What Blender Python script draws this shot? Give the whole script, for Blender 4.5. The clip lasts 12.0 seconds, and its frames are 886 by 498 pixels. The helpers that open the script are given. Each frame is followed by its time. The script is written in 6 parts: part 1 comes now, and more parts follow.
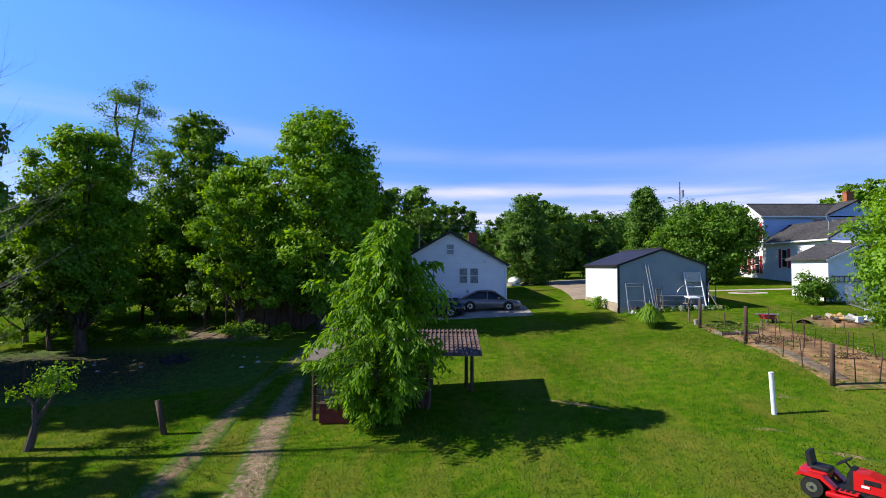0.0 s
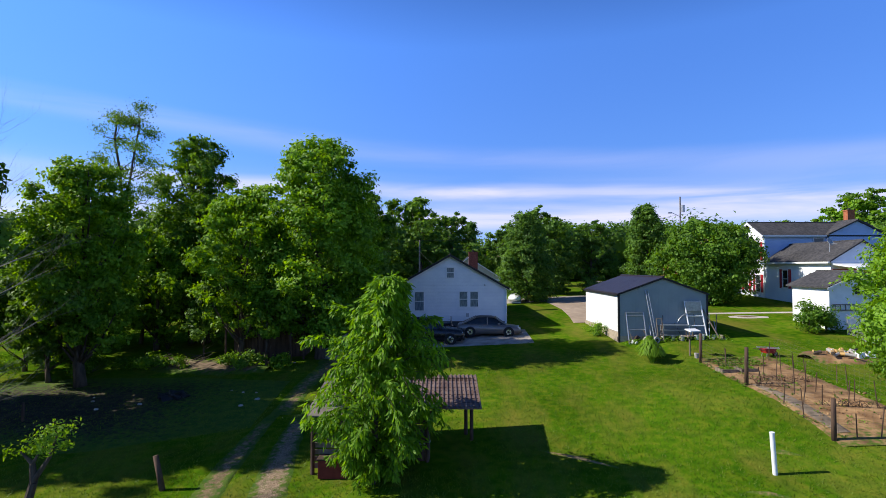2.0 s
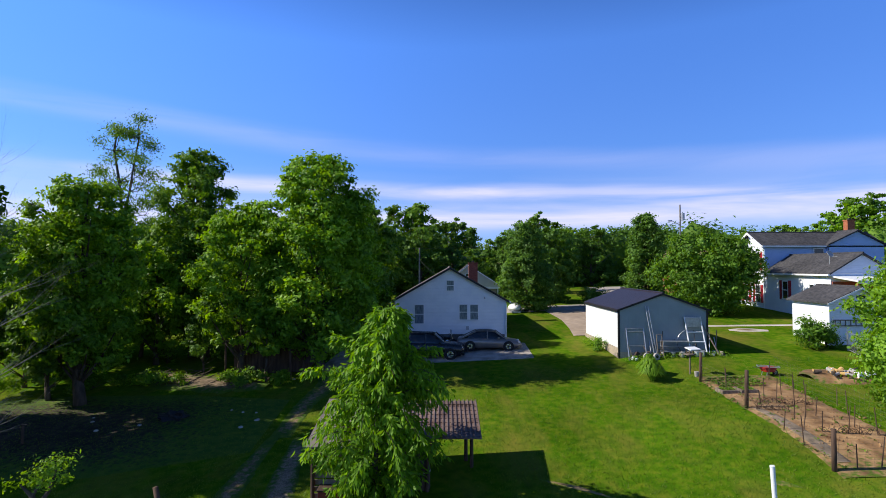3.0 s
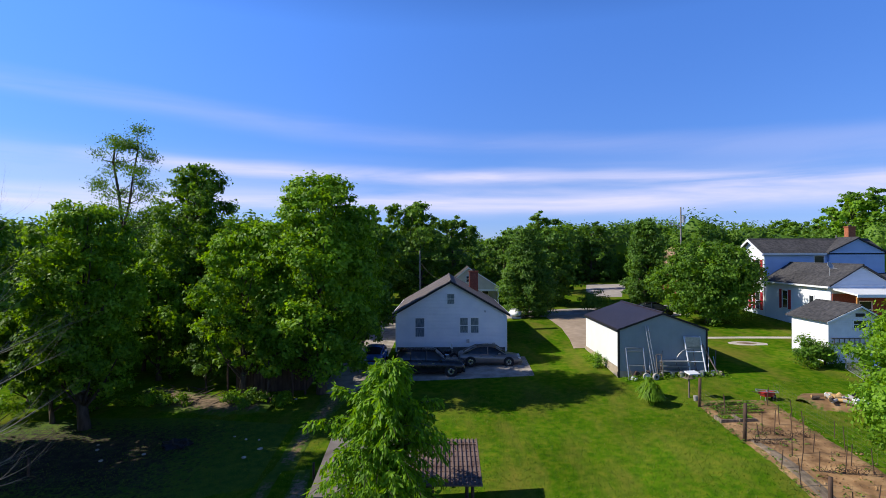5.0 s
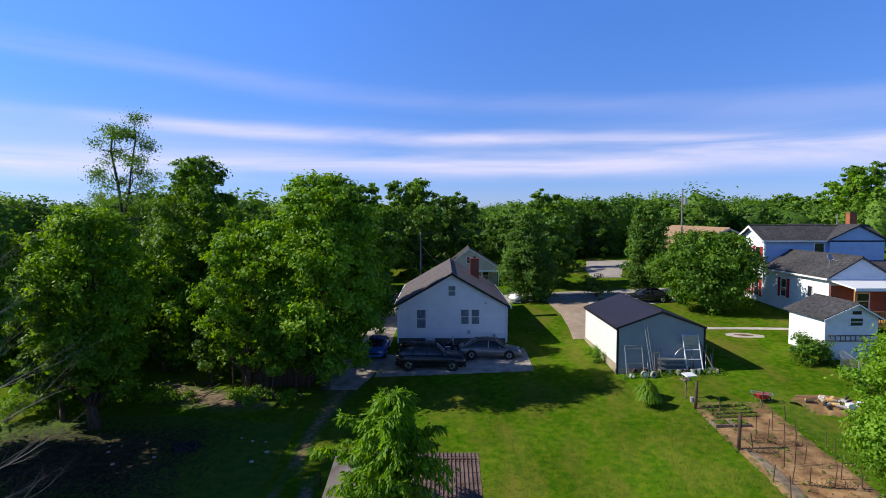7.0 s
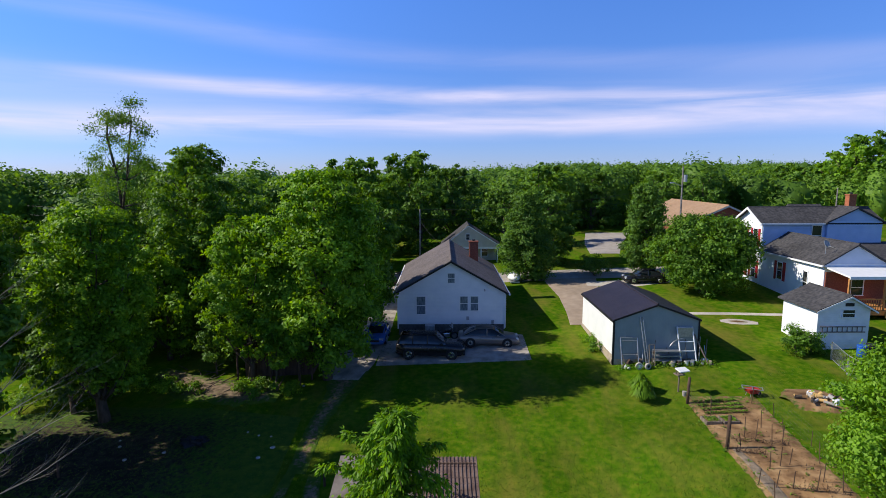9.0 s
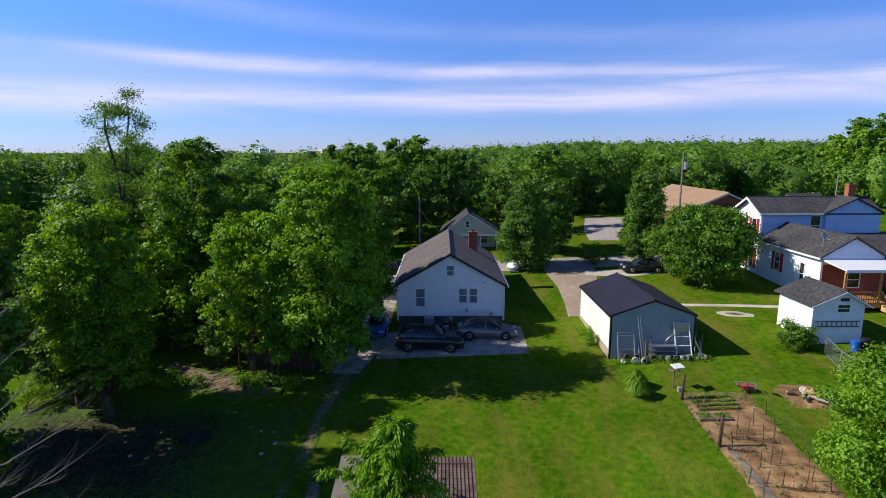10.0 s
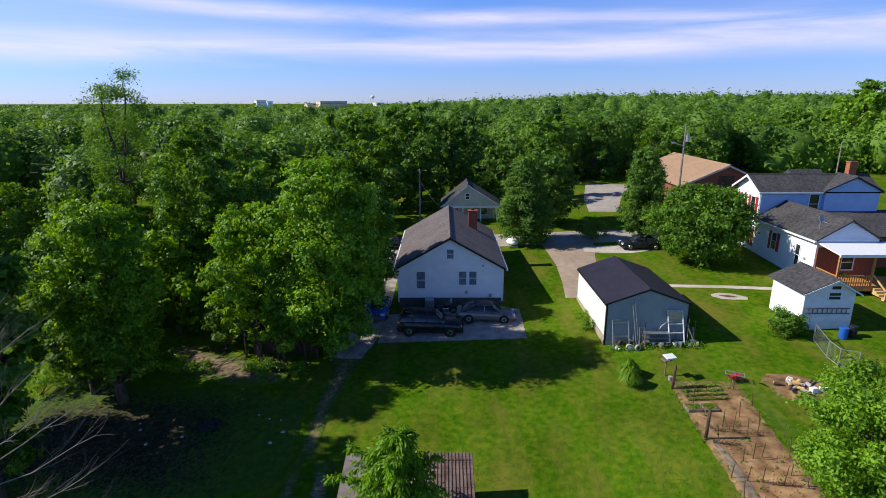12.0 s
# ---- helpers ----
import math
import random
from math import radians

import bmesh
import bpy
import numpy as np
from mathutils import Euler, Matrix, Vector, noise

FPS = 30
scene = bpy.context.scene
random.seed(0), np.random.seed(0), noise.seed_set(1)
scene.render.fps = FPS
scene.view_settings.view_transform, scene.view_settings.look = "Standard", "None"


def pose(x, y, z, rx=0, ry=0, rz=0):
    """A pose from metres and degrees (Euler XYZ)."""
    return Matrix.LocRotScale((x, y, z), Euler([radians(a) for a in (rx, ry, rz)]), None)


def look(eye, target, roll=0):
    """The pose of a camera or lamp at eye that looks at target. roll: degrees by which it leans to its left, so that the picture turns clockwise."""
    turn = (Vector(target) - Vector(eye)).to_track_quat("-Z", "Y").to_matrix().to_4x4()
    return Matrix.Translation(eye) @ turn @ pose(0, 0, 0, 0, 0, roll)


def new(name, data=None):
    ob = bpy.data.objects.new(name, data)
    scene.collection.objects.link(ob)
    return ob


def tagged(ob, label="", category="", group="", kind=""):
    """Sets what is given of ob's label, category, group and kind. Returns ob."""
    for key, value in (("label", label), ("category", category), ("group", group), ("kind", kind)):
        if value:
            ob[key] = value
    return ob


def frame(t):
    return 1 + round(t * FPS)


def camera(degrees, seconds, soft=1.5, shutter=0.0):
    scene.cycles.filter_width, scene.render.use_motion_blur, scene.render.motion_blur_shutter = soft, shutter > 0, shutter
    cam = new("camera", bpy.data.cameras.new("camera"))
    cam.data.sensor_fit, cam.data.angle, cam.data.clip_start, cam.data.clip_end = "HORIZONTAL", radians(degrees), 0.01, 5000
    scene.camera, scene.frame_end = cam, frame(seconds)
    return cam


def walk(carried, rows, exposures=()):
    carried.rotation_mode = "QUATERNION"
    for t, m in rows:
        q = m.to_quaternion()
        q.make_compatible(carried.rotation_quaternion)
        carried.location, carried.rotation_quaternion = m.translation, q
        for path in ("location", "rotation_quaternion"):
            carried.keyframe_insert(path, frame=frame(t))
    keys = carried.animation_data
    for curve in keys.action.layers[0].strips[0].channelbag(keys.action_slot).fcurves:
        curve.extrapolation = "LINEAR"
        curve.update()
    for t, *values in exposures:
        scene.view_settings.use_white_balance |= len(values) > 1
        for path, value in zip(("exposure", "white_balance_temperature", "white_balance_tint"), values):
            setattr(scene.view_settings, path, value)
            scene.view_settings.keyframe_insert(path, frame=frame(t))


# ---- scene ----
cam = camera(78.7, 12.0, soft=0.9)
METRES, EYE, TILT, LEAN, TURN = 14.0, 4.9, 1.9, 0.0, 0.0
ROWS = [
    (0.0, 0.0, 0.0, 0.0, 0.0, 0.0, -0.0),
    (0.5, -0.0004, 0.0001, 0.034, 0.02, 0.0, -0.03),
    (1.0, 0.0012, 0.0015, 0.0667, 0.03, 0.02, -0.03),
    (1.5, 0.0016, 0.0041, 0.0995, 0.03, 0.03, -0.03),
    (2.0, 0.0026, 0.0058, 0.1343, 0.05, 0.03, -0.03),
    (2.5, 0.0025, 0.0071, 0.1719, 0.04, 0.02, -0.02),
    (3.0, 0.0021, 0.0073, 0.2112, 0.03, -0.0, -0.02),
    (3.5, 0.0023, 0.0073, 0.2523, 0.03, -0.07, -0.0),
    (5.5, -0.0014, 0.0096, 0.4213, 0.05, -2.47, 0.1),
    (6.0, -0.0037, 0.0116, 0.4641, 0.04, -3.44, 0.08),
    (6.5, -0.0062, 0.0135, 0.5083, 0.03, -4.48, 0.07),
    (7.0, -0.0077, 0.0142, 0.5511, 0.03, -5.53, 0.05),
    (9.0, -0.0079, 0.0185, 0.7193, -0.05, -9.83, 0.08),
    (9.5, -0.0075, 0.019, 0.7629, -0.06, -10.96, 0.09),
    (10.0, -0.0024, 0.0205, 0.8092, -0.04, -12.17, 0.08),
    (10.5, 0.0026, 0.0233, 0.8554, -0.02, -13.41, 0.09),
    (11.0, 0.0038, 0.0261, 0.9026, -0.01, -14.66, 0.1),
    (11.5, 0.0015, 0.028, 0.9509, -0.02, -15.92, 0.1),
    (12.0, 0.0005, 0.0293, 0.9985, -0.0, -17.17, 0.11),
]
walk(cam, [(t, pose(0, 0, EYE, TILT, LEAN, TURN) @ pose(METRES * x, METRES * y, METRES * z, 90 + pitch, roll, yaw)) for t, x, y, z, yaw, pitch, roll in ROWS],
     exposures=[(0.0, 0.44), (3.5, 0.3), (7.0, 0.2), (9.5, 0.18), (12.0, 0.28)])

# ---- light ----
SUN_EL = 36.0
world = bpy.data.worlds.new("sky")
scene.world = world
world.use_nodes = True
wn = world.node_tree
wn.nodes.clear()
w_out = wn.nodes.new("ShaderNodeOutputWorld")
w_bg = wn.nodes.new("ShaderNodeBackground")
w_sky = wn.nodes.new("ShaderNodeTexSky")
w_sky.sky_type, w_sky.sun_disc = "NISHITA", False
w_sky.sun_elevation, w_sky.sun_rotation = radians(SUN_EL), radians(-90)
w_sky.air_density, w_sky.dust_density, w_sky.ozone_density = 0.9, 0.0, 3.0
w_co = wn.nodes.new("ShaderNodeTexCoord")
w_sep = wn.nodes.new("ShaderNodeSeparateXYZ")
wn.links.new(w_co.outputs["Generated"], w_sep.inputs[0])


def w_math(op, a, b, c=None):
    n = wn.nodes.new("ShaderNodeMath")
    n.operation = op
    for i, v in enumerate((a, b, c)):
        if v is None:
            continue
        if isinstance(v, (int, float)):
            n.inputs[i].default_value = v
        else:
            wn.links.new(v, n.inputs[i])
    return n.outputs[0]


def w_noise(scale, place, detail):
    mp = wn.nodes.new("ShaderNodeMapping")
    mp.inputs["Scale"].default_value, mp.inputs["Location"].default_value = scale, place
    wn.links.new(w_co.outputs["Generated"], mp.inputs[0])
    nz = wn.nodes.new("ShaderNodeTexNoise")
    nz.inputs["Scale"].default_value, nz.inputs["Detail"].default_value = 1.0, detail
    nz.inputs["Roughness"].default_value, nz.inputs["Distortion"].default_value = 0.55, 0.5
    wn.links.new(mp.outputs[0], nz.inputs["Vector"])
    return nz.outputs["Fac"]


def w_band(low, tilt, bow, half, strength, warp):
    """A streak of thin cloud at a height over the horizon, tilted and bowed across the sky."""
    mid = w_math("MULTIPLY_ADD", w_sep.outputs[0], tilt, low)
    mid = w_math("MULTIPLY_ADD", w_math("MULTIPLY", w_sep.outputs[0], w_sep.outputs[0]), bow, mid)
    off = w_math("ABSOLUTE", w_math("SUBTRACT", w_math("MULTIPLY_ADD", warp, 0.05, w_sep.outputs[2]), w_math("ADD", mid, 0.025)), 0)
    fall = wn.nodes.new("ShaderNodeMapRange")
    fall.interpolation_type = "SMOOTHSTEP"
    fall.inputs[1].default_value, fall.inputs[2].default_value = half, 0.0
    fall.inputs[3].default_value, fall.inputs[4].default_value = 0.0, strength
    wn.links.new(off, fall.inputs[0])
    return fall.outputs[0]


w_wisp = w_noise((2.2, 2.2, 26.0), (3.1, 0.7, 0.6), 7)      # fine streaks
w_soft = w_noise((1.3, 1.3, 7.0), (0.4, 2.7, 0.2), 3)       # broad patches
w_left = wn.nodes.new("ShaderNodeMapRange")             # the upper streak thins out at one end
w_left.inputs[1].default_value, w_left.inputs[2].default_value = -0.58, -0.4
w_left.inputs[3].default_value, w_left.inputs[4].default_value = 0.1, 1.0
wn.links.new(w_sep.outputs[0], w_left.inputs[0])
w_sum = w_math("ADD", w_math("MULTIPLY", w_band(0.142, -0.035, -0.03, 0.022, 0.5, w_soft), w_left.outputs[0]), w_band(0.084, 0.01, 0.0, 0.038, 0.55, w_soft))
w_sum = w_math("ADD", w_sum, w_band(0.115, -0.01, 0.0, 0.075, 0.2, w_soft))
w_sum = w_math("ADD", w_sum, w_band(0.205, -0.06, 0.0, 0.03, 0.13, w_soft))
w_cr = wn.nodes.new("ShaderNodeMapRange")
w_cr.inputs[1].default_value, w_cr.inputs[2].default_value = 0.33, 0.62
w_cr.inputs[3].default_value, w_cr.inputs[4].default_value = 0.25, 1.1
wn.links.new(w_wisp, w_cr.inputs[0])
w_mul = wn.nodes.new("ShaderNodeMath")
w_mul.operation = "MULTIPLY"
w_mul.use_clamp = True
wn.links.new(w_cr.outputs[0], w_mul.inputs[0])
wn.links.new(w_sum, w_mul.inputs[1])
w_hs = wn.nodes.new("ShaderNodeHueSaturation")
w_hs.inputs["Saturation"].default_value, w_hs.inputs["Value"].default_value = 1.12, 1.0
wn.links.new(w_sky.outputs[0], w_hs.inputs["Color"])
w_mix = wn.nodes.new("ShaderNodeMixRGB")
w_mix.inputs[2].default_value = (8.1, 7.5, 9.3, 1)
wn.links.new(w_mul.outputs[0], w_mix.inputs[0])
w_tint = wn.nodes.new("ShaderNodeMixRGB")
w_tint.blend_type = "MULTIPLY"
w_tint.inputs[0].default_value = 1.0
w_tint.inputs[2].default_value = (0.74, 0.96, 1.42, 1)
wn.links.new(w_hs.outputs[0], w_tint.inputs[1])
w_up = wn.nodes.new("ShaderNodeValToRGB")           # paler and dimmer low down, clearer above
for pos, val in ((0.0, (0.76, 0.71, 0.95)), (0.12, (0.93, 0.89, 0.97)), (0.38, (1.42, 1.45, 1.5)), (0.62, (0.68, 0.68, 0.7))):
    e = w_up.color_ramp.elements.new(pos)
    e.color = (*val, 1)
w_up.color_ramp.elements.remove(w_up.color_ramp.elements[0])
w_up.color_ramp.elements[len(w_up.color_ramp.elements) - 1].color = (0.48, 0.48, 0.5, 1)
wn.links.new(w_sep.outputs[2], w_up.inputs[0])
w_deep = wn.nodes.new("ShaderNodeMixRGB")
w_deep.blend_type = "MULTIPLY"
w_deep.inputs[0].default_value = 1.0
wn.links.new(w_tint.outputs[0], w_deep.inputs[1])
wn.links.new(w_up.outputs[0], w_deep.inputs[2])
w_side = wn.nodes.new("ShaderNodeMapRange")           # the sky is deeper away from the sun
w_side.inputs[1].default_value, w_side.inputs[2].default_value = -0.25, 0.65
w_side.inputs[3].default_value, w_side.inputs[4].default_value = 1.0, 0.82
wn.links.new(w_sep.outputs[0], w_side.inputs[0])
w_far = wn.nodes.new("ShaderNodeVectorMath")
w_far.operation = "SCALE"
wn.links.new(w_deep.outputs[0], w_far.inputs[0])
wn.links.new(w_side.outputs[0], w_far.inputs["Scale"])
wn.links.new(w_far.outputs[0], w_mix.inputs[1])
wn.links.new(w_mix.outputs[0], w_bg.inputs[0])
w_bg.inputs[1].default_value = 0.1
wn.links.new(w_bg.outputs[0], w_out.inputs[0])

sun = new("sun", bpy.data.lights.new("sun", "SUN"))
sun.data.energy, sun.data.angle, sun.data.color = 4.8, radians(0.53), (1.0, 0.94, 0.82)
ce = math.cos(radians(SUN_EL))
sun.matrix_world = look((0, 0, 60), (40 * ce, -1.7, 60 - 40 * math.sin(radians(SUN_EL))))


# ---- materials ----
def material(name, ramp, scale=4.0, detail=6, rough=0.8, bump=0.0, bump_scale=40.0, metal=0.0, island=0.0, spec=0.3, stretch=(1, 1, 1), big=0.0, random_ob=0.0, blend=None):
    """Principled surface: colour ramp over noise, coarse variation, fine relief."""
    m = bpy.data.materials.new(name)
    m.use_nodes = True
    nt = m.node_tree
    N, L = nt.nodes, nt.links
    bs = N["Principled BSDF"]
    bs.inputs["Roughness"].default_value, bs.inputs["Metallic"].default_value = rough, metal
    bs.inputs["Specular IOR Level"].default_value = spec
    co = N.new("ShaderNodeTexCoord")
    mp = N.new("ShaderNodeMapping")
    mp.inputs["Scale"].default_value = stretch
    L.new(co.outputs["Object"], mp.inputs[0])
    nz = N.new("ShaderNodeTexNoise")
    nz.inputs["Scale"].default_value, nz.inputs["Detail"].default_value = scale, detail
    L.new(mp.outputs[0], nz.inputs["Vector"])
    rp = N.new("ShaderNodeValToRGB")
    rp.color_ramp.elements[0].position, rp.color_ramp.elements[1].position = 0.3, 0.7
    rp.color_ramp.elements[0].color = (*ramp[0], 1)
    rp.color_ramp.elements[1].color = (*ramp[-1], 1)
    for i, cc in enumerate(ramp[1:-1]):
        el = rp.color_ramp.elements.new(0.3 + 0.4 * (i + 1) / (len(ramp) - 1))
        el.color = (*cc, 1)
    L.new(nz.outputs["Fac"], rp.inputs[0])
    col = rp.outputs[0]
    if big:
        n2 = N.new("ShaderNodeTexNoise")
        n2.inputs["Scale"].default_value, n2.inputs["Detail"].default_value = scale * 0.13, 3
        L.new(co.outputs["Object"], n2.inputs["Vector"])
        mr = N.new("ShaderNodeMapRange")
        mr.inputs[1].default_value, mr.inputs[2].default_value = 0.3, 0.7
        mr.inputs[3].default_value, mr.inputs[4].default_value = 1 - big, 1 + big
        L.new(n2.outputs["Fac"], mr.inputs[0])
        hv = N.new("ShaderNodeHueSaturation")
        L.new(mr.outputs[0], hv.inputs["Value"])
        L.new(col, hv.inputs["Color"])
        col = hv.outputs[0]
    if island or random_ob:
        if island:
            src = N.new("ShaderNodeNewGeometry").outputs["Random Per Island"]
        else:
            src = N.new("ShaderNodeObjectInfo").outputs["Random"]
        amt = island or random_ob
        mr = N.new("ShaderNodeMapRange")
        mr.inputs[3].default_value, mr.inputs[4].default_value = 1 - amt, 1 + amt
        L.new(src, mr.inputs[0])
        hv = N.new("ShaderNodeHueSaturation")
        L.new(mr.outputs[0], hv.inputs["Value"])
        L.new(col, hv.inputs["Color"])
        col = hv.outputs[0]
    if blend is not None:      # thins out into grass towards its rim
        at = N.new("ShaderNodeAttribute")
        at.attribute_name = "rim"
        n3 = N.new("ShaderNodeTexNoise")
        n3.inputs["Scale"].default_value, n3.inputs["Detail"].default_value = 5.0, 7
        L.new(co.outputs["Object"], n3.inputs["Vector"])
        ma = N.new("ShaderNodeMath")
        ma.operation = "MULTIPLY_ADD"
        ma.inputs[1].default_value = 1.7
        ma.inputs[2].default_value = blend
        L.new(n3.outputs["Fac"], ma.inputs[0])
        su = N.new("ShaderNodeMath")
        L.new(ma.outputs[0], su.inputs[0])
        L.new(at.outputs["Fac"], su.inputs[1])
        m4 = N.new("ShaderNodeMapRange")
        m4.inputs[1].default_value, m4.inputs[2].default_value = 0.85, 1.25
        L.new(su.outputs[0], m4.inputs[0])
        mg = N.new("ShaderNodeMixRGB")
        gr = N.new("ShaderNodeValToRGB")
        gr.color_ramp.elements[0].position, gr.color_ramp.elements[1].position = 0.3, 0.7
        gr.color_ramp.elements[0].color, gr.color_ramp.elements[1].color = (0.034, 0.098, 0.003, 1), (0.1, 0.15, 0.008, 1)
        n5 = N.new("ShaderNodeTexNoise")
        n5.inputs["Scale"].default_value, n5.inputs["Detail"].default_value = 2.4, 10
        L.new(co.outputs["Object"], n5.inputs["Vector"])
        L.new(n5.outputs["Fac"], gr.inputs[0])
        L.new(gr.outputs[0], mg.inputs[2])
        L.new(m4.outputs[0], mg.inputs[0])
        L.new(col, mg.inputs[1])
        col = mg.outputs[0]
    L.new(col, bs.inputs["Base Color"])
    if bump:
        nb = N.new("ShaderNodeTexNoise")
        nb.inputs["Scale"].default_value, nb.inputs["Detail"].default_value = bump_scale, 5
        L.new(mp.outputs[0], nb.inputs["Vector"])
        bp = N.new("ShaderNodeBump")
        bp.inputs["Strength"].default_value, bp.inputs["Distance"].default_value = bump, 0.03
        L.new(nb.outputs["Fac"], bp.inputs["Height"])
        L.new(bp.outputs[0], bs.inputs["Normal"])
    return m


def banded(m, period, axis=2, depth=0.012, strength=0.8):
    """Adds overlapping-board or rib relief with the given period in metres along an axis of the thing."""
    N, L = m.node_tree.nodes, m.node_tree.links
    bs = N["Principled BSDF"]
    co = N.new("ShaderNodeTexCoord")
    sp = N.new("ShaderNodeSeparateXYZ")
    L.new(co.outputs["Object"], sp.inputs[0])
    dv = N.new("ShaderNodeMath")
    dv.operation = "DIVIDE"
    dv.inputs[1].default_value = period
    L.new(sp.outputs[axis], dv.inputs[0])
    fr = N.new("ShaderNodeMath")
    fr.operation = "FRACT"
    L.new(dv.outputs[0], fr.inputs[0])
    bp = N.new("ShaderNodeBump")
    bp.invert = True
    bp.inputs["Strength"].default_value, bp.inputs["Distance"].default_value = strength, depth
    L.new(fr.outputs[0], bp.inputs["Height"])
    L.new(bp.outputs[0], bs.inputs["Normal"])
    return m


def foliage(name, dark, light, trans=0.35, patch=0.35):
    """Leaves: per-leaf and per-patch green, part of the light passing through."""
    m = bpy.data.materials.new(name)
    m.use_nodes = True
    N, L = m.node_tree.nodes, m.node_tree.links
    bs = N["Principled BSDF"]
    bs.inputs["Roughness"].default_value, bs.inputs["Specular IOR Level"].default_value = 0.55, 0.25
    ge = N.new("ShaderNodeNewGeometry")
    co = N.new("ShaderNodeTexCoord")
    nz = N.new("ShaderNodeTexNoise")
    nz.inputs["Scale"].default_value, nz.inputs["Detail"].default_value = patch, 3
    L.new(co.outputs["Object"], nz.inputs["Vector"])
    ad = N.new("ShaderNodeMath")
    ad.operation = "MULTIPLY_ADD"
    ad.inputs[1].default_value, ad.inputs[2].default_value = 0.45, -0.22
    L.new(ge.outputs["Random Per Island"], ad.inputs[0])
    sm = N.new("ShaderNodeMath")
    L.new(ad.outputs[0], sm.inputs[0])
    L.new(nz.outputs["Fac"], sm.inputs[1])
    rp = N.new("ShaderNodeValToRGB")
    rp.color_ramp.elements[0].position, rp.color_ramp.elements[1].position = 0.25, 0.78
    rp.color_ramp.elements[0].color, rp.color_ramp.elements[1].color = (*dark, 1), (*light, 1)
    L.new(sm.outputs[0], rp.inputs[0])
    L.new(rp.outputs[0], bs.inputs["Base Color"])
    tr = N.new("ShaderNodeBsdfTranslucent")
    hs = N.new("ShaderNodeHueSaturation")
    hs.inputs["Hue"].default_value, hs.inputs["Saturation"].default_value, hs.inputs["Value"].default_value = 0.485, 1.1, 1.5
    L.new(rp.outputs[0], hs.inputs["Color"])
    L.new(hs.outputs[0], tr.inputs[0])
    mx = N.new("ShaderNodeMixShader")
    mx.inputs[0].default_value = trans
    L.new(bs.outputs[0], mx.inputs[1])
    L.new(tr.outputs[0], mx.inputs[2])
    L.new(mx.outputs[0], N["Material Output"].inputs[0])
    return m


GRASS = material("lawn grass", [(0.036, 0.104, 0.004), (0.068, 0.144, 0.005), (0.125, 0.172, 0.011)], scale=2.4, detail=10, rough=0.95, bump=0.9, bump_scale=14, spec=0.0, big=0.18)
gn, gl = GRASS.node_tree.nodes, GRASS.node_tree.links
g_base = GRASS.node_tree.nodes["Principled BSDF"].inputs["Base Color"]
g_co, g_mp, g_nz, g_mr, g_mx = gn.new("ShaderNodeTexCoord"), gn.new("ShaderNodeMapping"), gn.new("ShaderNodeTexNoise"), gn.new("ShaderNodeMapRange"), gn.new("ShaderNodeMixRGB")
g_mp.inputs["Scale"].default_value = (0.5, 0.16, 1)
g_nz.inputs["Scale"].default_value, g_nz.inputs["Detail"].default_value = 0.9, 9
g_nz.inputs["Roughness"].default_value = 0.65
g_mr.inputs[1].default_value, g_mr.inputs[2].default_value, g_mr.inputs[4].default_value = 0.45, 0.7, 0.62
gl.new(g_co.outputs["Object"], g_mp.inputs[0])
gl.new(g_mp.outputs[0], g_nz.inputs["Vector"])
gl.new(g_nz.outputs["Fac"], g_mr.inputs[0])
gl.new(g_mr.outputs[0], g_mx.inputs[0])
gl.new(g_base.links[0].from_socket, g_mx.inputs[1])
g_mx.inputs[2].default_value = (0.2, 0.155, 0.035, 1)     # drier, thinner turf in long mown streaks
gl.new(g_mx.outputs[0], g_base)
LEAF_A = foliage("bright maple leaves", (0.085, 0.19, 0.011), (0.26, 0.46, 0.034), 0.4)
LEAF_B = foliage("mid green leaves", (0.055, 0.135, 0.012), (0.175, 0.325, 0.03), 0.36)
LEAF_C = foliage("dark green leaves", (0.055, 0.13, 0.017), (0.15, 0.285, 0.034), 0.36)
LILY = foliage("long lily leaves", (0.11, 0.22, 0.012), (0.25, 0.42, 0.035), 0.5, 2.0)
LEAF_M = foliage("yellow-green drooping leaves", (0.075, 0.18, 0.008), (0.22, 0.42, 0.022), 0.45, 0.9)
LEAF_F = foliage("far woodland leaves", (0.05, 0.122, 0.016), (0.178, 0.318, 0.034), 0.36, 0.07)
BLADE = foliage("grass blades", (0.055, 0.13, 0.004), (0.17, 0.23, 0.02), 0.3, 0.25)
BARK = material("bark", [(0.05, 0.038, 0.028), (0.13, 0.1, 0.075)], 6, 6, 0.95, 0.8, 25, stretch=(1, 1, 0.25))
DEADWOOD = material("dead grey wood", [(0.16, 0.14, 0.12), (0.32, 0.29, 0.26)], 5, 5, 0.9, 0.4, 30)
SIDING = banded(material("white lap siding", [(0.74, 0.76, 0.78), (0.83, 0.84, 0.84)], 1.2, 4, 0.55, big=0.03), 0.115)
# White siding again, with the blue of skylit shade mixed into its colour.
SIDING_SKYLIT = banded(material("white lap siding tinted blue for skylit shade", [(0.33, 0.47, 0.7), (0.4, 0.54, 0.76)], 1.2, 4, 0.55, big=0.03), 0.115)
SIDING_SKYLIT_P = banded(material("white lap siding tinted grey-blue for shade", [(0.46, 0.55, 0.68), (0.53, 0.61, 0.73)], 1.2, 4, 0.55, big=0.03), 0.115)
SIDING_W = banded(material("white weathered boards", [(0.7, 0.7, 0.68), (0.82, 0.82, 0.8)], 2.0, 5, 0.6, big=0.05), 0.14)
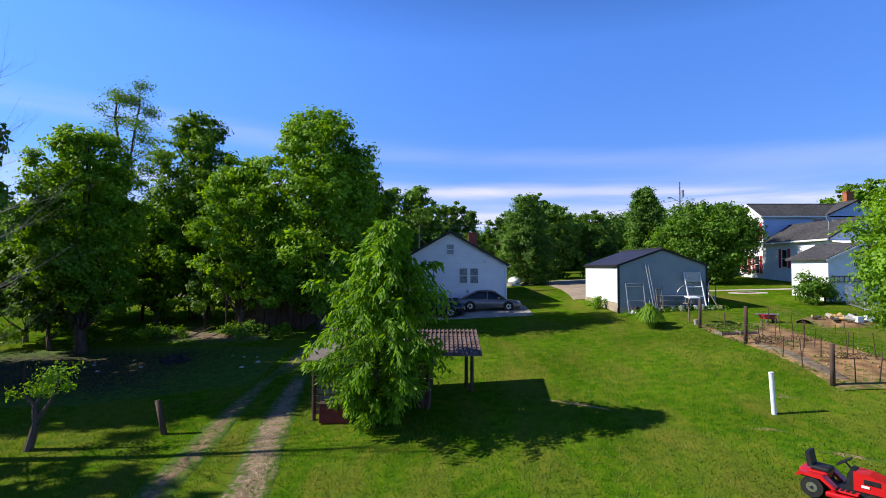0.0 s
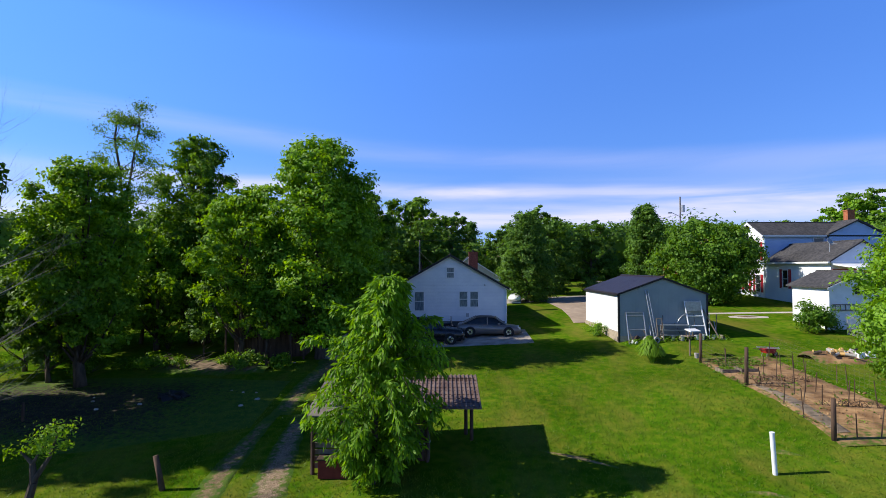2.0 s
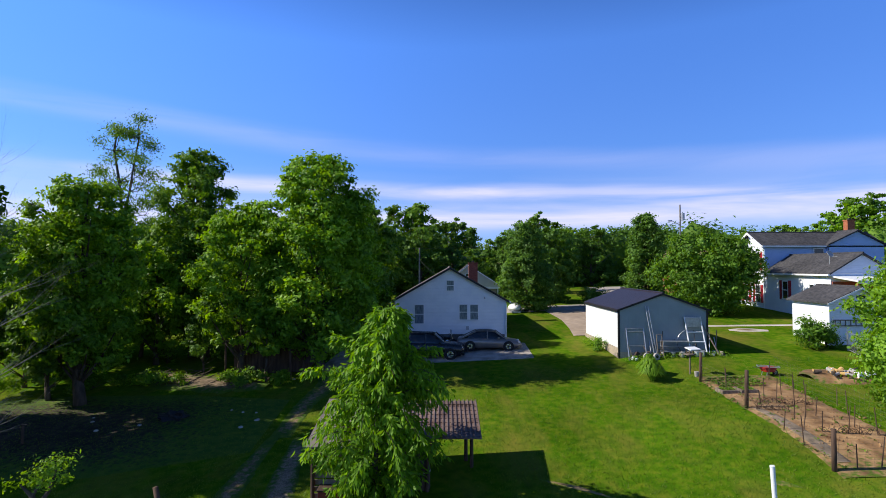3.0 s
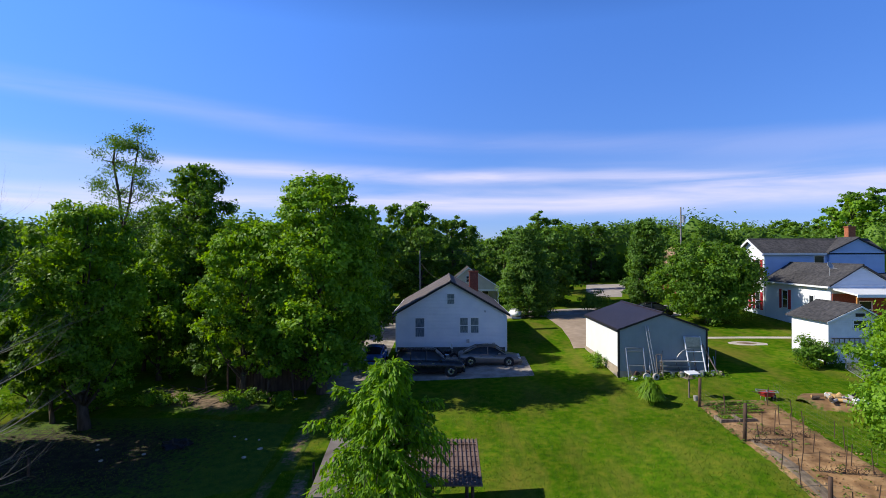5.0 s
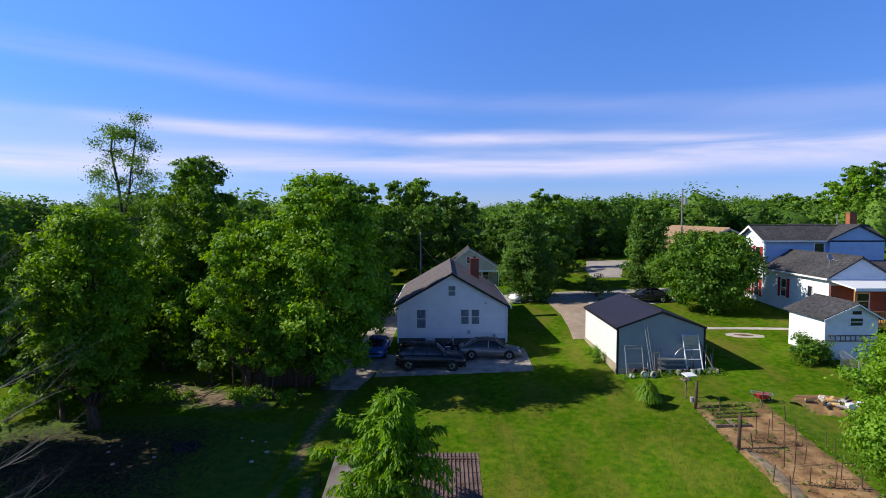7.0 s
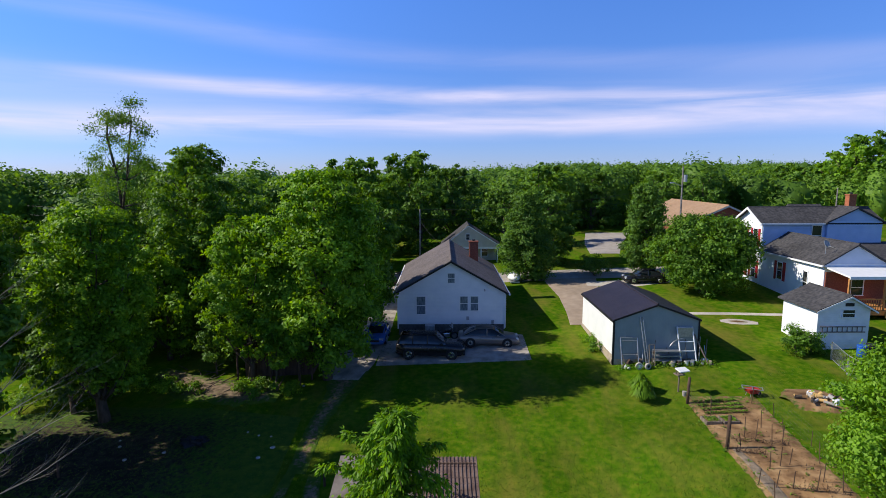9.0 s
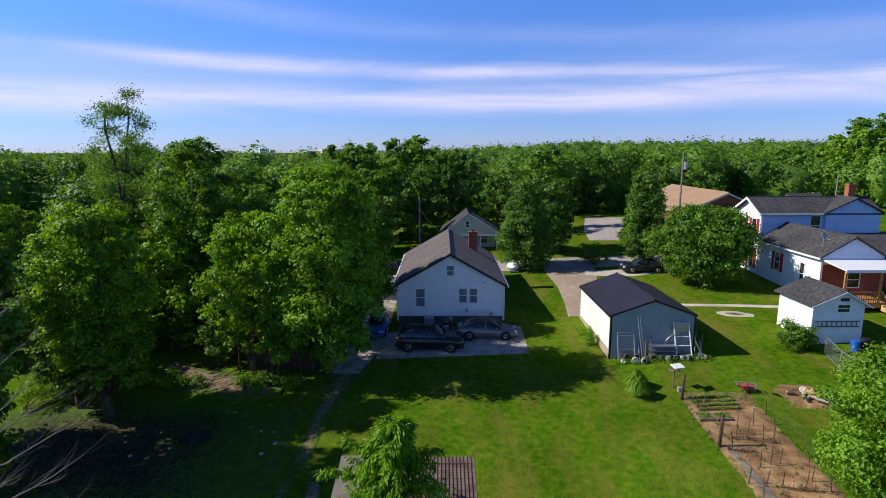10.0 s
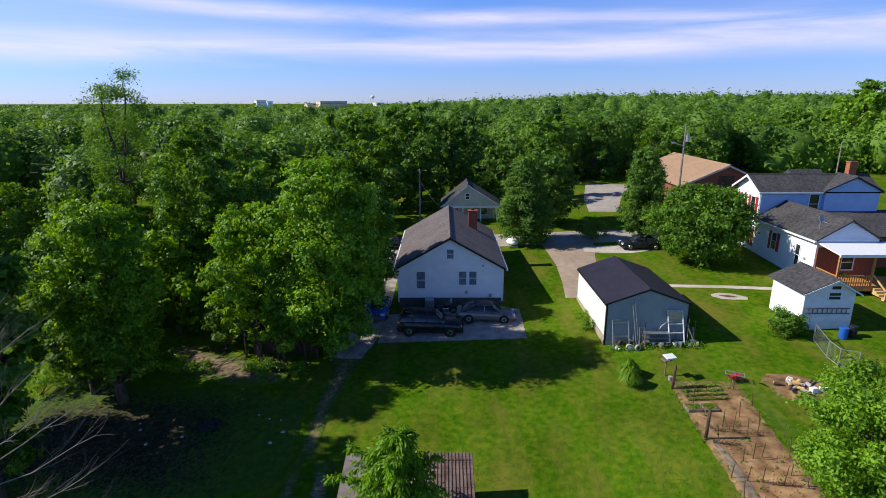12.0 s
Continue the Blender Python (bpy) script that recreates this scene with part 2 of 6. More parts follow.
CREAM = banded(material("cream lap siding", [(0.5, 0.47, 0.38), (0.6, 0.57, 0.47)], 1.2, 4, 0.6), 0.13)
# Shaded and sunlit copies of one garage steel, the difference in their colour.
METALWALL_SHADE = banded(material("ribbed steel wall greyed for shade", [(0.25, 0.29, 0.29), (0.3, 0.34, 0.34)], 1.0, 4, 0.5, big=0.04), 0.22, 0, 0.02, 0.5)
METALWALL_LIT = banded(material("ribbed steel wall white as sunlit", [(0.72, 0.73, 0.72), (0.8, 0.8, 0.78)], 1.0, 4, 0.5, big=0.04), 0.22, 1, 0.02, 0.4)
SHINGLE = banded(material("brown-grey asphalt shingles", [(0.09, 0.075, 0.075), (0.17, 0.145, 0.14)], 5, 8, 0.95, island=0.1, big=0.15), 0.14, 2, 0.012, 0.5)
SHINGLE_D = banded(material("dark grey shingles", [(0.03, 0.03, 0.033), (0.085, 0.08, 0.08)], 4, 8, 0.95, big=0.2), 0.14, 2, 0.012, 0.6)
STEELROOF = banded(material("dark brown steel roof", [(0.022, 0.017, 0.022), (0.034, 0.026, 0.032)], 1.5, 4, 0.5, big=0.1), 0.23, 1, 0.02, 0.5)
TANROOF = banded(material("tan shingles", [(0.31, 0.19, 0.11), (0.39, 0.255, 0.155)], 3, 7, 0.95, big=0.08), 0.14, 2)
OLDTIN = material("weathered grey tin roof", [(0.17, 0.14, 0.12), (0.3, 0.26, 0.23)], 1.4, 6, 0.6, 0.2, 20, 0.2, big=0.2)
RUSTTIN = material("rust-brown tin roof", [(0.12, 0.075, 0.06), (0.24, 0.17, 0.14)], 2.2, 6, 0.65, 0.2, 20, 0.2, big=0.2)
TRIM = material("white trim paint", [(0.76, 0.76, 0.75), (0.84, 0.84, 0.82)], 3, 3, 0.5)
BLACKTRIM = material("black trim", [(0.012, 0.012, 0.013), (0.025, 0.024, 0.024)], 3, 3, 0.5)
RED = material("red shutter paint", [(0.33, 0.012, 0.02), (0.42, 0.02, 0.03)], 6, 4, 0.5)
GLASS = material("dark window glass", [(0.012, 0.016, 0.02), (0.03, 0.035, 0.04)], 1.5, 3, 0.08, spec=0.6)
CURTAINED = material("glass before pale curtains", [(0.07, 0.1, 0.13), (0.24, 0.29, 0.33)], 3.5, 3, 0.1, spec=0.6, stretch=(3, 1, 0.6))
BRICK = material("red brick", [(0.2, 0.055, 0.035), (0.3, 0.1, 0.06)], 9, 6, 0.9, 0.5, 30)
BRICK_O = material("orange brick", [(0.3, 0.09, 0.04), (0.42, 0.15, 0.07)], 6, 6, 0.9, 0.5, 30)
BLOCK = material("tan concrete block", [(0.32, 0.26, 0.19), (0.46, 0.38, 0.28)], 5, 6, 0.95, 0.4, 40, big=0.1)
CONCRETE = material("old concrete", [(0.46, 0.4, 0.33), (0.6, 0.54, 0.46)], 1.6, 8, 0.95, 0.3, 60, big=0.16)
ASPHALT = material("worn grey road", [(0.3, 0.265, 0.23), (0.4, 0.36, 0.32)], 1.3, 8, 0.95, 0.3, 60, big=0.12)
WORNCONCRETE = material("stained worn concrete", [(0.22, 0.19, 0.16), (0.36, 0.315, 0.265), (0.47, 0.42, 0.36)], 1.2, 9, 0.95, 0.3, 60, big=0.2, blend=-1.0)
TANCONCRETE = material("tan aggregate concrete", [(0.31, 0.235, 0.17), (0.42, 0.325, 0.24)], 1.5, 8, 0.95, 0.3, 60, big=0.14)
GRAVEL = material("limestone gravel", [(0.14, 0.092, 0.05), (0.27, 0.19, 0.12), (0.42, 0.32, 0.215)], 26, 10, 0.95, 0.9, 40, big=0.25, blend=-0.12)
SOIL = material("dry garden soil", [(0.13, 0.068, 0.03), (0.27, 0.155, 0.07), (0.4, 0.25, 0.12)], 1.6, 10, 0.97, 0.9, 14, big=0.35, blend=-0.72)
FABRIC = material("dusty grey weed fabric", [(0.11, 0.085, 0.06), (0.2, 0.155, 0.11), (0.3, 0.22, 0.15)], 2.5, 8, 0.9, 0.3, 30, big=0.25)
GRASSYGRAVEL = material("gravel overgrown with grass", [(0.12, 0.074, 0.036), (0.23, 0.15, 0.08), (0.37, 0.27, 0.17)], 26, 10, 0.95, 0.9, 40, big=0.35, blend=0.05)
# Earth colour taken down further to deepen the tree shade over it.
SHADE_EARTH = material("earth darkened for tree shade", [(0.016, 0.012, 0.007), (0.036, 0.027, 0.014), (0.065, 0.05, 0.027)], 2.5, 9, 0.97, 0.9, 12, big=0.3, blend=-0.25)
DRYGRASS = material("thin brown grass patch", [(0.19, 0.13, 0.05), (0.36, 0.25, 0.12)], 3, 8, 0.95, 0.7, 18, blend=-0.25)
LITTER = material("brush and leaf litter", [(0.06, 0.045, 0.03), (0.17, 0.12, 0.075), (0.27, 0.19, 0.13)], 3.5, 9, 0.97, 1.0, 12, big=0.3, blend=-0.25)
WOOD = material("grey weathered wood", [(0.12, 0.095, 0.07), (0.25, 0.2, 0.155)], 6, 6, 0.9, 0.4, 30, stretch=(1, 1, 0.2), random_ob=0.15)
DARKWOOD = material("dark brown boards", [(0.05, 0.03, 0.022), (0.12, 0.075, 0.05)], 6, 6, 0.9, 0.4, 30, stretch=(1, 1, 0.2), random_ob=0.2)
DECK = material("orange stained wood", [(0.42, 0.17, 0.05), (0.55, 0.26, 0.08)], 5, 5, 0.7, 0.2, 30)
NEWWOOD = material("yellow new lumber", [(0.55, 0.34, 0.12), (0.66, 0.44, 0.18)], 5, 5, 0.7, 0.2, 30)
STEEL = material("galvanised steel", [(0.34, 0.35, 0.36), (0.5, 0.51, 0.52)], 6, 4, 0.45, metal=0.7)
WHITEPVC = material("white plastic", [(0.76, 0.77, 0.77), (0.84, 0.84, 0.83)], 3, 3, 0.4)
RUBBER = material("tyre rubber", [(0.012, 0.012, 0.012), (0.026, 0.025, 0.024)], 12, 4, 0.85)
BLACKPLASTIC = material("black plastic", [(0.012, 0.012, 0.013), (0.022, 0.022, 0.024)], 8, 4, 0.5)
TRACTORRED = material("red tractor paint", [(0.55, 0.008, 0.012), (0.62, 0.014, 0.016)], 3, 3, 0.3, spec=0.5)
CHROME = material("bright metal", [(0.6, 0.6, 0.6), (0.7, 0.7, 0.7)], 5, 3, 0.25, metal=0.9)
CARGREY = material("grey-brown metallic car paint", [(0.2, 0.17, 0.15), (0.23, 0.2, 0.18)], 2, 3, 0.3, metal=0.4, spec=0.5)
CARBLACK = material("black car paint", [(0.01, 0.01, 0.011), (0.016, 0.016, 0.017)], 2, 3, 0.25, spec=0.5)
CARBLUE = material("bright blue car paint", [(0.03, 0.12, 0.42), (0.04, 0.15, 0.48)], 2, 3, 0.3, metal=0.3, spec=0.5)
CARSILVER = material("silver car paint", [(0.5, 0.52, 0.54), (0.58, 0.6, 0.62)], 2, 3, 0.3, metal=0.3, spec=0.5)
LAMPGLASS = material("headlight lens", [(0.6, 0.6, 0.6), (0.75, 0.75, 0.75)], 5, 3, 0.15, spec=0.6)
BLUEPLASTIC = material("blue plastic", [(0.015, 0.09, 0.4), (0.025, 0.12, 0.46)], 3, 3, 0.45)
BUCKETRED = material("red painted steel", [(0.4, 0.02, 0.02), (0.5, 0.04, 0.03)], 5, 4, 0.5)
STONE = material("pale stones", [(0.35, 0.32, 0.28), (0.52, 0.49, 0.45)], 6, 6, 0.9, 0.5, 25, random_ob=0.2)
FARWALL = material("far pale wall", [(0.66, 0.5, 0.36), (0.78, 0.64, 0.48)], 0.3, 4, 0.8)
FARWHITE = material("far white tank", [(0.74, 0.76, 0.78), (0.82, 0.83, 0.84)], 0.3, 4, 0.7)


# ---- helpers ----
def part(name, bm, mat, parent=None, label="", smooth=False):
    me = bpy.data.meshes.new(name)
    bm.to_mesh(me)
    bm.free()
    me.materials.append(mat)
    if smooth:
        me.shade_smooth()
    ob = new(name, me)
    ob.parent = parent
    return tagged(ob, label) if label else ob


def mesh_part(name, verts, faces, mat, parent=None):
    me = bpy.data.meshes.new(name)
    me.from_pydata([tuple(v) for v in verts], [], faces)
    me.materials.append(mat)
    ob = new(name, me)
    ob.parent = parent
    return ob


def quads_mesh(name, V, mat, parent=None, sides=4):
    """A mesh of loose leaves from an (n, sides, 3) array."""
    n = len(V)
    me = bpy.data.meshes.new(name)
    me.vertices.add(n * sides)
    me.vertices.foreach_set("co", V.reshape(-1).astype(np.float32))
    me.loops.add(n * sides)
    me.loops.foreach_set("vertex_index", np.arange(n * sides, dtype=np.int32))
    me.polygons.add(n)
    me.polygons.foreach_set("loop_start", np.arange(0, n * sides, sides, dtype=np.int32))
    me.update(calc_edges=True)
    me.materials.append(mat)
    ob = new(name, me)
    ob.parent = parent
    return ob


def thing(name, label, category, x, y, z, rz=0, group="", kind=""):
    ob = new(name)
    ob.matrix_basis = pose(x, y, z, 0, 0, rz)
    return tagged(ob, label, category, group, kind)


def box(bm, x0, x1, y0, y1, z0, z1, bevel=0.0, m=None):
    r = bmesh.ops.create_cube(bm, size=1)
    vs = r["verts"]
    bmesh.ops.scale(bm, vec=(x1 - x0, y1 - y0, z1 - z0), verts=vs)
    bmesh.ops.translate(bm, vec=((x0 + x1) / 2, (y0 + y1) / 2, (z0 + z1) / 2), verts=vs)
    if bevel:
        es = list({e for v in vs for e in v.link_edges})
        rb = bmesh.ops.bevel(bm, geom=es, offset=bevel, segments=2, affect="EDGES", profile=0.6)
        vs = list({v for f in rb["faces"] for v in f.verts} | {v for v in vs if v.is_valid})
    if m is not None:
        bmesh.ops.transform(bm, matrix=m, verts=vs)
    return bm


def boxed(*a, **k):
    return box(bmesh.new(), *a, **k)


def tube(bm, a, b, r0, r1=None, seg=8):
    a, b = Vector(a), Vector(b)
    r1 = r0 if r1 is None else r1
    r = bmesh.ops.create_cone(bm, cap_ends=True, segments=seg, radius1=r0, radius2=r1, depth=(b - a).length)
    m = Matrix.Translation((a + b) / 2) @ (b - a).to_track_quat("Z", "Y").to_matrix().to_4x4()
    bmesh.ops.transform(bm, matrix=m, verts=r["verts"])
    return bm


def tubed(a, b, r0, r1=None, seg=8):
    return tube(bmesh.new(), a, b, r0, r1, seg)


def prism(pts, axis, a, b):
    """A closed solid: an outline in two axes pushed along the third from a to b."""
    bm = bmesh.new()

    def at(p, v):
        return {0: (v, p[0], p[1]), 1: (p[0], v, p[1]), 2: (p[0], p[1], v)}[axis]
    lo = [bm.verts.new(at(p, a)) for p in pts]
    hi = [bm.verts.new(at(p, b)) for p in pts]
    bm.faces.new(lo)
    bm.faces.new(hi[::-1])
    for i in range(len(pts)):
        j = (i + 1) % len(pts)
        bm.faces.new((lo[j], lo[i], hi[i], hi[j]))
    bmesh.ops.recalc_face_normals(bm, faces=bm.faces)
    return bm


def height(x, y):
    X, Y = 40 * math.tanh(x / 40), max(-15.0, min(y, 80.0))
    rise = 0.42 * math.exp(-((x - 14.5) ** 2 + (y - 22.5) ** 2) / 22) + 0.25 * math.exp(-((x - 15.5) ** 2 + (y - 36.5) ** 2) / 20)
    return -2.3647 + 0.0582 * X + 0.1194 * Y - 0.0071 * X * Y / 40 - 0.00067 * Y * Y + 0.000382 * X * X + rise


def heights(x, y):
    X, Y = 40 * np.tanh(x / 40), np.clip(y, -15, 80)
    rise = 0.42 * np.exp(-((x - 14.5) ** 2 + (y - 22.5) ** 2) / 22) + 0.25 * np.exp(-((x - 15.5) ** 2 + (y - 36.5) ** 2) / 20)
    return -2.3647 + 0.0582 * X + 0.1194 * Y - 0.0071 * X * Y / 40 - 0.00067 * Y * Y + 0.000382 * X * X + rise


def strip(name, line, widths, mat, label, category, lift=0.02, ragged=0.0, cross=6, step=0.5, kind="structure", crown=0.0):
    """A sheet along a line on the ground, with the ground's rise, an uneven edge and a skirt."""
    pts = []
    for i in range(len(line) - 1):
        a, b = Vector(line[i]), Vector(line[i + 1])
        n = max(1, int((b - a).length / step))
        for k in range(n):
            f = k / n
            pts.append((a.lerp(b, f), widths[i] * (1 - f) + widths[i + 1] * f))
    pts.append((Vector(line[-1]), widths[-1]))
    verts, faces = [], []
    for i, (p, w) in enumerate(pts):
        d = (pts[min(i + 1, len(pts) - 1)][0] - pts[max(i - 1, 0)][0]).normalized()
        s = Vector((d.y, -d.x))
        for k in range(cross + 1):
            u = (k / cross - 0.5) * w
            if ragged and k in (0, cross):
                u += ragged * noise.noise((p.x * 1.7 + k, p.y * 1.7, 3.0)) + 0.4 * ragged * noise.noise((p.x * 6 + k, p.y * 6, 1.0))
            q = p + s * u
            edge = -0.05 if k in (0, cross) else lift + crown * (1 - (2 * k / cross - 1) ** 2)
            verts.append((q.x, q.y, height(q.x, q.y) + edge))
            if i and k:
                m = len(verts) - 1
                faces.append((m, m - 1, m - cross - 2, m - cross - 1))
    me = bpy.data.meshes.new(name)
    me.from_pydata(verts, [], faces)
    me.materials.append(mat)
    me.shade_smooth()
    rows = len(pts)
    rim = []
    for i in range(rows):
        end = max(0.0, 1 - min(i, rows - 1 - i) * step / max(0.8, widths[0]))
        rim += [max(abs(2 * k / cross - 1) ** 1.5, end) for k in range(cross + 1)]
    me.attributes.new("rim", "FLOAT", "POINT").data.foreach_set("value", rim)
    ob = new(name, me)
    return tagged(ob, label, category, kind=kind)


# ---- ground ----
def axis_steps(lo, hi, fine):
    mid = list(np.arange(lo, hi + 0.01, fine))
    out, s = [], fine
    a, b = lo, hi
    left, right = [], []
    while b < 4200:
        s *= 1.35
        a, b = a - s, b + s
        left.append(a)
        right.append(b)
    return left[::-1] + mid + right


gx, gy = np.array(axis_steps(-45, 60, 1.0)), np.array(axis_steps(-12, 92, 1.0))
GX, GY = np.meshgrid(gx, gy)
GZ = heights(GX, GY)
nxg, nyg = len(gx), len(gy)
g_faces = [(j * nxg + i, j * nxg + i + 1, (j + 1) * nxg + i + 1, (j + 1) * nxg + i) for j in range(nyg - 1) for i in range(nxg - 1)]
ground = mesh_part("ground", np.stack([GX, GY, GZ], -1).reshape(-1, 3), g_faces, GRASS)
ground.data.shade_smooth()
tagged(ground, "mown green lawn with thin worn patches", "ground", kind="structure")

strip("gravel_track", [(-7.6, 9), (-7.72, 13), (-7.76, 15.2), (-7.8, 17.5), (-7.98, 20.3), (-8.0, 22.8), (-7.9, 25.5)], [1.5, 1.5, 1.45, 1.35, 1.25, 1.0, 0.7], GRASSYGRAVEL, "pale gravel wheel track worn into the grass", "path", 0.012, 0.3, 8, 0.25)
strip("gravel_track", [(-4.9, 9), (-5.05, 13), (-5.25, 15.1), (-5.6, 17), (-5.95, 19.3), (-6.2, 21.5), (-6.6, 25.5)], [1.5, 1.6, 1.6, 1.6, 1.6, 1.4, 0.8], GRAVEL, "pale gravel wheel track worn into the grass", "path", 0.012, 0.3, 8, 0.25)
strip("gravel_lane", [(-7.6, 25.5), (-7.6, 30), (-7.1, 34), (-6.9, 37.4)], [1.2, 1.3, 1.8, 3.6], GRASSYGRAVEL, "worn gravel lane in the shade", "path", 0.014, 0.4, 10, 0.3)
strip("driveway", [(-7.2, 36), (-6.9, 38.5), (-6.4, 43), (-6.2, 50.5), (-6.4, 60), (-6.8, 63)], [3.4, 4.2, 4.4, 4.2, 4.4, 5.0], WORNCONCRETE, "pale concrete driveway beside the white house", "driveway", 0.025, 0.15)
strip("parking_pad", [(-5.0, 40.6), (0, 40.5), (6.4, 40.4)], [6.2, 6.4, 6.6], WORNCONCRETE, "worn concrete parking pad behind the white house", "pavement", 0.03, 0.08)
strip("driveway", [(11.9, 44.4), (12.6, 48), (13.6, 53), (14.3, 60.5)], [3.0, 3.6, 5.2, 7.6], TANCONCRETE, "pale concrete driveway leading to the steel garage", "driveway", 0.026, 0.05)
strip("road", [(-120, 66.0), (-40, 65.0), (0, 63.0), (14, 62.6), (30, 61.6), (60, 66), (120, 80), (200, 105)], [6.4] * 8, ASPHALT, "worn grey residential road", "road", 0.03, 0.05, step=2)
strip("road_shoulder", [(15.5, 57.6), (20, 56.9), (26, 58.0)], [2.6, 3.4, 2.4], CONCRETE, "pale parking strip beside the road", "pavement", 0.034, 0.1)
strip("church_lot", [(22.5, 74.5), (25, 84), (30, 98)], [5, 7, 10], ASPHALT, "pale parking lot across the road", "pavement", 0.03, 0.2)
strip("footpath", [(17.9, 46.6), (20.7, 46.1), (24.9, 45.35), (28.6, 44.5), (32.8, 43.9)], [0.8] * 5, CONCRETE, "narrow concrete footpath across the lawn", "path", 0.025, 0.03)
strip("garden_bed", [(15.75, 18.6), (15.9, 21.5), (15.95, 25.0), (16.5, 30.9)], [4.5, 4.4, 4.4, 4.6], SOIL, "bare dry soil vegetable garden", "garden", 0.03, 0.2, 12, 0.35)
strip("dirt_mound", [(19.9, 29.8), (20.9, 30.0), (22.2, 29.8), (23.5, 29.5)], [1.4, 3.1, 3.1, 1.2], SOIL, "low mound of dry brown dirt", "dirt", 0.02, 0.3, 8, 0.3, crown=0.25)
strip("concrete_slab", [(23.0, 43.7), (23.7, 43.5), (24.6, 43.2), (25.6, 42.7)], [0.5, 1.5, 1.6, 0.6], CONCRETE, "old round concrete slab in the lawn", "slab", 0.03, 0.12, 8, 0.2)
strip("dirt_patch", [(23.6, 43.5), (24.2, 43.3), (24.9, 43.0)], [0.2, 0.7, 0.2], SOIL, "brown dirt on the round slab", "dirt", 0.042, 0.12, 6, 0.15)
strip("brush_ground", [(-21, 38.5), (-17.5, 35.8), (-13.5, 34.4), (-10.8, 33.9)], [1.5, 3.6, 3.4, 1.4], LITTER, "patch of cut brush and leaf litter under trees", "brush", 0.03, 0.6, 8, 0.4, crown=0.15)
strip("weed_fabric", [(14.45, 25.2), (14.5, 23.5), (14.45, 21.0), (14.4, 19.6)], [0.4, 0.7, 0.8, 0.7], FABRIC, "grey weed fabric laid along the garden edge", "fabric", 0.045, 0.1, 6, 0.3)
# Bare earth sheet whose near-black colour carries part of the yard's shade.
strip("bare_earth", [(-31, 28), (-22, 28), (-15, 27.4), (-8.6, 27.6)], [9, 12, 12, 8], SHADE_EARTH, "bare earth in the yard, coloured darker for tree shade", "dirt", 0.012, 0.8, 14, 0.5)
for a, b, w in (((11.2, 18.9), (12.1, 18.4), 0.5), ((10.2, 14.9), (11.4, 14.1), 0.4), ((9.2, 16.6), (10.3, 16.1), 0.4), ((3.6, 20.3), (6, 18.6), 0.4)):
    strip("worn_patch", [a, ((a[0] + b[0]) / 2, (a[1] + b[1]) / 2 + 0.1), b], [0.1, w, 0.1], DRYGRASS, "thin brown patch of worn grass", "grass", 0.006, 0.25, 6, 0.15)


# ---- trees ----
def leaf_quads(rng, centres, normals, size, droop=0.0, aspect=0.5, flat=0.75):
    """Pointed leaves round the centres, turned partly along the normals."""
    n = len(centres)
    d = rng.normal(size=(n, 3))
    d[:, 2] -= droop * 2
    d /= np.linalg.norm(d, axis=1, keepdims=True) + 1e-9
    nn = normals + rng.normal(size=(n, 3)) * 0.4
    nn /= np.linalg.norm(nn, axis=1, keepdims=True) + 1e-9
    d -= flat * (d * nn).sum(1, keepdims=True) * nn
    d /= np.linalg.norm(d, axis=1, keepdims=True) + 1e-9
    s = np.cross(nn, d)
    s /= np.linalg.norm(s, axis=1, keepdims=True) + 1e-9
    L = (size * rng.uniform(0.6, 1.3, n))[:, None]
    W = L * aspect
    lift = np.cross(d, s) * L * 0.12
    a = centres - d * L * 0.5
    c = centres + d * L * 0.5
    return np.stack([a, centres + s * W * 0.5 + lift, c, centres - s * W * 0.5 + lift], 1)


def crown_points(rng, lobes, n, shell=0.55, per=70, spread=0.0):
    """Points in a set of lobes (x, y, z, rx, ry, rz), gathered in clumps near the lobes' outsides."""
    A = np.array(lobes)
    vol = (A[:, 3] * A[:, 4] * A[:, 5]) ** 0.6
    clump = max(4, n // per)
    pick = rng.choice(len(lobes), clump, p=vol / vol.sum())
    dirs = rng.normal(size=(clump, 3))
    dirs[:, 2] += 0.25
    dirs /= np.linalg.norm(dirs, axis=1, keepdims=True)
    rad = shell + (1.02 - shell) * rng.uniform(0, 1, clump) ** 0.6 + rng.normal(size=clump) * 0.12
    lob = A[pick]
    mid = lob[:, :3] + dirs * rad[:, None] * lob[:, 3:]
    size = 0.12 + 0.11 * lob[:, 3:].mean(1)
    if spread:
        size = np.full(clump, spread)
    size = size * rng.uniform(0.6, 1.4, clump)
    idx = rng.integers(0, clump, n)
    off = rng.normal(size=(n, 3))
    off[:, 2] *= 0.6
    cen = mid[idx] + off * size[idx][:, None]
    nrm = dirs[idx] * 0.8 + off * 0.35 + np.array([0, 0, 0.4])
    nrm /= np.linalg.norm(nrm, axis=1, keepdims=True)
    return cen, nrm


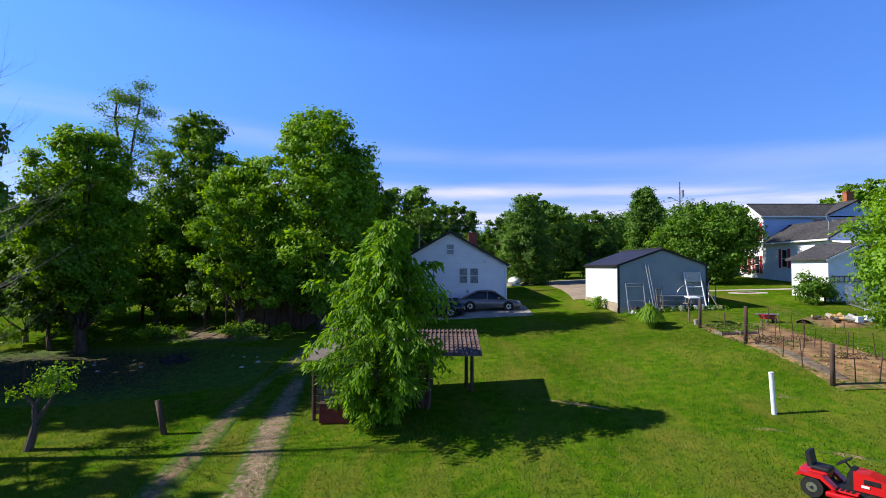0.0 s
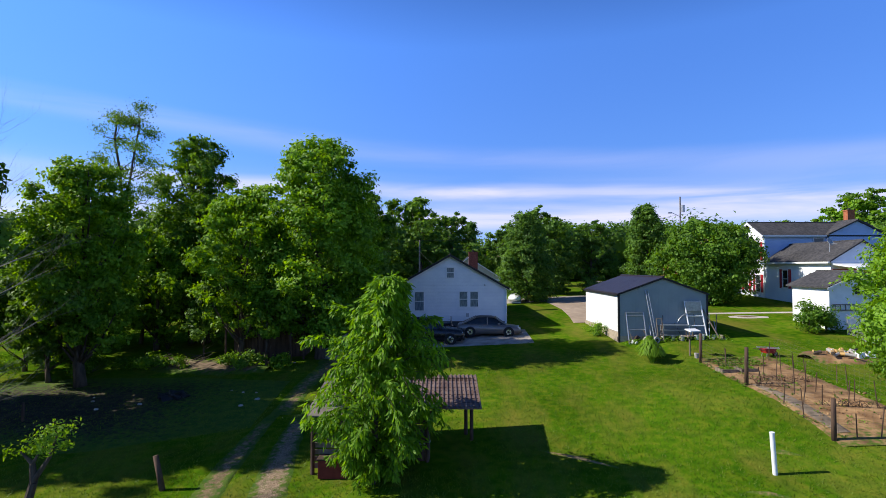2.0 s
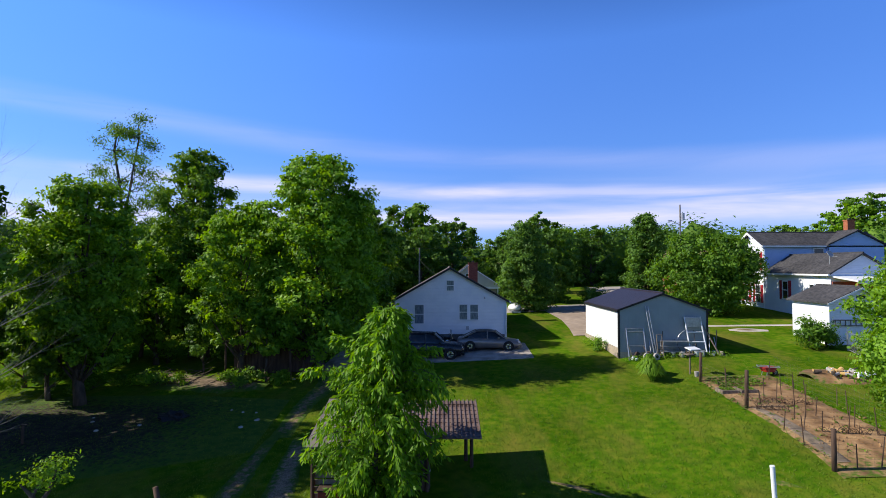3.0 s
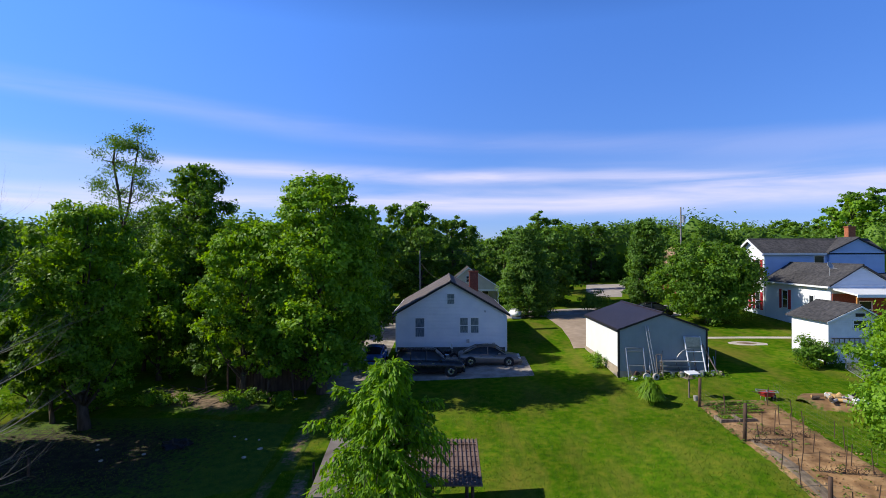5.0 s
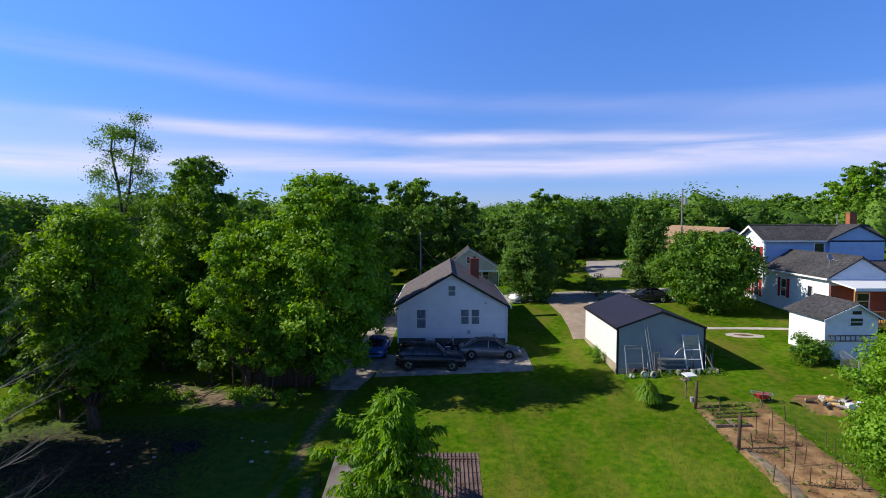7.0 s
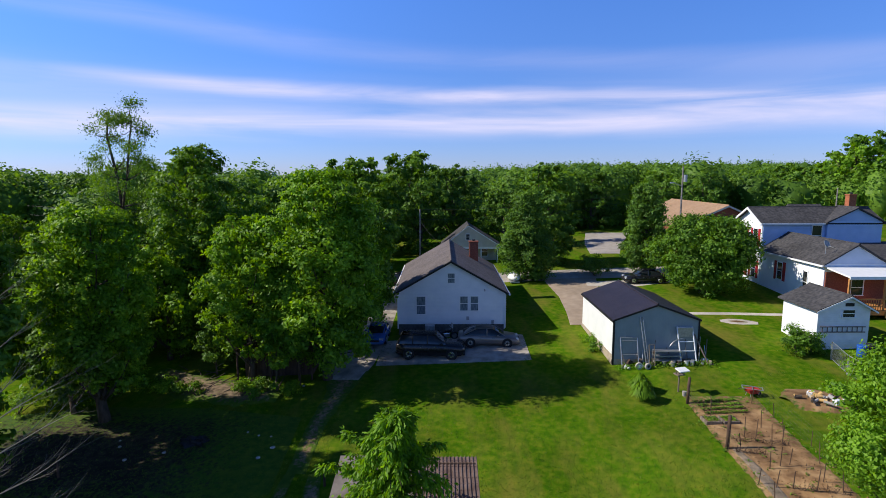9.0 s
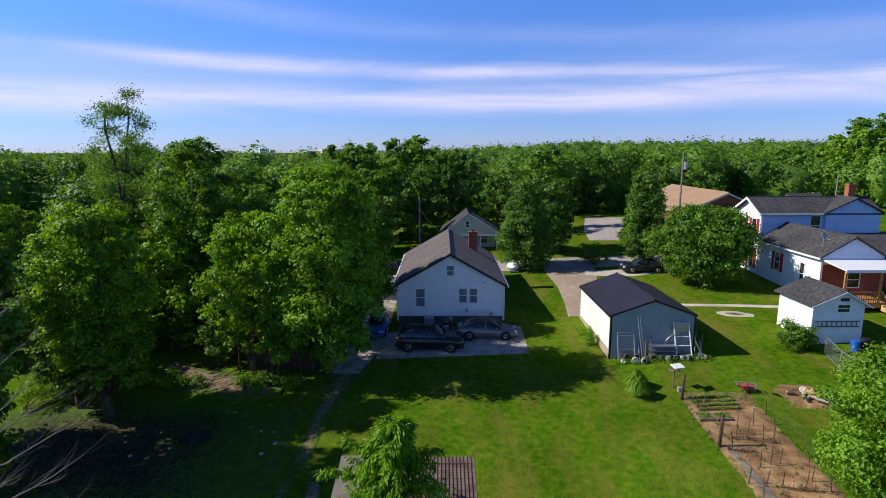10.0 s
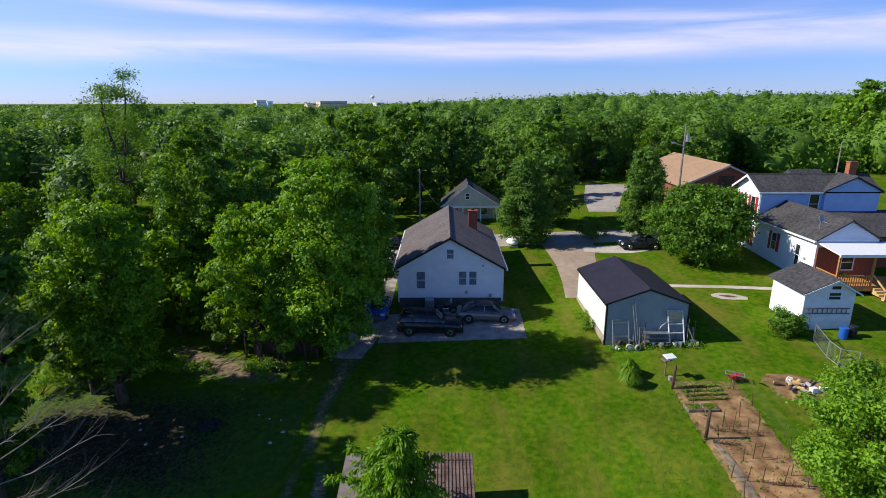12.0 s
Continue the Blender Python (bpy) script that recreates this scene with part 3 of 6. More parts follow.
def lobes_for(rng, r, z0, z1, shape, count):
    """Crown lobes about the trunk: 'round', 'cone' or 'spread' outlines."""
    out = [(0, 0, (z0 + z1) / 2, r * 0.42, r * 0.42, (z1 - z0) * 0.38)]
    for i in range(count):
        f = (i + 0.5) / count
        z = z0 + (z1 - z0) * f
        if shape == "cone":
            env = 0.7 + f if f < 0.3 else (1.04 - f) ** 0.5 * 1.17
        elif shape == "egg":
            env = math.sin(math.pi * (0.1 + 0.86 * f ** 0.8)) ** 0.75
        elif shape == "column":
            env = 0.62 + 1.3 * f if f < 0.3 else (1.0 if f < 0.7 else ((1.06 - f) / 0.36) ** 0.6)
        elif shape == "spread":
            env = 0.55 + 0.5 * math.sin(math.pi * (f * 0.85 + 0.1))
        else:
            env = math.sin(math.pi * (0.14 + 0.76 * f)) ** 0.7
        a = i * 2.4 + rng.uniform(-0.4, 0.4)
        lr = r * rng.uniform(0.22, 0.4) * (0.55 + 0.45 * env)
        k = max(0.05, r * env - lr * 0.75) * rng.uniform(0.7, 1.15)
        zz = min(z, z1 - lr * 0.75)
        out.append((math.cos(a) * k, math.sin(a) * k, zz, lr, lr, lr * rng.uniform(0.75, 1.0)))
    return out


def limbs(bm, rng, base, top, r, lobes, seg=7):
    """A bent tapered trunk with limbs that reach into the lobes."""
    pts = []
    n = 5
    for i in range(n + 1):
        f = i / n
        p = Vector(base).lerp(Vector(top), f) + Vector((rng.normal() * r * 0.5, rng.normal() * r * 0.5, 0)) * (0 if i == 0 else 1)
        pts.append((p, r * (1.25 if i == 0 else 1 - 0.8 * f)))
    for (a, ra), (b, rb) in zip(pts, pts[1:]):
        tube(bm, a, b, ra, rb, seg)
    for l in lobes[1:]:
        c = Vector(l[:3])
        away = math.hypot(c.x - base[0], c.y - base[1])
        below = [k for k in range(1, n + 1) if pts[k][0].z < c.z - 0.45 * away]
        i = below[-1] if below else 1
        s = pts[i][0].lerp(pts[i - 1][0], rng.uniform(0, 0.5))
        mid = s.lerp(c, 0.55) + Vector((0, 0, -0.08 * (c - s).length))
        tube(bm, s, mid, r * 0.34, r * 0.2, 5)
        tube(bm, mid, c, r * 0.2, r * 0.06, 5)
    return bm


def tree(x, y, top, r, low, leaves, size, mat, label, shape="round", seed=1, count=16, trunk=0.22, name="tree", droop=0.1, z=None, aspect=0.55, bark=BARK, squash=1.0, spread=0.0, per=48):
    rng = np.random.default_rng(seed)
    z = height(x, y) if z is None else z
    t = thing(name, label, "tree", x, y, z - 0.05)
    lobes = lobes_for(rng, r, low - z, top - z, shape, int(count * 1.6))
    lobes = [(a, b * squash, c, d, e, f) for a, b, c, d, e, f in lobes]
    part("trunk", limbs(bmesh.new(), rng, (0, 0, 0), (0, 0, (top - z) * 0.8), trunk, lobes), bark, t, smooth=True)
    c, nm = crown_points(rng, lobes, leaves, 0.55, per, spread)
    ok = c[:, 2] > 0.15
    quads_mesh("crown", leaf_quads(rng, c[ok], nm[ok], size, droop, aspect), mat, t)
    return t


def locust(x, y, top):
    """A tall thin tree: a forked bare trunk whose wavy limbs carry flat, feathery pads of leaves."""
    rng = np.random.default_rng(9)
    z = height(x, y)
    H = top - z
    t = thing("tree", "tall thin tree with a sparse open crown of feathery leaves", "tree", x, y, z - 0.05)
    bm = bmesh.new()
    stems = [[Vector((0, 0, 0)), Vector((0.2, 0, H * 0.3)), Vector((-0.1, 0.1, H * 0.56)), Vector((-0.5, 0.2, H * 0.72)), Vector((-0.9, 0.0, H * 0.86)), Vector((-0.7, 0, H * 0.94))],
             [Vector((-0.1, 0.1, H * 0.56)), Vector((0.6, -0.1, H * 0.68)), Vector((0.8, 0.1, H * 0.8)), Vector((1.3, 0, H * 0.92)), Vector((1.2, 0, H * 0.97))]]
    for k, stem in enumerate(stems):
        for i, (p, q) in enumerate(zip(stem, stem[1:])):
            tube(bm, p, q, (0.24, 0.12)[k] * 0.78 ** i, (0.24, 0.12)[k] * 0.78 ** (i + 1), 7)
    joints = [p for stem in stems for p in stem[1:] if p.z > H * 0.4]
    c, n = [], 460
    for k in range(30):
        f = k / 29
        a = k * 2.39996
        r = (1.2 + 1.9 * math.sin(math.pi * min(1.0, 0.18 + 0.8 * f))) * rng.uniform(0.35, 1.1)
        pad = Vector((0.2 + math.cos(a) * r, math.sin(a) * r, H * (0.52 + 0.47 * f) + rng.uniform(-0.7, 0.5)))
        below = [j for j in joints if j.z < pad.z - 0.3 * r] or joints[:1]
        root = min(below, key=lambda j: (j - pad).length)
        bend = root.lerp(pad, 0.5) + Vector((rng.normal() * 0.2, rng.normal() * 0.2, -0.25))
        tube(bm, root, bend, 0.05, 0.03, 5)
        tube(bm, bend, pad, 0.03, 0.012, 4)
        m = int(n * rng.uniform(0.5, 1.2))
        c.append(np.array(pad) + rng.normal(size=(m, 3)) * np.array([0.46, 0.46, 0.3]))
    part("trunk", bm, BARK, t, smooth=True)
    c = np.concatenate(c)
    quads_mesh("crown", leaf_quads(rng, c, rng.normal(size=c.shape) + np.array([-0.4, -0.3, 0.5]), 0.19, 0.2, 0.5), LEAF_B, t)


def young_tree():
    """A young tree in tiers of arching twigs round a thin trunk, each hung with long drooping leaves."""
    rng = np.random.default_rng(3)
    x, y = -2.35, 18.5
    z = height(x, y)
    t = thing("tree", "young bright green tree with drooping leaves beside the open shed", "tree", x, y, z - 0.05)
    H = 6.85 - z
    bm = bmesh.new()
    tube(bm, (0, 0, 0), (0.15, 0, H * 0.5), 0.12, 0.08, 8)
    tube(bm, (0.15, 0, H * 0.5), (0.5, 0, H * 0.93), 0.08, 0.025, 7)
    C, D = [], []

    def spray(p, d, length, r, leaves, droop):
        n = 6
        for i in range(n):
            q = p + d * (length / n)
            tube(bm, p, q, r, r * 0.8, 4)
            m = leaves // n
            f = rng.uniform(size=(m, 1))
            base = np.array(p) * (1 - f) + np.array(q) * f
            side = rng.normal(size=(m, 3)) * 0.1
            C.append(base + side + np.array([0, 0, -0.07]))
            D.append(side * 4.0 + np.array(d) * 0.35 + np.array([0, 0, -0.75]))
            p, r = q, r * 0.8
            d = (d + Vector((0, 0, -droop)) + Vector(rng.normal(size=3)) * 0.06).normalized()
        return p

    count = 210
    for i in range(count):
        f = (i + 0.5) / count
        env = float(np.interp(f, (0, 0.08, 0.22, 0.42, 0.62, 0.78, 0.9, 1), (0.7, 1.1, 2.3, 1.95, 2.1, 1.15, 0.75, 0.3)))
        lump = 0.86 + 0.6 * noise.noise((math.cos(i * 2.39996) * 1.6, math.sin(i * 2.39996) * 1.6, f * 7.0))
        a = i * 2.39996 + rng.uniform(-0.3, 0.3)
        reach = env * lump * rng.uniform(0.8, 1.12)
        inner = reach * rng.uniform(0.0, 0.45)
        out = Vector((math.cos(a), math.sin(a), 0))
        p = Vector((0.1 + 0.45 * f * f, 0, 0.35 + f * (H - 0.85))) + out * inner
        spray(p, (out + Vector((0, 0, 0.55 + 0.5 * f))).normalized(), (reach - inner) * 1.15 + 0.2, 0.022, 90, 0.26)
    for dx, dy, zf, L in ((1.0, 0.1, 0.68, 1.8), (-1.0, 0.0, 0.60, 1.9), (1.0, -0.3, 0.30, 1.9), (0.7, 0.1, 0.86, 0.9), (0.9, 0.0, 0.52, 1.9), (-0.9, -0.2, 0.22, 1.9), (-0.7, 0.2, 0.74, 1.3)):
        spray(Vector((dx * 0.6, dy, H * zf)), Vector((dx, dy, 0.7)).normalized(), L, 0.03, 220, 0.16)
    part("trunk", bm, BARK, t, smooth=True)
    c, d = np.concatenate(C), np.concatenate(D)
    d /= np.linalg.norm(d, axis=1, keepdims=True)
    s = np.cross(d, rng.normal(size=d.shape) + np.array([-0.6, -0.5, 0.6]))
    s /= np.linalg.norm(s, axis=1, keepdims=True) + 1e-9
    L = rng.uniform(0.17, 0.31, len(c))[:, None]
    bow = np.cross(d, s) * L * 0.12
    V = np.stack([c - d * L * 0.5, c + s * L * 0.17 + bow, c + d * L * 0.5, c - s * L * 0.17 + bow], 1)
    ok = c[:, 2] > 0.2
    quads_mesh("crown", V[ok], LEAF_M, t)


young_tree()
tree(-8.2, 36.3, 15.1, 3.8, 2.4, 52000, 0.27, LEAF_A, "tall bright green maple beside the driveway", "column", 4, 34, 0.3)
tree(-6.9, 43.0, 12.4, 3.4, 3.6, 22000, 0.32, LEAF_B, "green tree leaning over the driveway", "round", 41, 14, 0.18)
tree(-19.9, 43.2, 17.0, 3.5, 4.0, 32000, 0.29, LEAF_B, "tall green locust tree in the side yard", "column", 5, 26, 0.3)
tree(-13.6, 36.4, 12.2, 2.9, 2.6, 26000, 0.26, LEAF_A, "leafy green tree beside the old shed", "column", 6, 22, 0.2)
tree(-16.8, 45.5, 12.6, 3.6, 2.6, 20000, 0.32, LEAF_B, "leafy green tree behind the old shed", "round", 61, 20, 0.24)
tree(-21.0, 31.6, 12.9, 3.2, 2.6, 40000, 0.25, LEAF_A, "broad green tree in the shaded yard", "column", 7, 26, 0.3)
tree(-28.5, 43.5, 12.2, 4.0, 3.2, 24000, 0.33, LEAF_B, "broad green tree at the back of the shaded yard", "spread", 71, 22, 0.3)
tree(-21.5, 40.8, 9.5, 3.2, 2.4, 16000, 0.34, LEAF_A, "low spreading green tree in the shaded yard", "spread", 8, 16, 0.2)
locust(-28.2, 47.5, 21.0)
tree(-16.6, 37.8, 5.6, 1.5, 1.6, 4200, 0.24, LEAF_C, "small grey-green tree beside the brush patch", "cone", 10, 9, 0.07)
tree(-11.2, 34.6, 5.6, 1.5, 2.2, 3600, 0.28, LEAF_A, "small leafy tree at the yard's edge", "round", 11, 9, 0.09)
tree(9.4, 61.0, 12.9, 3.3, 3.4, 34000, 0.27, LEAF_C, "full dark green tree beside the road", "cone", 12, 34, 0.22, per=26)
tree(13.2, 68.5, 12.8, 4.0, 4.2, 12000, 0.45, LEAF_C, "dark green tree across the road", "round", 13, 16, 0.24)
tree(23.0, 61.3, 13.9, 2.5, 4.2, 32000, 0.26, LEAF_C, "tall egg-shaped dark green pear tree beside the road", "egg", 14, 36, 0.22, per=26)
tree(25.4, 52.0, 10.9, 4.5, 4.6, 38000, 0.29, LEAF_B, "broad round green tree on the side lawn", "round", 15, 30, 0.26, per=26)
tree(17.9, 19.4, 8.3, 2.7, 2.7, 34000, 0.17, LEAF_A, "bright green tree beside the vegetable garden", "round", 16, 22, 0.16, per=30)
for i, (x, y, top, r) in enumerate(((-9.5, 73.5, 14, 4.2), (-15, 71.5, 13.5, 4.4), (-20.5, 58, 13, 4.2), (-3.5, 82, 14.5, 4.4), (-25, 66, 14, 4.6), (9.5, 84, 13.5, 4.6), (20, 104, 16, 5), (29, 106, 16, 5), (40, 103, 15, 5), (48, 100, 15, 4.6), (-12.5, 55, 10.5, 3.6))):
    tree(x, y, top, r, 2.6, 9000, 0.5, (LEAF_B, LEAF_C)[i % 2], "full green tree in the row behind the houses", "round", 80 + i, 14, 0.26)
tree(-5.9, 92, 18.2, 6.0, 5, 14000, 0.6, LEAF_B, "large green tree behind the houses", "round", 17, 18, 0.35)
tree(-13.5, 84, 17.2, 6.0, 5, 14000, 0.6, LEAF_B, "large green tree across the road", "round", 18, 18, 0.35)
tree(1.5, 98, 16.8, 5.4, 5, 11000, 0.6, LEAF_C, "dark green tree behind the cream house", "round", 19, 16, 0.35)
tree(15.5, 88, 16.6, 2.6, 7, 3000, 0.55, LEAF_B, "thin open-crowned tree in the woods", "spread", 20, 10, 0.2)
for i, (x, y, top, r) in enumerate(((84, 111, 21.5, 6.5), (91, 116, 23.4, 7.5), (101, 118, 22.8, 8.0), (76, 117, 17.0, 5.5), (70, 122, 15.6, 5.5), (110, 112, 21.5, 8.0), (63, 126, 15.0, 5.5))):
    tree(x, y, top, r, 5, 9000, 0.75, (LEAF_A, LEAF_B)[i % 2], "large light green tree beyond the field", "column", 200 + i, 22, 0.45)
for i, (x, y, top, r, low) in enumerate(((-23.6, 32.6, 5.4, 2.3, 1.5), (-27.2, 35.4, 6.2, 2.8, 1.8), (-29.6, 40, 9, 3.3, 1.6), (-18.6, 43, 8.5, 2.7, 1.7), (-31, 46, 10, 3.5, 1.6), (-24.2, 43.5, 9, 2.8, 1.6))):
    tree(x, y, top, r, low, 11000, 0.34, (LEAF_C, LEAF_B)[i % 2], "low dense green tree filling the shaded yard's edge", "spread", 120 + i, 12, 0.14)
for i, (x, y, top, r) in enumerate(((-27.6, 25.2, 17.5, 4.2), (-27.4, 27.6, 13.0, 2.6), (-31.0, 26.2, 18.0, 3.4), (-22.5, 13.4, 10.0, 2.4), (-20.8, 15.4, 8.0, 2.0), (-22.8, 23.4, 12.0, 3.0), (-24.5, 22.6, 10.0, 2.6), (-34.5, 23.5, 20.5, 4.0), (-41, 23.8, 24.0, 4.2), (-30.5, 27.5, 10.0, 3.0), (-27.5, 15.5, 13.5, 3.0), (-33, 12.5, 15.5, 3.2), (-52, 58, 12, 5.0), (-60, 60, 13, 5.0), (-46, 55, 11, 4.5))):
    tree(x, y, top, r, 2.2, 13000 if y > 16 else 1900, 0.4, LEAF_B, "leafy green tree at the shaded side of the yard", "spread", 30 + i, 18, 0.28, per=60)


def bush(x, y, r, h, mat, label, seed, n=2500, size=0.16, name="bush"):
    rng = np.random.default_rng(seed)
    z = height(x, y)
    t = thing(name, label, "bush", x, y, z - 0.03)
    lobes = [(rng.normal() * r * 0.4, rng.normal() * r * 0.4, h * rng.uniform(0.3, 0.7), r * 0.55, r * 0.55, h * 0.38) for _ in range(7)]
    bm = bmesh.new()
    for l in lobes:
        tube(bm, (0, 0, 0), l[:3], 0.03, 0.012, 5)
    part("stem", bm, BARK, t)
    c, nm = crown_points(rng, lobes, n, 0.4)
    c[:, 2] = np.maximum(c[:, 2], 0.04)
    quads_mesh("foliage", leaf_quads(rng, c, nm, size), mat, t)
    return t


bush(17.35, 61.0, 1.5, 2.6, LEAF_C, "round dark green shrub beside the road", 51, 3500, 0.24)
bush(24.5, 36.3, 1.15, 2.0, LEAF_B, "leafy green bush at the white shed", 52, 3000, 0.2)
bush(25.8, 36.6, 0.8, 1.5, LEAF_C, "dark reddish-green bush at the white shed", 53, 1600, 0.18)
bush(11.2, 38.6, 0.45, 0.8, LEAF_B, "flowering plant against the garage wall", 54, 900, 0.12)
bush(11.25, 40.6, 0.5, 0.7, LEAF_A, "low green plant against the garage wall", 55, 900, 0.12)
bush(34.6, 45.2, 0.6, 1.0, LEAF_C, "small dark shrub against the house wall", 56, 700, 0.16)
for i, (x, y, r, h) in enumerate(((-19.5, 35.8, 0.9, 0.9), (-17.6, 35.0, 0.7, 0.8), (-13.4, 35.0, 0.8, 0.8), (-12.3, 34.3, 0.7, 1.0), (-10.3, 34.2, 0.6, 0.9), (-22.5, 34.6, 1.2, 1.1), (-24.8, 36.8, 1.2, 1.5), (-20.8, 41.0, 1.6, 2.2), (-27.2, 32.6, 1.4, 1.6))):
    bush(x, y, r, h, (LEAF_A, LEAF_B)[i % 2], "low leafy green undergrowth beneath the trees", 60 + i, 1300, 0.17, "undergrowth")

# far woods: a lumpy body of foliage for each crown under real leaf clumps, out to the horizon
def ball(level):
    bm = bmesh.new()
    bmesh.ops.create_icosphere(bm, subdivisions=level, radius=1)
    v = np.array([tuple(p.co) for p in bm.verts])
    f = np.array([[p.index for p in q.verts] for q in bm.faces])
    bm.free()
    return v, f


def woods():
    rng = np.random.default_rng(77)
    leaves, tips, body_v, body_f = [], [], [], []
    balls = {1: ball(1), 2: ball(2), 3: ball(3)}
    start = 0

    def crowns(n, far0, far1, per, size, top0, top1, r0, r1, level, bits):
        nonlocal start
        bv, bf = balls[level]
        k = 0
        while k < n:
            y = far0 + (far1 - far0) * rng.uniform() ** 1.3
            x = rng.uniform(-1.05, 1.05) * (y + 25)
            if far0 < 100:
                x = rng.uniform(-110, 175)
            if y < 106 and x > -19 and x < 52:
                continue
            if y < 68 and x > -33:
                continue
            if 52 < x < 84 and y < 108:
                continue
            if y < 60 and x > -62:
                continue
            if -8 < y - 64.5 < 8:
                continue
            k += 1
            rise = float(np.clip((x / y + 0.1) * 38, -3.0, 13.0)) * min(1.0, max(0.0, (y - 250) / 450))
            top = rng.uniform(top0, top1) + height(x, y) * 0.5 + rise - (4.0 if y < 72 else 0.0)
            if rng.uniform() < 0.13:
                top += rng.uniform(1.2, 3.2)
            r = rng.uniform(r0, r1)
            foot = max(2.0, top - r * 0.9 - 1.5)
            phase = rng.uniform(0, 6.283, 6)
            lumps = 1 + 0.13 * np.sin(bv[:, 0] * 5 + phase[0]) * np.sin(bv[:, 1] * 5 + phase[1]) + 0.13 * np.sin(bv[:, 2] * 6 + bv[:, 0] * 4 + phase[2]) + 0.07 * np.sin(bv[:, 1] * 11 + phase[3]) * np.sin(bv[:, 2] * 12 + bv[:, 0] * 9 + phase[4])
            shape = bv * lumps[:, None] * r
            shape[:, 2] *= np.where(bv[:, 2] > 0, 0.9, foot / r)
            mid = np.array([x, y, top - r * 0.9])
            body_v.append(shape * 0.74 + mid)
            body_f.append(bf + start)
            start += len(bv)
            high = np.flatnonzero(bv[:, 2] > -0.55)
            pick = high[rng.integers(0, len(high), per)]
            out = bv[pick]
            jitter = rng.normal(size=(per, 3)) * r * (0.09 if level > 2 else 0.13 if level > 1 else 0.2)
            c = shape[pick] * rng.uniform(0.84, 1.0, (per, 1)) + mid + jitter
            q = leaf_quads(rng, c, out + np.array([0, 0, 0.25]), size, 0.1, 0.8, 0.85)
            if bits == 4:
                leaves.append(q)
            else:
                tips.append(q[:, :3])
    crowns(190, 45, 130, 1100, 0.6, 9.5, 15, 3.2, 5.6, 3, 4)
    crowns(420, 110, 240, 640, 0.95, 8.5, 13.5, 3.8, 6.5, 2, 3)
    crowns(1000, 230, 600, 200, 1.7, 8.5, 15, 5, 8, 2, 3)
    crowns(1900, 580, 2200, 40, 4.0, 8, 16, 8, 14, 1, 3)
    return np.concatenate(leaves), np.concatenate(tips), np.concatenate(body_v), np.concatenate(body_f)


w_leaves, w_tips, w_body, w_faces = woods()
quad_woods = quads_mesh("woods", w_leaves, LEAF_F)
tagged(quad_woods, "dense green deciduous woods behind the houses", "woods", kind="stuff")
tip_woods = quads_mesh("woods", w_tips, LEAF_F, None, 3)
tagged(tip_woods, "dense green deciduous woods reaching to the horizon", "woods", kind="stuff")
wood_bodies = mesh_part("woods", w_body, [tuple(int(k) for k in f) for f in w_faces], LEAF_F)
wood_bodies.data.shade_smooth()
tagged(wood_bodies, "shaded inner foliage of the dense green woods", "woods", kind="stuff")


# ---- houses ----
def window(parent, face, u, v, w, h, at, pane=GLASS, trim=TRIM, proud=0.06, name="window"):
    """A window on a wall: face 'y' (towards -y) or 'x' (towards -x); u along the wall, v its sill height; frame, glass, rail."""
    def bx(u0, u1, v0, v1, d0, d1):
        if face == "y":
            return boxed(u0, u1, at - d1, at - d0, v0, v1)
        return boxed(at - d1, at - d0, u0, u1, v0, v1)
    win = part(name, bx(u, u + w, v, v + h, -0.02, 0.012), pane, parent, "dark glass window in a white frame" if pane is GLASS else "curtained window in a white frame")
    f = 0.07
    part("frame", bx(u - f, u, v - f, v + h + f, 0, proud), trim, win)
    part("frame", bx(u + w, u + w + f, v - f, v + h + f, 0, proud), trim, win)
    part("frame", bx(u, u + w, v + h, v + h + f, 0, proud), trim, win)
    part("sill", bx(u - f * 1.3, u + w + f * 1.3, v - f, v, 0, proud + 0.04), trim, win)
    part("rail", bx(u, u + w, v + h * 0.5 - 0.025, v + h * 0.5 + 0.025, 0.004, proud * 0.6), trim, win)
    return win


def gable_roof(parent, x0, x1, y0, y1, eave, ridge_x, ridge, mat, thick=0.14, over=0.3, along="y", name="roof", fascia=None):
    """Two roof slabs meeting at a ridge that runs along y (x0..x1 across) or along x (then x and y swap)."""
    sl = (ridge - eave) / (ridge_x - x0)
    sr = (ridge - eave) / (x1 - ridge_x)
    ax = 1 if along == "y" else 0
    left = [(x0 - over, eave - over * sl), (ridge_x, ridge), (ridge_x, ridge + thick), (x0 - over, eave - over * sl + thick)]
    right = [(ridge_x, ridge), (x1 + over, eave - over * sr), (x1 + over, eave - over * sr + thick), (ridge_x, ridge + thick)]
    for pts in (left, right):
        slab = part(name, prism(pts, ax, y0 - over, y1 + over), mat, parent)
        if fascia is not None:
            (ua, za), (ub, zb) = pts[0], pts[1]
            part("fascia", prism([(ua, za - 0.06), (ub, zb - 0.06), (ub, zb + thick * 0.8), (ua, za + thick * 0.8)], ax, y0 - over - 0.03, y0 - over), fascia, slab)
    cap = bmesh.new()
    a = (ridge_x, y0 - over, ridge + thick) if ax == 1 else (y0 - over, ridge_x, ridge + thick)
    b = (ridge_x, y1 + over, ridge + thick) if ax == 1 else (y1 + over, ridge_x, ridge + thick)
    part("ridge_cap", tube(cap, a, b, 0.07, 0.07, 6), mat, parent)


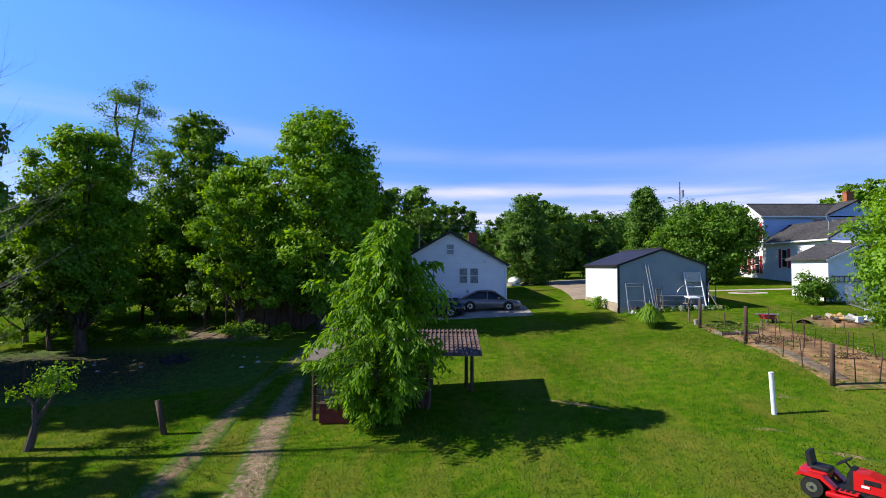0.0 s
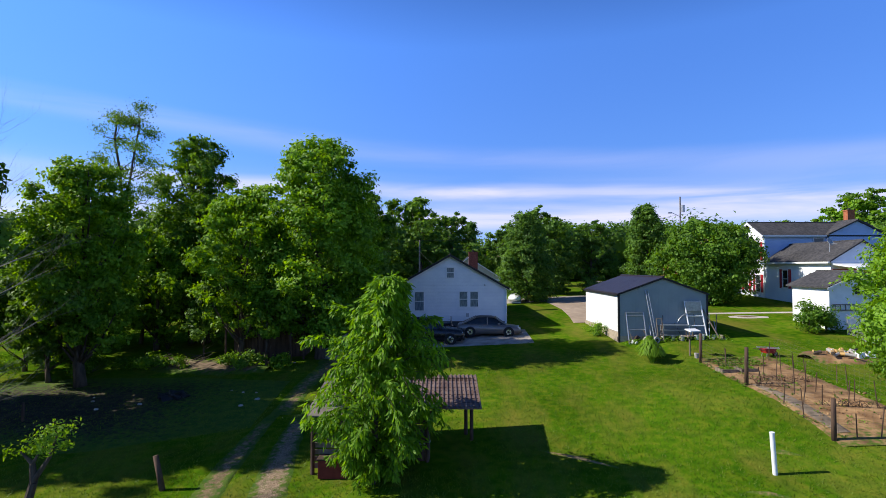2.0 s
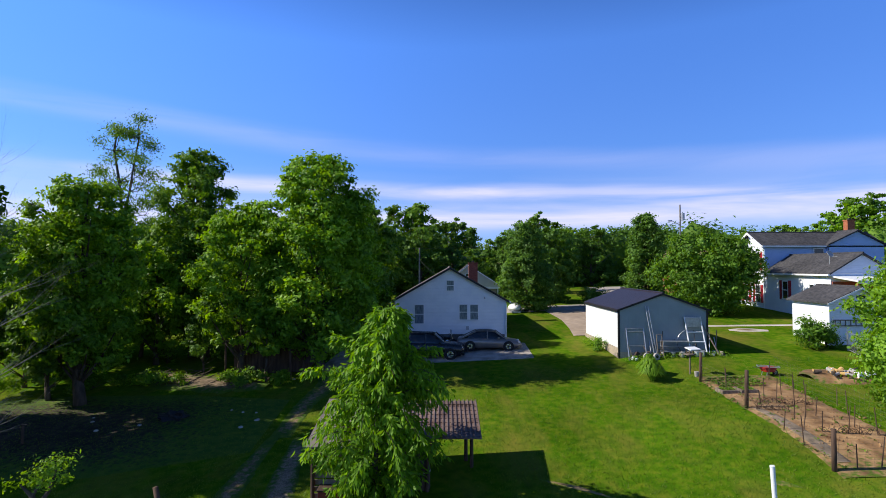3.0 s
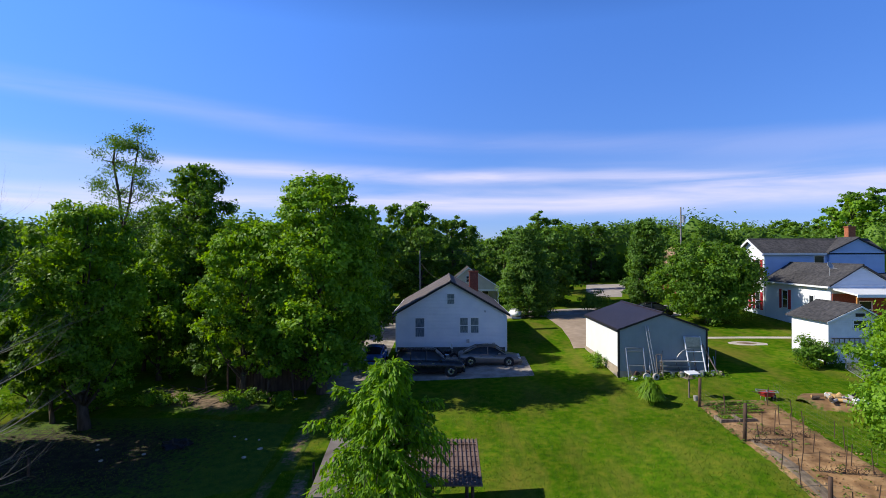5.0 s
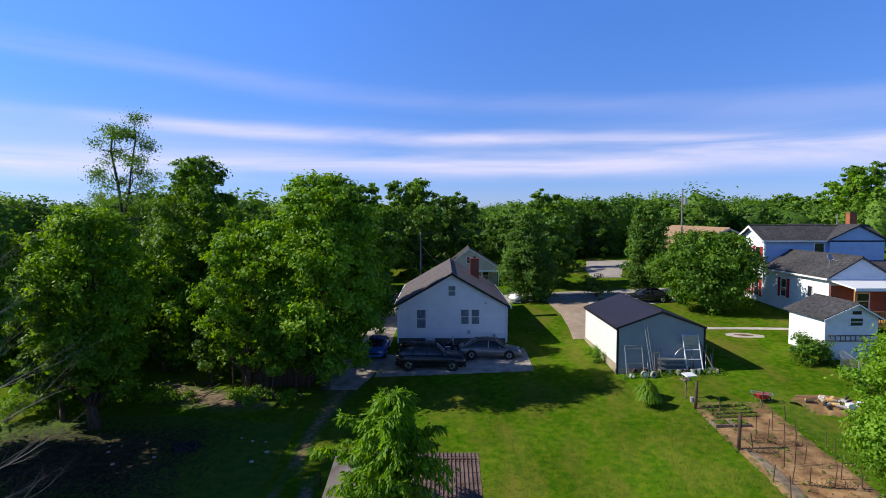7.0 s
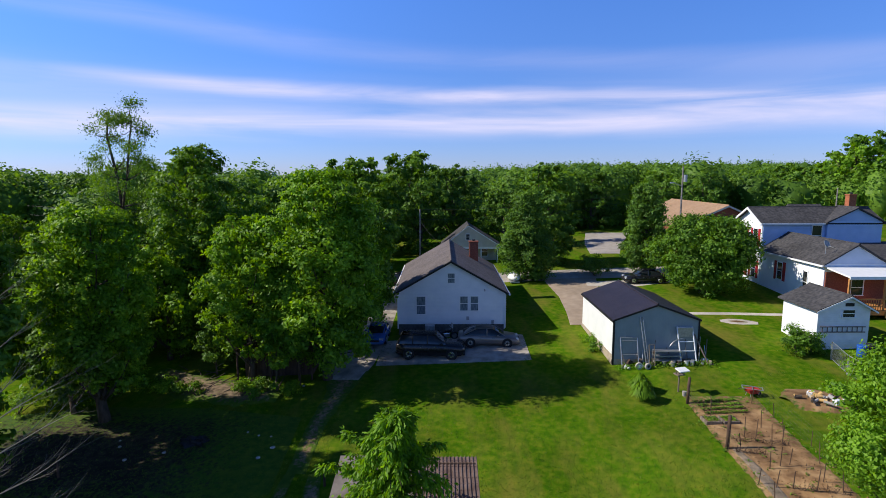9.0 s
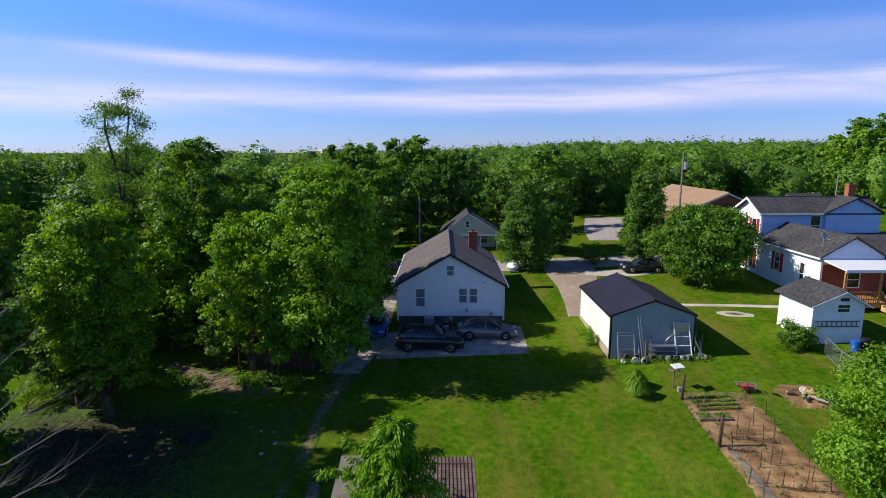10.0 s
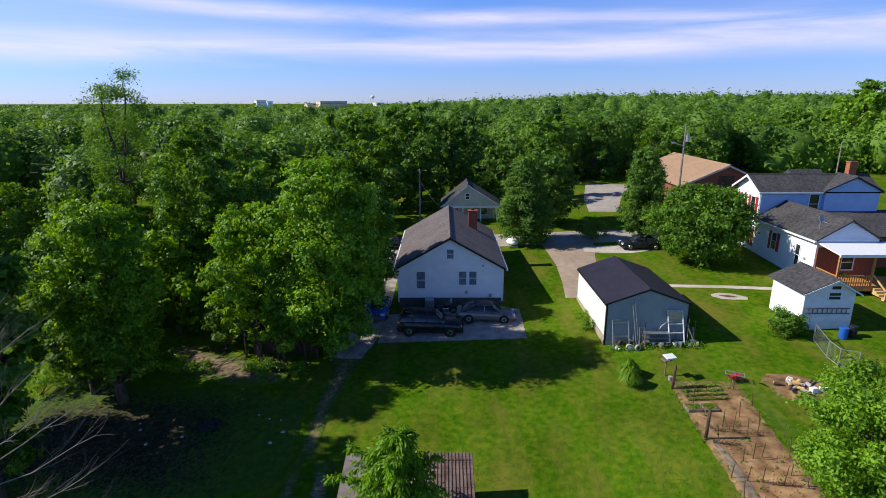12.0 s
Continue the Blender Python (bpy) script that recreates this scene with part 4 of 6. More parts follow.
def chimney(parent, x, y, z0, z1, w, d, mat):
    c = part("chimney", boxed(x - w / 2, x + w / 2, y - d / 2, y + d / 2, z0, z1), mat, parent, "brick chimney")
    part("cap", boxed(x - w / 2 - 0.06, x + w / 2 + 0.06, y - d / 2 - 0.06, y + d / 2 + 0.06, z1, z1 + 0.1), mat, c)
    part("flue", tubed((x, y, z1 + 0.1), (x, y, z1 + 0.28), 0.14), BLACKTRIM, c)


def meter_box(parent, x, y, z):
    part("meter_box", boxed(x - 0.12, x + 0.12, y - 0.12, y, z, z + 0.3, bevel=0.02), STEEL, parent)


# white house in the middle
house = thing("house", "white lap-sided house with a brown shingled gable roof and brick chimney", "house", 0, 0, 0)
hw = [(-3.87, 2.38), (5.08, 2.38), (5.08, 5.17), (0.58, 7.72), (-3.87, 5.17)]
part("wall", prism(hw, 1, 44.3, 58.4), SIDING, house)
part("foundation", boxed(-3.84, 5.05, 44.33, 58.37, 0.8, 2.4), material("dark painted block", [(0.07, 0.065, 0.06), (0.13, 0.12, 0.11)], 4, 5, 0.9, 0.4, 30), house)
part("corner_trim", boxed(-3.93, -3.83, 44.24, 44.3, 2.0, 5.1), TRIM, house)
part("corner_trim", boxed(5.04, 5.14, 44.24, 44.3, 2.0, 5.1), TRIM, house)
gable_roof(house, -3.87, 5.08, 44.3, 58.4, 5.17, 0.58, 7.72, SHINGLE, 0.13, 0.32, fascia=BLACKTRIM)
part("gutter", boxed(-4.32, -4.2, 43.98, 58.7, 4.92, 5.03), TRIM, house)
part("gutter", boxed(5.42, 5.54, 43.98, 58.7, 4.92, 5.03), TRIM, house)
part("downpipe", tubed((5.16, 44.22, 2.1), (5.16, 44.22, 4.95), 0.04), TRIM, house)
window(house, "y", -2.3, 3.25, 0.72, 1.5, 44.3, CURTAINED)
window(house, "y", 1.36, 3.57, 0.62, 1.2, 44.3, CURTAINED)
window(house, "y", 2.24, 3.57, 0.62, 1.2, 44.3, CURTAINED)
window(house, "y", 0.32, 5.93, 0.56, 0.8, 44.3, CURTAINED)
for yy in (46.5, 50.5, 54.5):
    window(house, "x", yy, 3.3, 0.8, 1.4, -3.87)
chimney(house, 2.98, 53.6, 5.6, 8.2, 0.86, 0.7, BRICK)
part("vent_pipe", tubed((3.4, 44.28, 5.35), (3.4, 44.05, 5.3), 0.06), STEEL, house)
meter_box(house, 2.0, 44.3, 2.75)
meter_box(house, 4.1, 44.3, 2.45)
part("air_unit", boxed(-1.6, -0.8, 43.55, 44.2, 1.75, 2.45, bevel=0.05), STEEL, house, "grey outdoor air unit")

# steel garage
garage = thing("garage", "pale ribbed steel garage with a dark brown metal roof", "garage", 0, 0, 0)
gpts = [(11.66, 2.2), (17.52, 2.2), (17.52, 5.02), (14.58, 6.07), (11.66, 5.02)]
part("wall", prism(gpts, 1, 35.95, 44.2), METALWALL_SHADE, garage)
# Side sheet carries the sunlit white; the gable wall keeps the shaded grey.
part("side_panel", boxed(11.64, 11.659, 36.02, 44.13, 2.5, 4.97), METALWALL_LIT, garage, "ribbed steel side wall coloured white as sunlit")
for k in range(3):
    for j in range(22):
        y0 = 35.97 + j * 0.375 + (0.19 if k % 2 else 0)
        if y0 + 0.36 < 44.25:
            part("block", boxed(11.6, 11.8, y0, y0 + 0.36, 1.56 + k * 0.31, 1.56 + k * 0.31 + 0.3), BLOCK, garage)
part("foundation", boxed(11.67, 17.5, 35.93, 44.2, 1.2, 2.24), BLOCK, garage)
gable_roof(garage, 11.66, 17.52, 35.95, 44.2, 5.02, 14.58, 6.07, STEELROOF, 0.07, 0.1, fascia=BLACKTRIM)
for x in (11.62, 17.46):
    part("corner_trim", boxed(x, x + 0.1, 35.9, 35.95, 1.75, 5.0), BLACKTRIM, garage)
part("corner_trim", boxed(11.6, 11.638, 35.92, 36.02, 1.75, 5.0), BLACKTRIM, garage)
part("eave_trim", boxed(11.5, 11.6, 35.82, 44.32, 4.88, 5.0), BLACKTRIM, garage)
part("wall_lamp", boxed(16.25, 16.4, 35.8, 35.95, 4.15, 4.5, bevel=0.02), BLACKTRIM, garage)

# white shed
shed = thing("outbuilding", "small white wooden outbuilding with a dark shingled roof", "shed", 0, 0, 0)
spts = [(26.3, 1.8), (29.95, 1.8), (29.95, 5.5), (28.35, 6.42), (26.3, 5.5)]
part("wall", prism(spts, 1, 36.9, 40.8), SIDING_W, shed)
gable_roof(shed, 26.3, 29.95, 36.9, 40.8, 5.5, 28.35, 6.42, SHINGLE_D, 0.11, 0.3)
window(shed, "y", 28.0, 4.95, 0.85, 0.5, 36.9)
part("vent", boxed(28.15, 28.75, 36.86, 36.9, 5.72, 5.95), BLACKTRIM, shed)
part("corner_trim", boxed(26.26, 26.34, 36.86, 36.9, 2.2, 5.45), TRIM, shed)
part("bargeboard", prism([(25.98, 5.28), (28.35, 6.36), (28.35, 6.48), (25.98, 5.4)], 1, 36.56, 36.59), TRIM, shed)
part("bargeboard", prism([(28.35, 6.36), (30.28, 5.26), (30.28, 5.38), (28.35, 6.48)], 1, 36.56, 36.59), TRIM, shed)

# two-storey white house with red shutters
villa = thing("house", "large two-storey white house with red shutters and dark shingled roofs", "house", 0, 0, 0)
part("wall", prism([(54.4, 2.0), (58.8, 2.0), (58.8, 10.1), (56.6, 11.35), (54.4, 10.1)], 0, 32.3, 44.1), SIDING, villa)
gable_roof(villa, 54.4, 58.8, 32.3, 44.1, 10.1, 56.6, 11.35, SHINGLE_D, 0.14, 0.4, along="x")
# Shaded front of the white house: its blue skylight is in the siding colour.
part("gable_wall", prism([(38.6, 6.0), (44.1, 6.0), (44.1, 10.1), (41.4, 11.45), (38.6, 10.1)], 1, 54.0, 56.6), SIDING_SKYLIT, villa, "lap-sided gable wall tinted blue for skylit shade")
part("front_siding", boxed(32.36, 38.6, 54.35, 54.396, 6.9, 9.98), SIDING_SKYLIT, villa, "white lap siding tinted blue for skylit shade")
gable_roof(villa, 38.6, 44.1, 54.0, 56.6, 10.1, 41.4, 11.45, SHINGLE_D, 0.14, 0.22)
part("eave_trim", boxed(31.9, 38.3, 53.9, 54.0, 9.86, 10.0), TRIM, villa)
part("bargeboard", prism([(53.95, 9.75), (56.6, 11.25), (56.6, 11.47), (53.95, 9.97)], 0, 31.82, 31.9), TRIM, villa)
part("bargeboard", prism([(56.6, 11.25), (59.25, 9.75), (59.25, 9.97), (56.6, 11.47)], 0, 31.82, 31.9), TRIM, villa)
chimney(villa, 42.6, 56.6, 10.6, 12.7, 0.75, 0.6, BRICK_O)
for y, z in ((55.1, 7.6), (57.2, 7.6), (55.1, 4.3), (57.2, 4.3)):
    w = window(villa, "x", y, z, 0.75, 1.7, 32.3)
    for yy in (y - 0.46, y + 0.85):
        part("shutter", boxed(32.24, 32.3, yy, yy + 0.36, z - 0.05, z + 1.75), RED, villa, "red window shutter")
window(villa, "y", 37.3, 7.75, 0.95, 1.95, 54.35)
part("downpipe", tubed((32.22, 54.3, 3.4), (32.22, 54.3, 9.8), 0.05), TRIM, villa)
part("rear_roof", prism([(58.0, 10.1), (62.0, 10.1), (60.0, 11.6)], 0, 38.2, 41.8), SHINGLE_D, villa)
main_parts = set(villa.children)
# Thin gable sheet with the wall's shade coloured in as grey-blue.
part("porch_gable", prism([(33.0, 6.95), (38.1, 6.95), (35.5, 8.45)], 1, 45.96, 45.996), SIDING_SKYLIT_P, villa)
part("wall", prism([(32.9, 2.0), (38.2, 2.0), (38.2, 6.95), (35.5, 8.55), (32.9, 6.95)], 1, 46.0, 55.34), SIDING, villa)
gable_roof(villa, 32.9, 38.2, 46.0, 55.1, 6.95, 35.5, 8.55, SHINGLE_D, 0.13, 0.25)
part("gutter", boxed(32.48, 32.62, 45.7, 55.34, 6.72, 6.86), TRIM, villa)
part("wall", boxed(38.2, 45.5, 49.6, 55.34, 2.0, 6.4), SIDING, villa)
part("lean_to_roof", prism([(49.2, 6.25), (55.34, 7.57), (55.34, 7.71), (49.2, 6.39)], 0, 38.0, 45.9), SHINGLE_D, villa)
part("porch_roof", prism([(43.1, 6.3), (46.0, 6.62), (46.0, 6.74), (43.1, 6.42)], 0, 32.9, 41.5), WHITEPVC, villa, "white metal porch roof")
part("porch_trim", boxed(32.9, 41.5, 43.02, 43.1, 6.18, 6.42), TRIM, villa)
part("porch_deck", boxed(33.0, 41.0, 43.3, 46.0, 3.2, 3.6), DECK, villa, "orange stained porch deck")
for x in (33.1, 36.0, 38.6, 40.9):
    part("porch_post", boxed(x, x + 0.14, 43.35, 43.49, 3.6, 6.28), DECK, villa)
for z in (3.85, 4.45):
    part("porch_rail", boxed(33.1, 36.0, 43.38, 43.46, z, z + 0.08), DECK, villa)
    part("porch_rail", boxed(33.08, 33.16, 43.4, 46.0, z, z + 0.08), DECK, villa)
for i in range(14):
    part("baluster", boxed(33.25 + i * 0.2, 33.3 + i * 0.2, 43.4, 43.44, 3.6, 4.45), DECK, villa)
for i in range(10):
    part("baluster", boxed(33.1, 33.14, 43.6 + i * 0.24, 43.65 + i * 0.24, 3.6, 4.45), DECK, villa)
for i in range(5):
    part("step", boxed(36.2, 38.4, 43.3 - 0.28 * (i + 1), 43.3 - 0.28 * i, 3.0, 3.5 - 0.17 * (i + 1) + 0.17), NEWWOOD, villa)
for x in (36.15, 38.4):
    part("stair_rail", prism([(41.8, 3.55), (43.4, 4.5), (43.4, 4.62), (41.8, 3.67)], 0, x, x + 0.09), NEWWOOD, villa)
    part("newel", boxed(x, x + 0.1, 41.8, 41.9, 2.9, 3.75), NEWWOOD, villa)
# Dark brick panels over the white walls put the porch's shade into colour.
part("porch_wall", boxed(33.0, 38.15, 45.9, 46.0, 3.3, 6.25), BRICK, villa, "red-brown porch wall panel, dark for the shade under the porch")
window(villa, "y", 35.2, 4.3, 1.0, 1.3, 45.9)
part("porch_wall", boxed(38.25, 45.4, 49.5, 49.6, 3.3, 6.2), BRICK, villa)
part("door", boxed(38.6, 39.5, 49.42, 49.5, 3.3, 5.4), DARKWOOD, villa)
window(villa, "x", 51.6, 4.5, 0.75, 1.6, 32.9)
for yy in (51.15, 52.45):
    part("shutter", boxed(32.84, 32.9, yy, yy + 0.36, 4.4, 6.2), RED, villa, "red window shutter")
window(villa, "x", 48.0, 4.0, 0.55, 1.9, 32.9)
window(villa, "y", 41.6, 4.4, 1.2, 1.3, 49.5)
part("vent_cover", tubed((32.9, 47.2, 4.9), (32.82, 47.2, 4.9), 0.12), STEEL, villa)
for piece in villa.children:          # the lower wing and its porch stand forward of the main house
    if piece not in main_parts:
        piece.location = (-0.62, -0.95, 0.4)

dish = thing("satellite_dish", "grey satellite dish on a short mast on the shingled roof", "satellite dish", 32.9, 46.0, 8.1)
part("mast", tubed((0, 0, 0), (0, 0, 0.75), 0.03), STEEL, dish)
bm = bmesh.new()
bmesh.ops.create_uvsphere(bm, u_segments=18, v_segments=10, radius=1.1)
bmesh.ops.delete(bm, geom=[v for v in bm.verts if v.co.z > -0.93], context="VERTS")
bmesh.ops.solidify(bm, geom=bm.faces[:], thickness=0.02)
bmesh.ops.transform(bm, matrix=pose(0.0, -0.15, 0.9, 0, 0, 0) @ pose(0, 0, 0, 60, 0, 20) @ pose(0, 0, 1.0), verts=bm.verts)
part("reflector", bm, material("matt grey dish", [(0.3, 0.3, 0.3), (0.38, 0.38, 0.37)], 4, 3, 0.7), dish)
part("arm", tubed((0, 0, 0.7), (0.1, -0.75, 0.65), 0.02), STEEL, dish)

# cream house across the road
cream = thing("house", "cream-sided house with a dark gable roof and front porch", "house", 0, 0, 0)
part("wall", prism([(0.3, 2.0), (7.3, 2.0), (7.3, 5.3), (3.4, 7.85), (0.3, 5.3)], 1, 74.0, 77.5), CREAM, cream)
part("gable", prism([(-0.1, 5.25), (7.7, 5.25), (3.35, 8.0)], 1, 71.9, 74.0), CREAM, cream)
gable_roof(cream, -0.1, 7.7, 71.9, 77.5, 5.3, 3.35, 8.05, SHINGLE_D, 0.12, 0.25, fascia=TRIM)
for x in (0.2, 2.6, 5.0, 7.2):
    part("porch_post", boxed(x, x + 0.16, 72.0, 72.16, 2.4, 5.25), TRIM, cream)
part("porch_beam", boxed(0.0, 7.6, 71.95, 72.15, 4.95, 5.25), TRIM, cream)
part("porch_floor", boxed(0.0, 7.6, 71.95, 74, 2.2, 2.95), CONCRETE, cream)
window(cream, "y", 3.05, 6.2, 0.45, 0.75, 71.9)
window(cream, "y", 1.2, 3.7, 0.9, 1.2, 74.0)
window(cream, "y", 5.2, 3.7, 0.9, 1.2, 74.0)

# brick hall with a tan roof
hall = thing("brick_hall", "red-brown brick hall with a wide tan shingled roof", "building", 0, 0, 0)
part("wall", prism([(31.7, 3.0), (42.9, 3.0), (42.9, 8.2), (37.3, 10.6), (31.7, 8.2)], 1, 71.0, 88), BRICK, hall)
gable_roof(hall, 31.7, 42.9, 71.0, 88, 8.2, 37.3, 10.65, TANROOF, 0.2, 0.5, fascia=CREAM)
part("panel", boxed(36.3, 38.3, 70.93, 71.0, 4, 9.4), DARKWOOD, hall)
for y in (74, 79, 84):
    window(hall, "x", y, 5.2, 1.4, 1.6, 31.7)

# old dark shed under the trees
old = thing("old_shed", "old dark wooden shed half hidden under the trees", "shed", 0, 0, 0)
part("wall", prism([(-14.3, 0.0), (-9.4, 0.0), (-9.4, 2.9), (-11.8, 4.1), (-14.3, 2.9)], 1, 37.2, 42), DARKWOOD, old)
gable_roof(old, -14.3, -9.4, 36.6, 42, 2.9, -11.8, 4.1, DARKWOOD, 0.08, 0.4)
for i in range(12):
    part("board", boxed(-14.28 + i * 0.405, -13.9 + i * 0.405, 37.16, 37.2, 0.3, 2.8), DARKWOOD, old)
for x in (-14.5, -12.2, -9.3):
    part("post", tubed((x, 36.3, 0.2), (x, 36.3, 2.8), 0.08), DARKWOOD, old)

# open shed beside the young tree
SY = 19.5
open_shed = thing("open_shed", "low open-sided wooden shed with a rusty tin roof", "shed", 0, 0, 0)


def roof_z(y):
    return 1.62 + (y - 18.8) * 0.16


part("roof_sheet", prism([(18.8, roof_z(18.8)), (22.9, roof_z(22.9)), (22.9, roof_z(22.9) + 0.05), (18.8, roof_z(18.8) + 0.05)], 0, -4.75, -1.3), OLDTIN, open_shed, "flat grey tin roof sheet")
part("roof_sheet", prism([(19.6, roof_z(19.6) - 0.07), (22.9, roof_z(22.9) - 0.07), (22.9, roof_z(22.9) - 0.03), (19.6, roof_z(19.6) - 0.03)], 0, -1.3, 1.42), RUSTTIN, open_shed, "rust-brown ribbed tin roof sheet")
for i in range(16):
    x = -1.2 + i * 0.17
    part("rib", prism([(19.58, roof_z(19.6) - 0.03), (22.92, roof_z(22.9) - 0.03), (22.92, roof_z(22.9) + 0.012), (19.58, roof_z(19.6) + 0.012)], 0, x, x + 0.05), RUSTTIN, open_shed)
for i in range(9):
    y = 19.75 + i * 0.36
    part("seam", boxed(-1.25, 1.4, y, y + 0.025, roof_z(y) - 0.03, roof_z(y) - 0.01), RUSTTIN, open_shed)
for x, y in ((-4.6, 19.4), (-4.55, 22.6), (-1.2, 22.6), (0.95, 22.2), (1.15, 21.6), (-0.55, 19.9)):
    part("post", tubed((x, y, height(x, y) - 0.1), (x, y, roof_z(y) - 0.03), 0.075, 0.065), DARKWOOD, open_shed)
for y in (19.1, 22.4):
    part("beam", boxed(-4.7, 1.3, y + (0.7 if y < 20 else 0), y + 0.1 + (0.7 if y < 20 else 0), roof_z(y) - 0.02 - (0.0 if y > 20 else -0.0), roof_z(y) + 0.02), DARKWOOD, open_shed)
part("brace", prism([(21.55, 1.2), (21.7, 1.2), (22.35, 1.95), (22.2, 1.95)], 0, 1.1, 1.18), DARKWOOD, open_shed)
for i in range(7):
    z = -0.35 + i * 0.24
    part("board", boxed(-4.55, -2.7, 19.46, 19.5, z, z + 0.17), WOOD, open_shed)
for i in range(6):
    z = -0.4 + i * 0.3
    part("board", boxed(-4.5, -0.4, 22.55, 22.59, z + 0.1, z + 0.36), DARKWOOD, open_shed)
crate = thing("red_box", "dark red painted box standing under the shed roof", "box", -3.7, 19.15, height(-3.7, 19.15))
part("body", boxed(-0.6, 0.5, -0.25, 0.25, 0, 0.62, bevel=0.02), material("dull red paint", [(0.13, 0.015, 0.012), (0.2, 0.03, 0.02)], 5, 5, 0.7), crate)
part("lid", boxed(-0.64, 0.54, -0.28, 0.28, 0.62, 0.68, bevel=0.015), DARKWOOD, crate)
barrel = thing("barrel", "dark barrel standing under the shed roof", "barrel", -0.75, 20.2, height(-0.75, 20.2))
part("body", tubed((0, 0, 0), (0, 0, 0.9), 0.3, 0.3, 16), DARKWOOD, barrel)
part("hoop", tubed((0, 0, 0.6), (0, 0, 0.66), 0.315, 0.315, 16), STEEL, barrel)


# ---- vehicles ----
def car(name, x, y, rz, paint, label, length=4.8, width=1.84, tall=1.45, suv=False):
    """Lofted body along x (front at +x), glasshouse, wheels with rims, lamps, mirrors, plates."""
    t = thing(name, label, "car", x, y, height(x, y) + 0.03, rz)
    h = length / 2
    clear = 0.24 if suv else 0.18
    belt = tall * (0.62 if suv else 0.6)
    if suv:
        prof = [(-h, 0.45, belt * 0.96), (-h + 0.1, clear, belt), (-h + 0.9, clear, belt), (0.2, clear, belt), (h - 1.15, clear, belt * 0.97), (h - 0.25, clear, belt * 0.9), (h, 0.5, belt * 0.74)]
        roof = [(-h + 0.1, belt), (-h + 0.25, belt + 0.75 * (tall - belt)), (-h + 0.42, tall - 0.03), (-h + 1.2, tall), (0.2, tall * 0.99), (0.45, tall * 0.96), (h - 1.4, belt)]
    else:
        prof = [(-h, 0.45, belt * 0.9), (-h + 0.15, clear, belt * 1.0), (-h + 0.9, clear, belt * 1.04), (0, clear, belt), (h - 1.2, clear, belt * 0.96), (h - 0.3, clear, belt * 0.8), (h, 0.4, belt * 0.62)]
        roof = [(-h + 0.35, belt * 1.03), (-h + 0.95, belt + 0.6 * (tall - belt)), (-h + 1.4, belt + 0.9 * (tall - belt)), (-h + 1.9, tall - 0.015), (-0.2, tall), (0.2, tall - 0.03), (0.5, belt + 0.82 * (tall - belt)), (h - 1.15, belt * 0.97)]
    bm = bmesh.new()
    rings = []
    n = 10
    for px, lo, hi in prof:
        taper = 0.86 if abs(px) > h - 0.05 else (0.95 if abs(px) > h - 0.5 else 1.0)
        w = width / 2 * taper
        mid = (lo + hi) / 2
        sec = [(-w * 0.86, lo), (w * 0.86, lo), (w * 0.98, mid * 0.75), (w, mid), (w * 0.97, hi - 0.1), (w * 0.86, hi), (-w * 0.86, hi), (-w * 0.97, hi - 0.1), (-w, mid), (-w * 0.98, mid * 0.75)]
        rings.append([bm.verts.new((px, a, b)) for a, b in sec])
    for r0, r1 in zip(rings, rings[1:]):
        for i in range(n):
            bm.faces.new((r0[i], r0[(i + 1) % n], r1[(i + 1) % n], r1[i]))
    bm.faces.new(rings[0])
    bm.faces.new(rings[-1][::-1])
    bmesh.ops.recalc_face_normals(bm, faces=bm.faces)
    body = part("body", bm, paint, t, smooth=True)
    lower = width / 2 * 0.86

    def loft(stations, lift, grow):
        bm = bmesh.new()
        rings = []
        for px, z in stations:
            f = min(1.0, max(0.0, (z - belt) / (tall - belt)))
            w1 = lower - 0.165 * width / 2 * f
            crown = 0.05 * f
            rings.append([bm.verts.new(c) for c in ((px, -w1 - grow, z - 0.07 * f + lift), (px, -w1 * 0.7, z + lift), (px, 0, z + crown + lift), (px, w1 * 0.7, z + lift), (px, w1 + grow, z - 0.07 * f + lift))])
        return bm, rings
    bm, rings = loft(roof, 0, 0)
    floor_ring = [[bm.verts.new((px, -lower, belt - 0.06)), bm.verts.new((px, lower, belt - 0.06))] for px, z in roof]
    for k in range(len(roof) - 1):
        for q in range(4):
            bm.faces.new((rings[k][q], rings[k][q + 1], rings[k + 1][q + 1], rings[k + 1][q]))
        bm.faces.new((floor_ring[k][0], rings[k][0], rings[k + 1][0], floor_ring[k + 1][0]))
        bm.faces.new((rings[k][4], floor_ring[k][1], floor_ring[k + 1][1], rings[k + 1][4]))
    for k in (0, len(roof) - 1):
        bm.faces.new([floor_ring[k][0]] + rings[k] + [floor_ring[k][1]])
    bmesh.ops.recalc_face_normals(bm, faces=bm.faces)
    part("windows", bm, GLASS, t, "dark tinted windows", smooth=True)
    top = [p for p in roof if p[1] > belt + 0.8 * (tall - belt)]
    bm, rings = loft(top, 0.02, 0.02)
    for r0, r1 in zip(rings, rings[1:]):
        for q in range(4):
            bm.faces.new((r0[q], r0[q + 1], r1[q + 1], r1[q]))
    bmesh.ops.solidify(bm, geom=bm.faces[:], thickness=0.03)
    bmesh.ops.recalc_face_normals(bm, faces=bm.faces)
    part("roof", bm, paint, t, smooth=True)
    wr = lower - 0.165 * width / 2
    for s in (-1, 1):
        for (pa, za), (pb, zb) in ((roof[0], top[0]), (top[-1], roof[-1])):
            part("pillar", tubed((pa, s * width / 2 * 0.84, za), (pb, s * wr, zb), 0.04, 0.04, 6), paint, t)
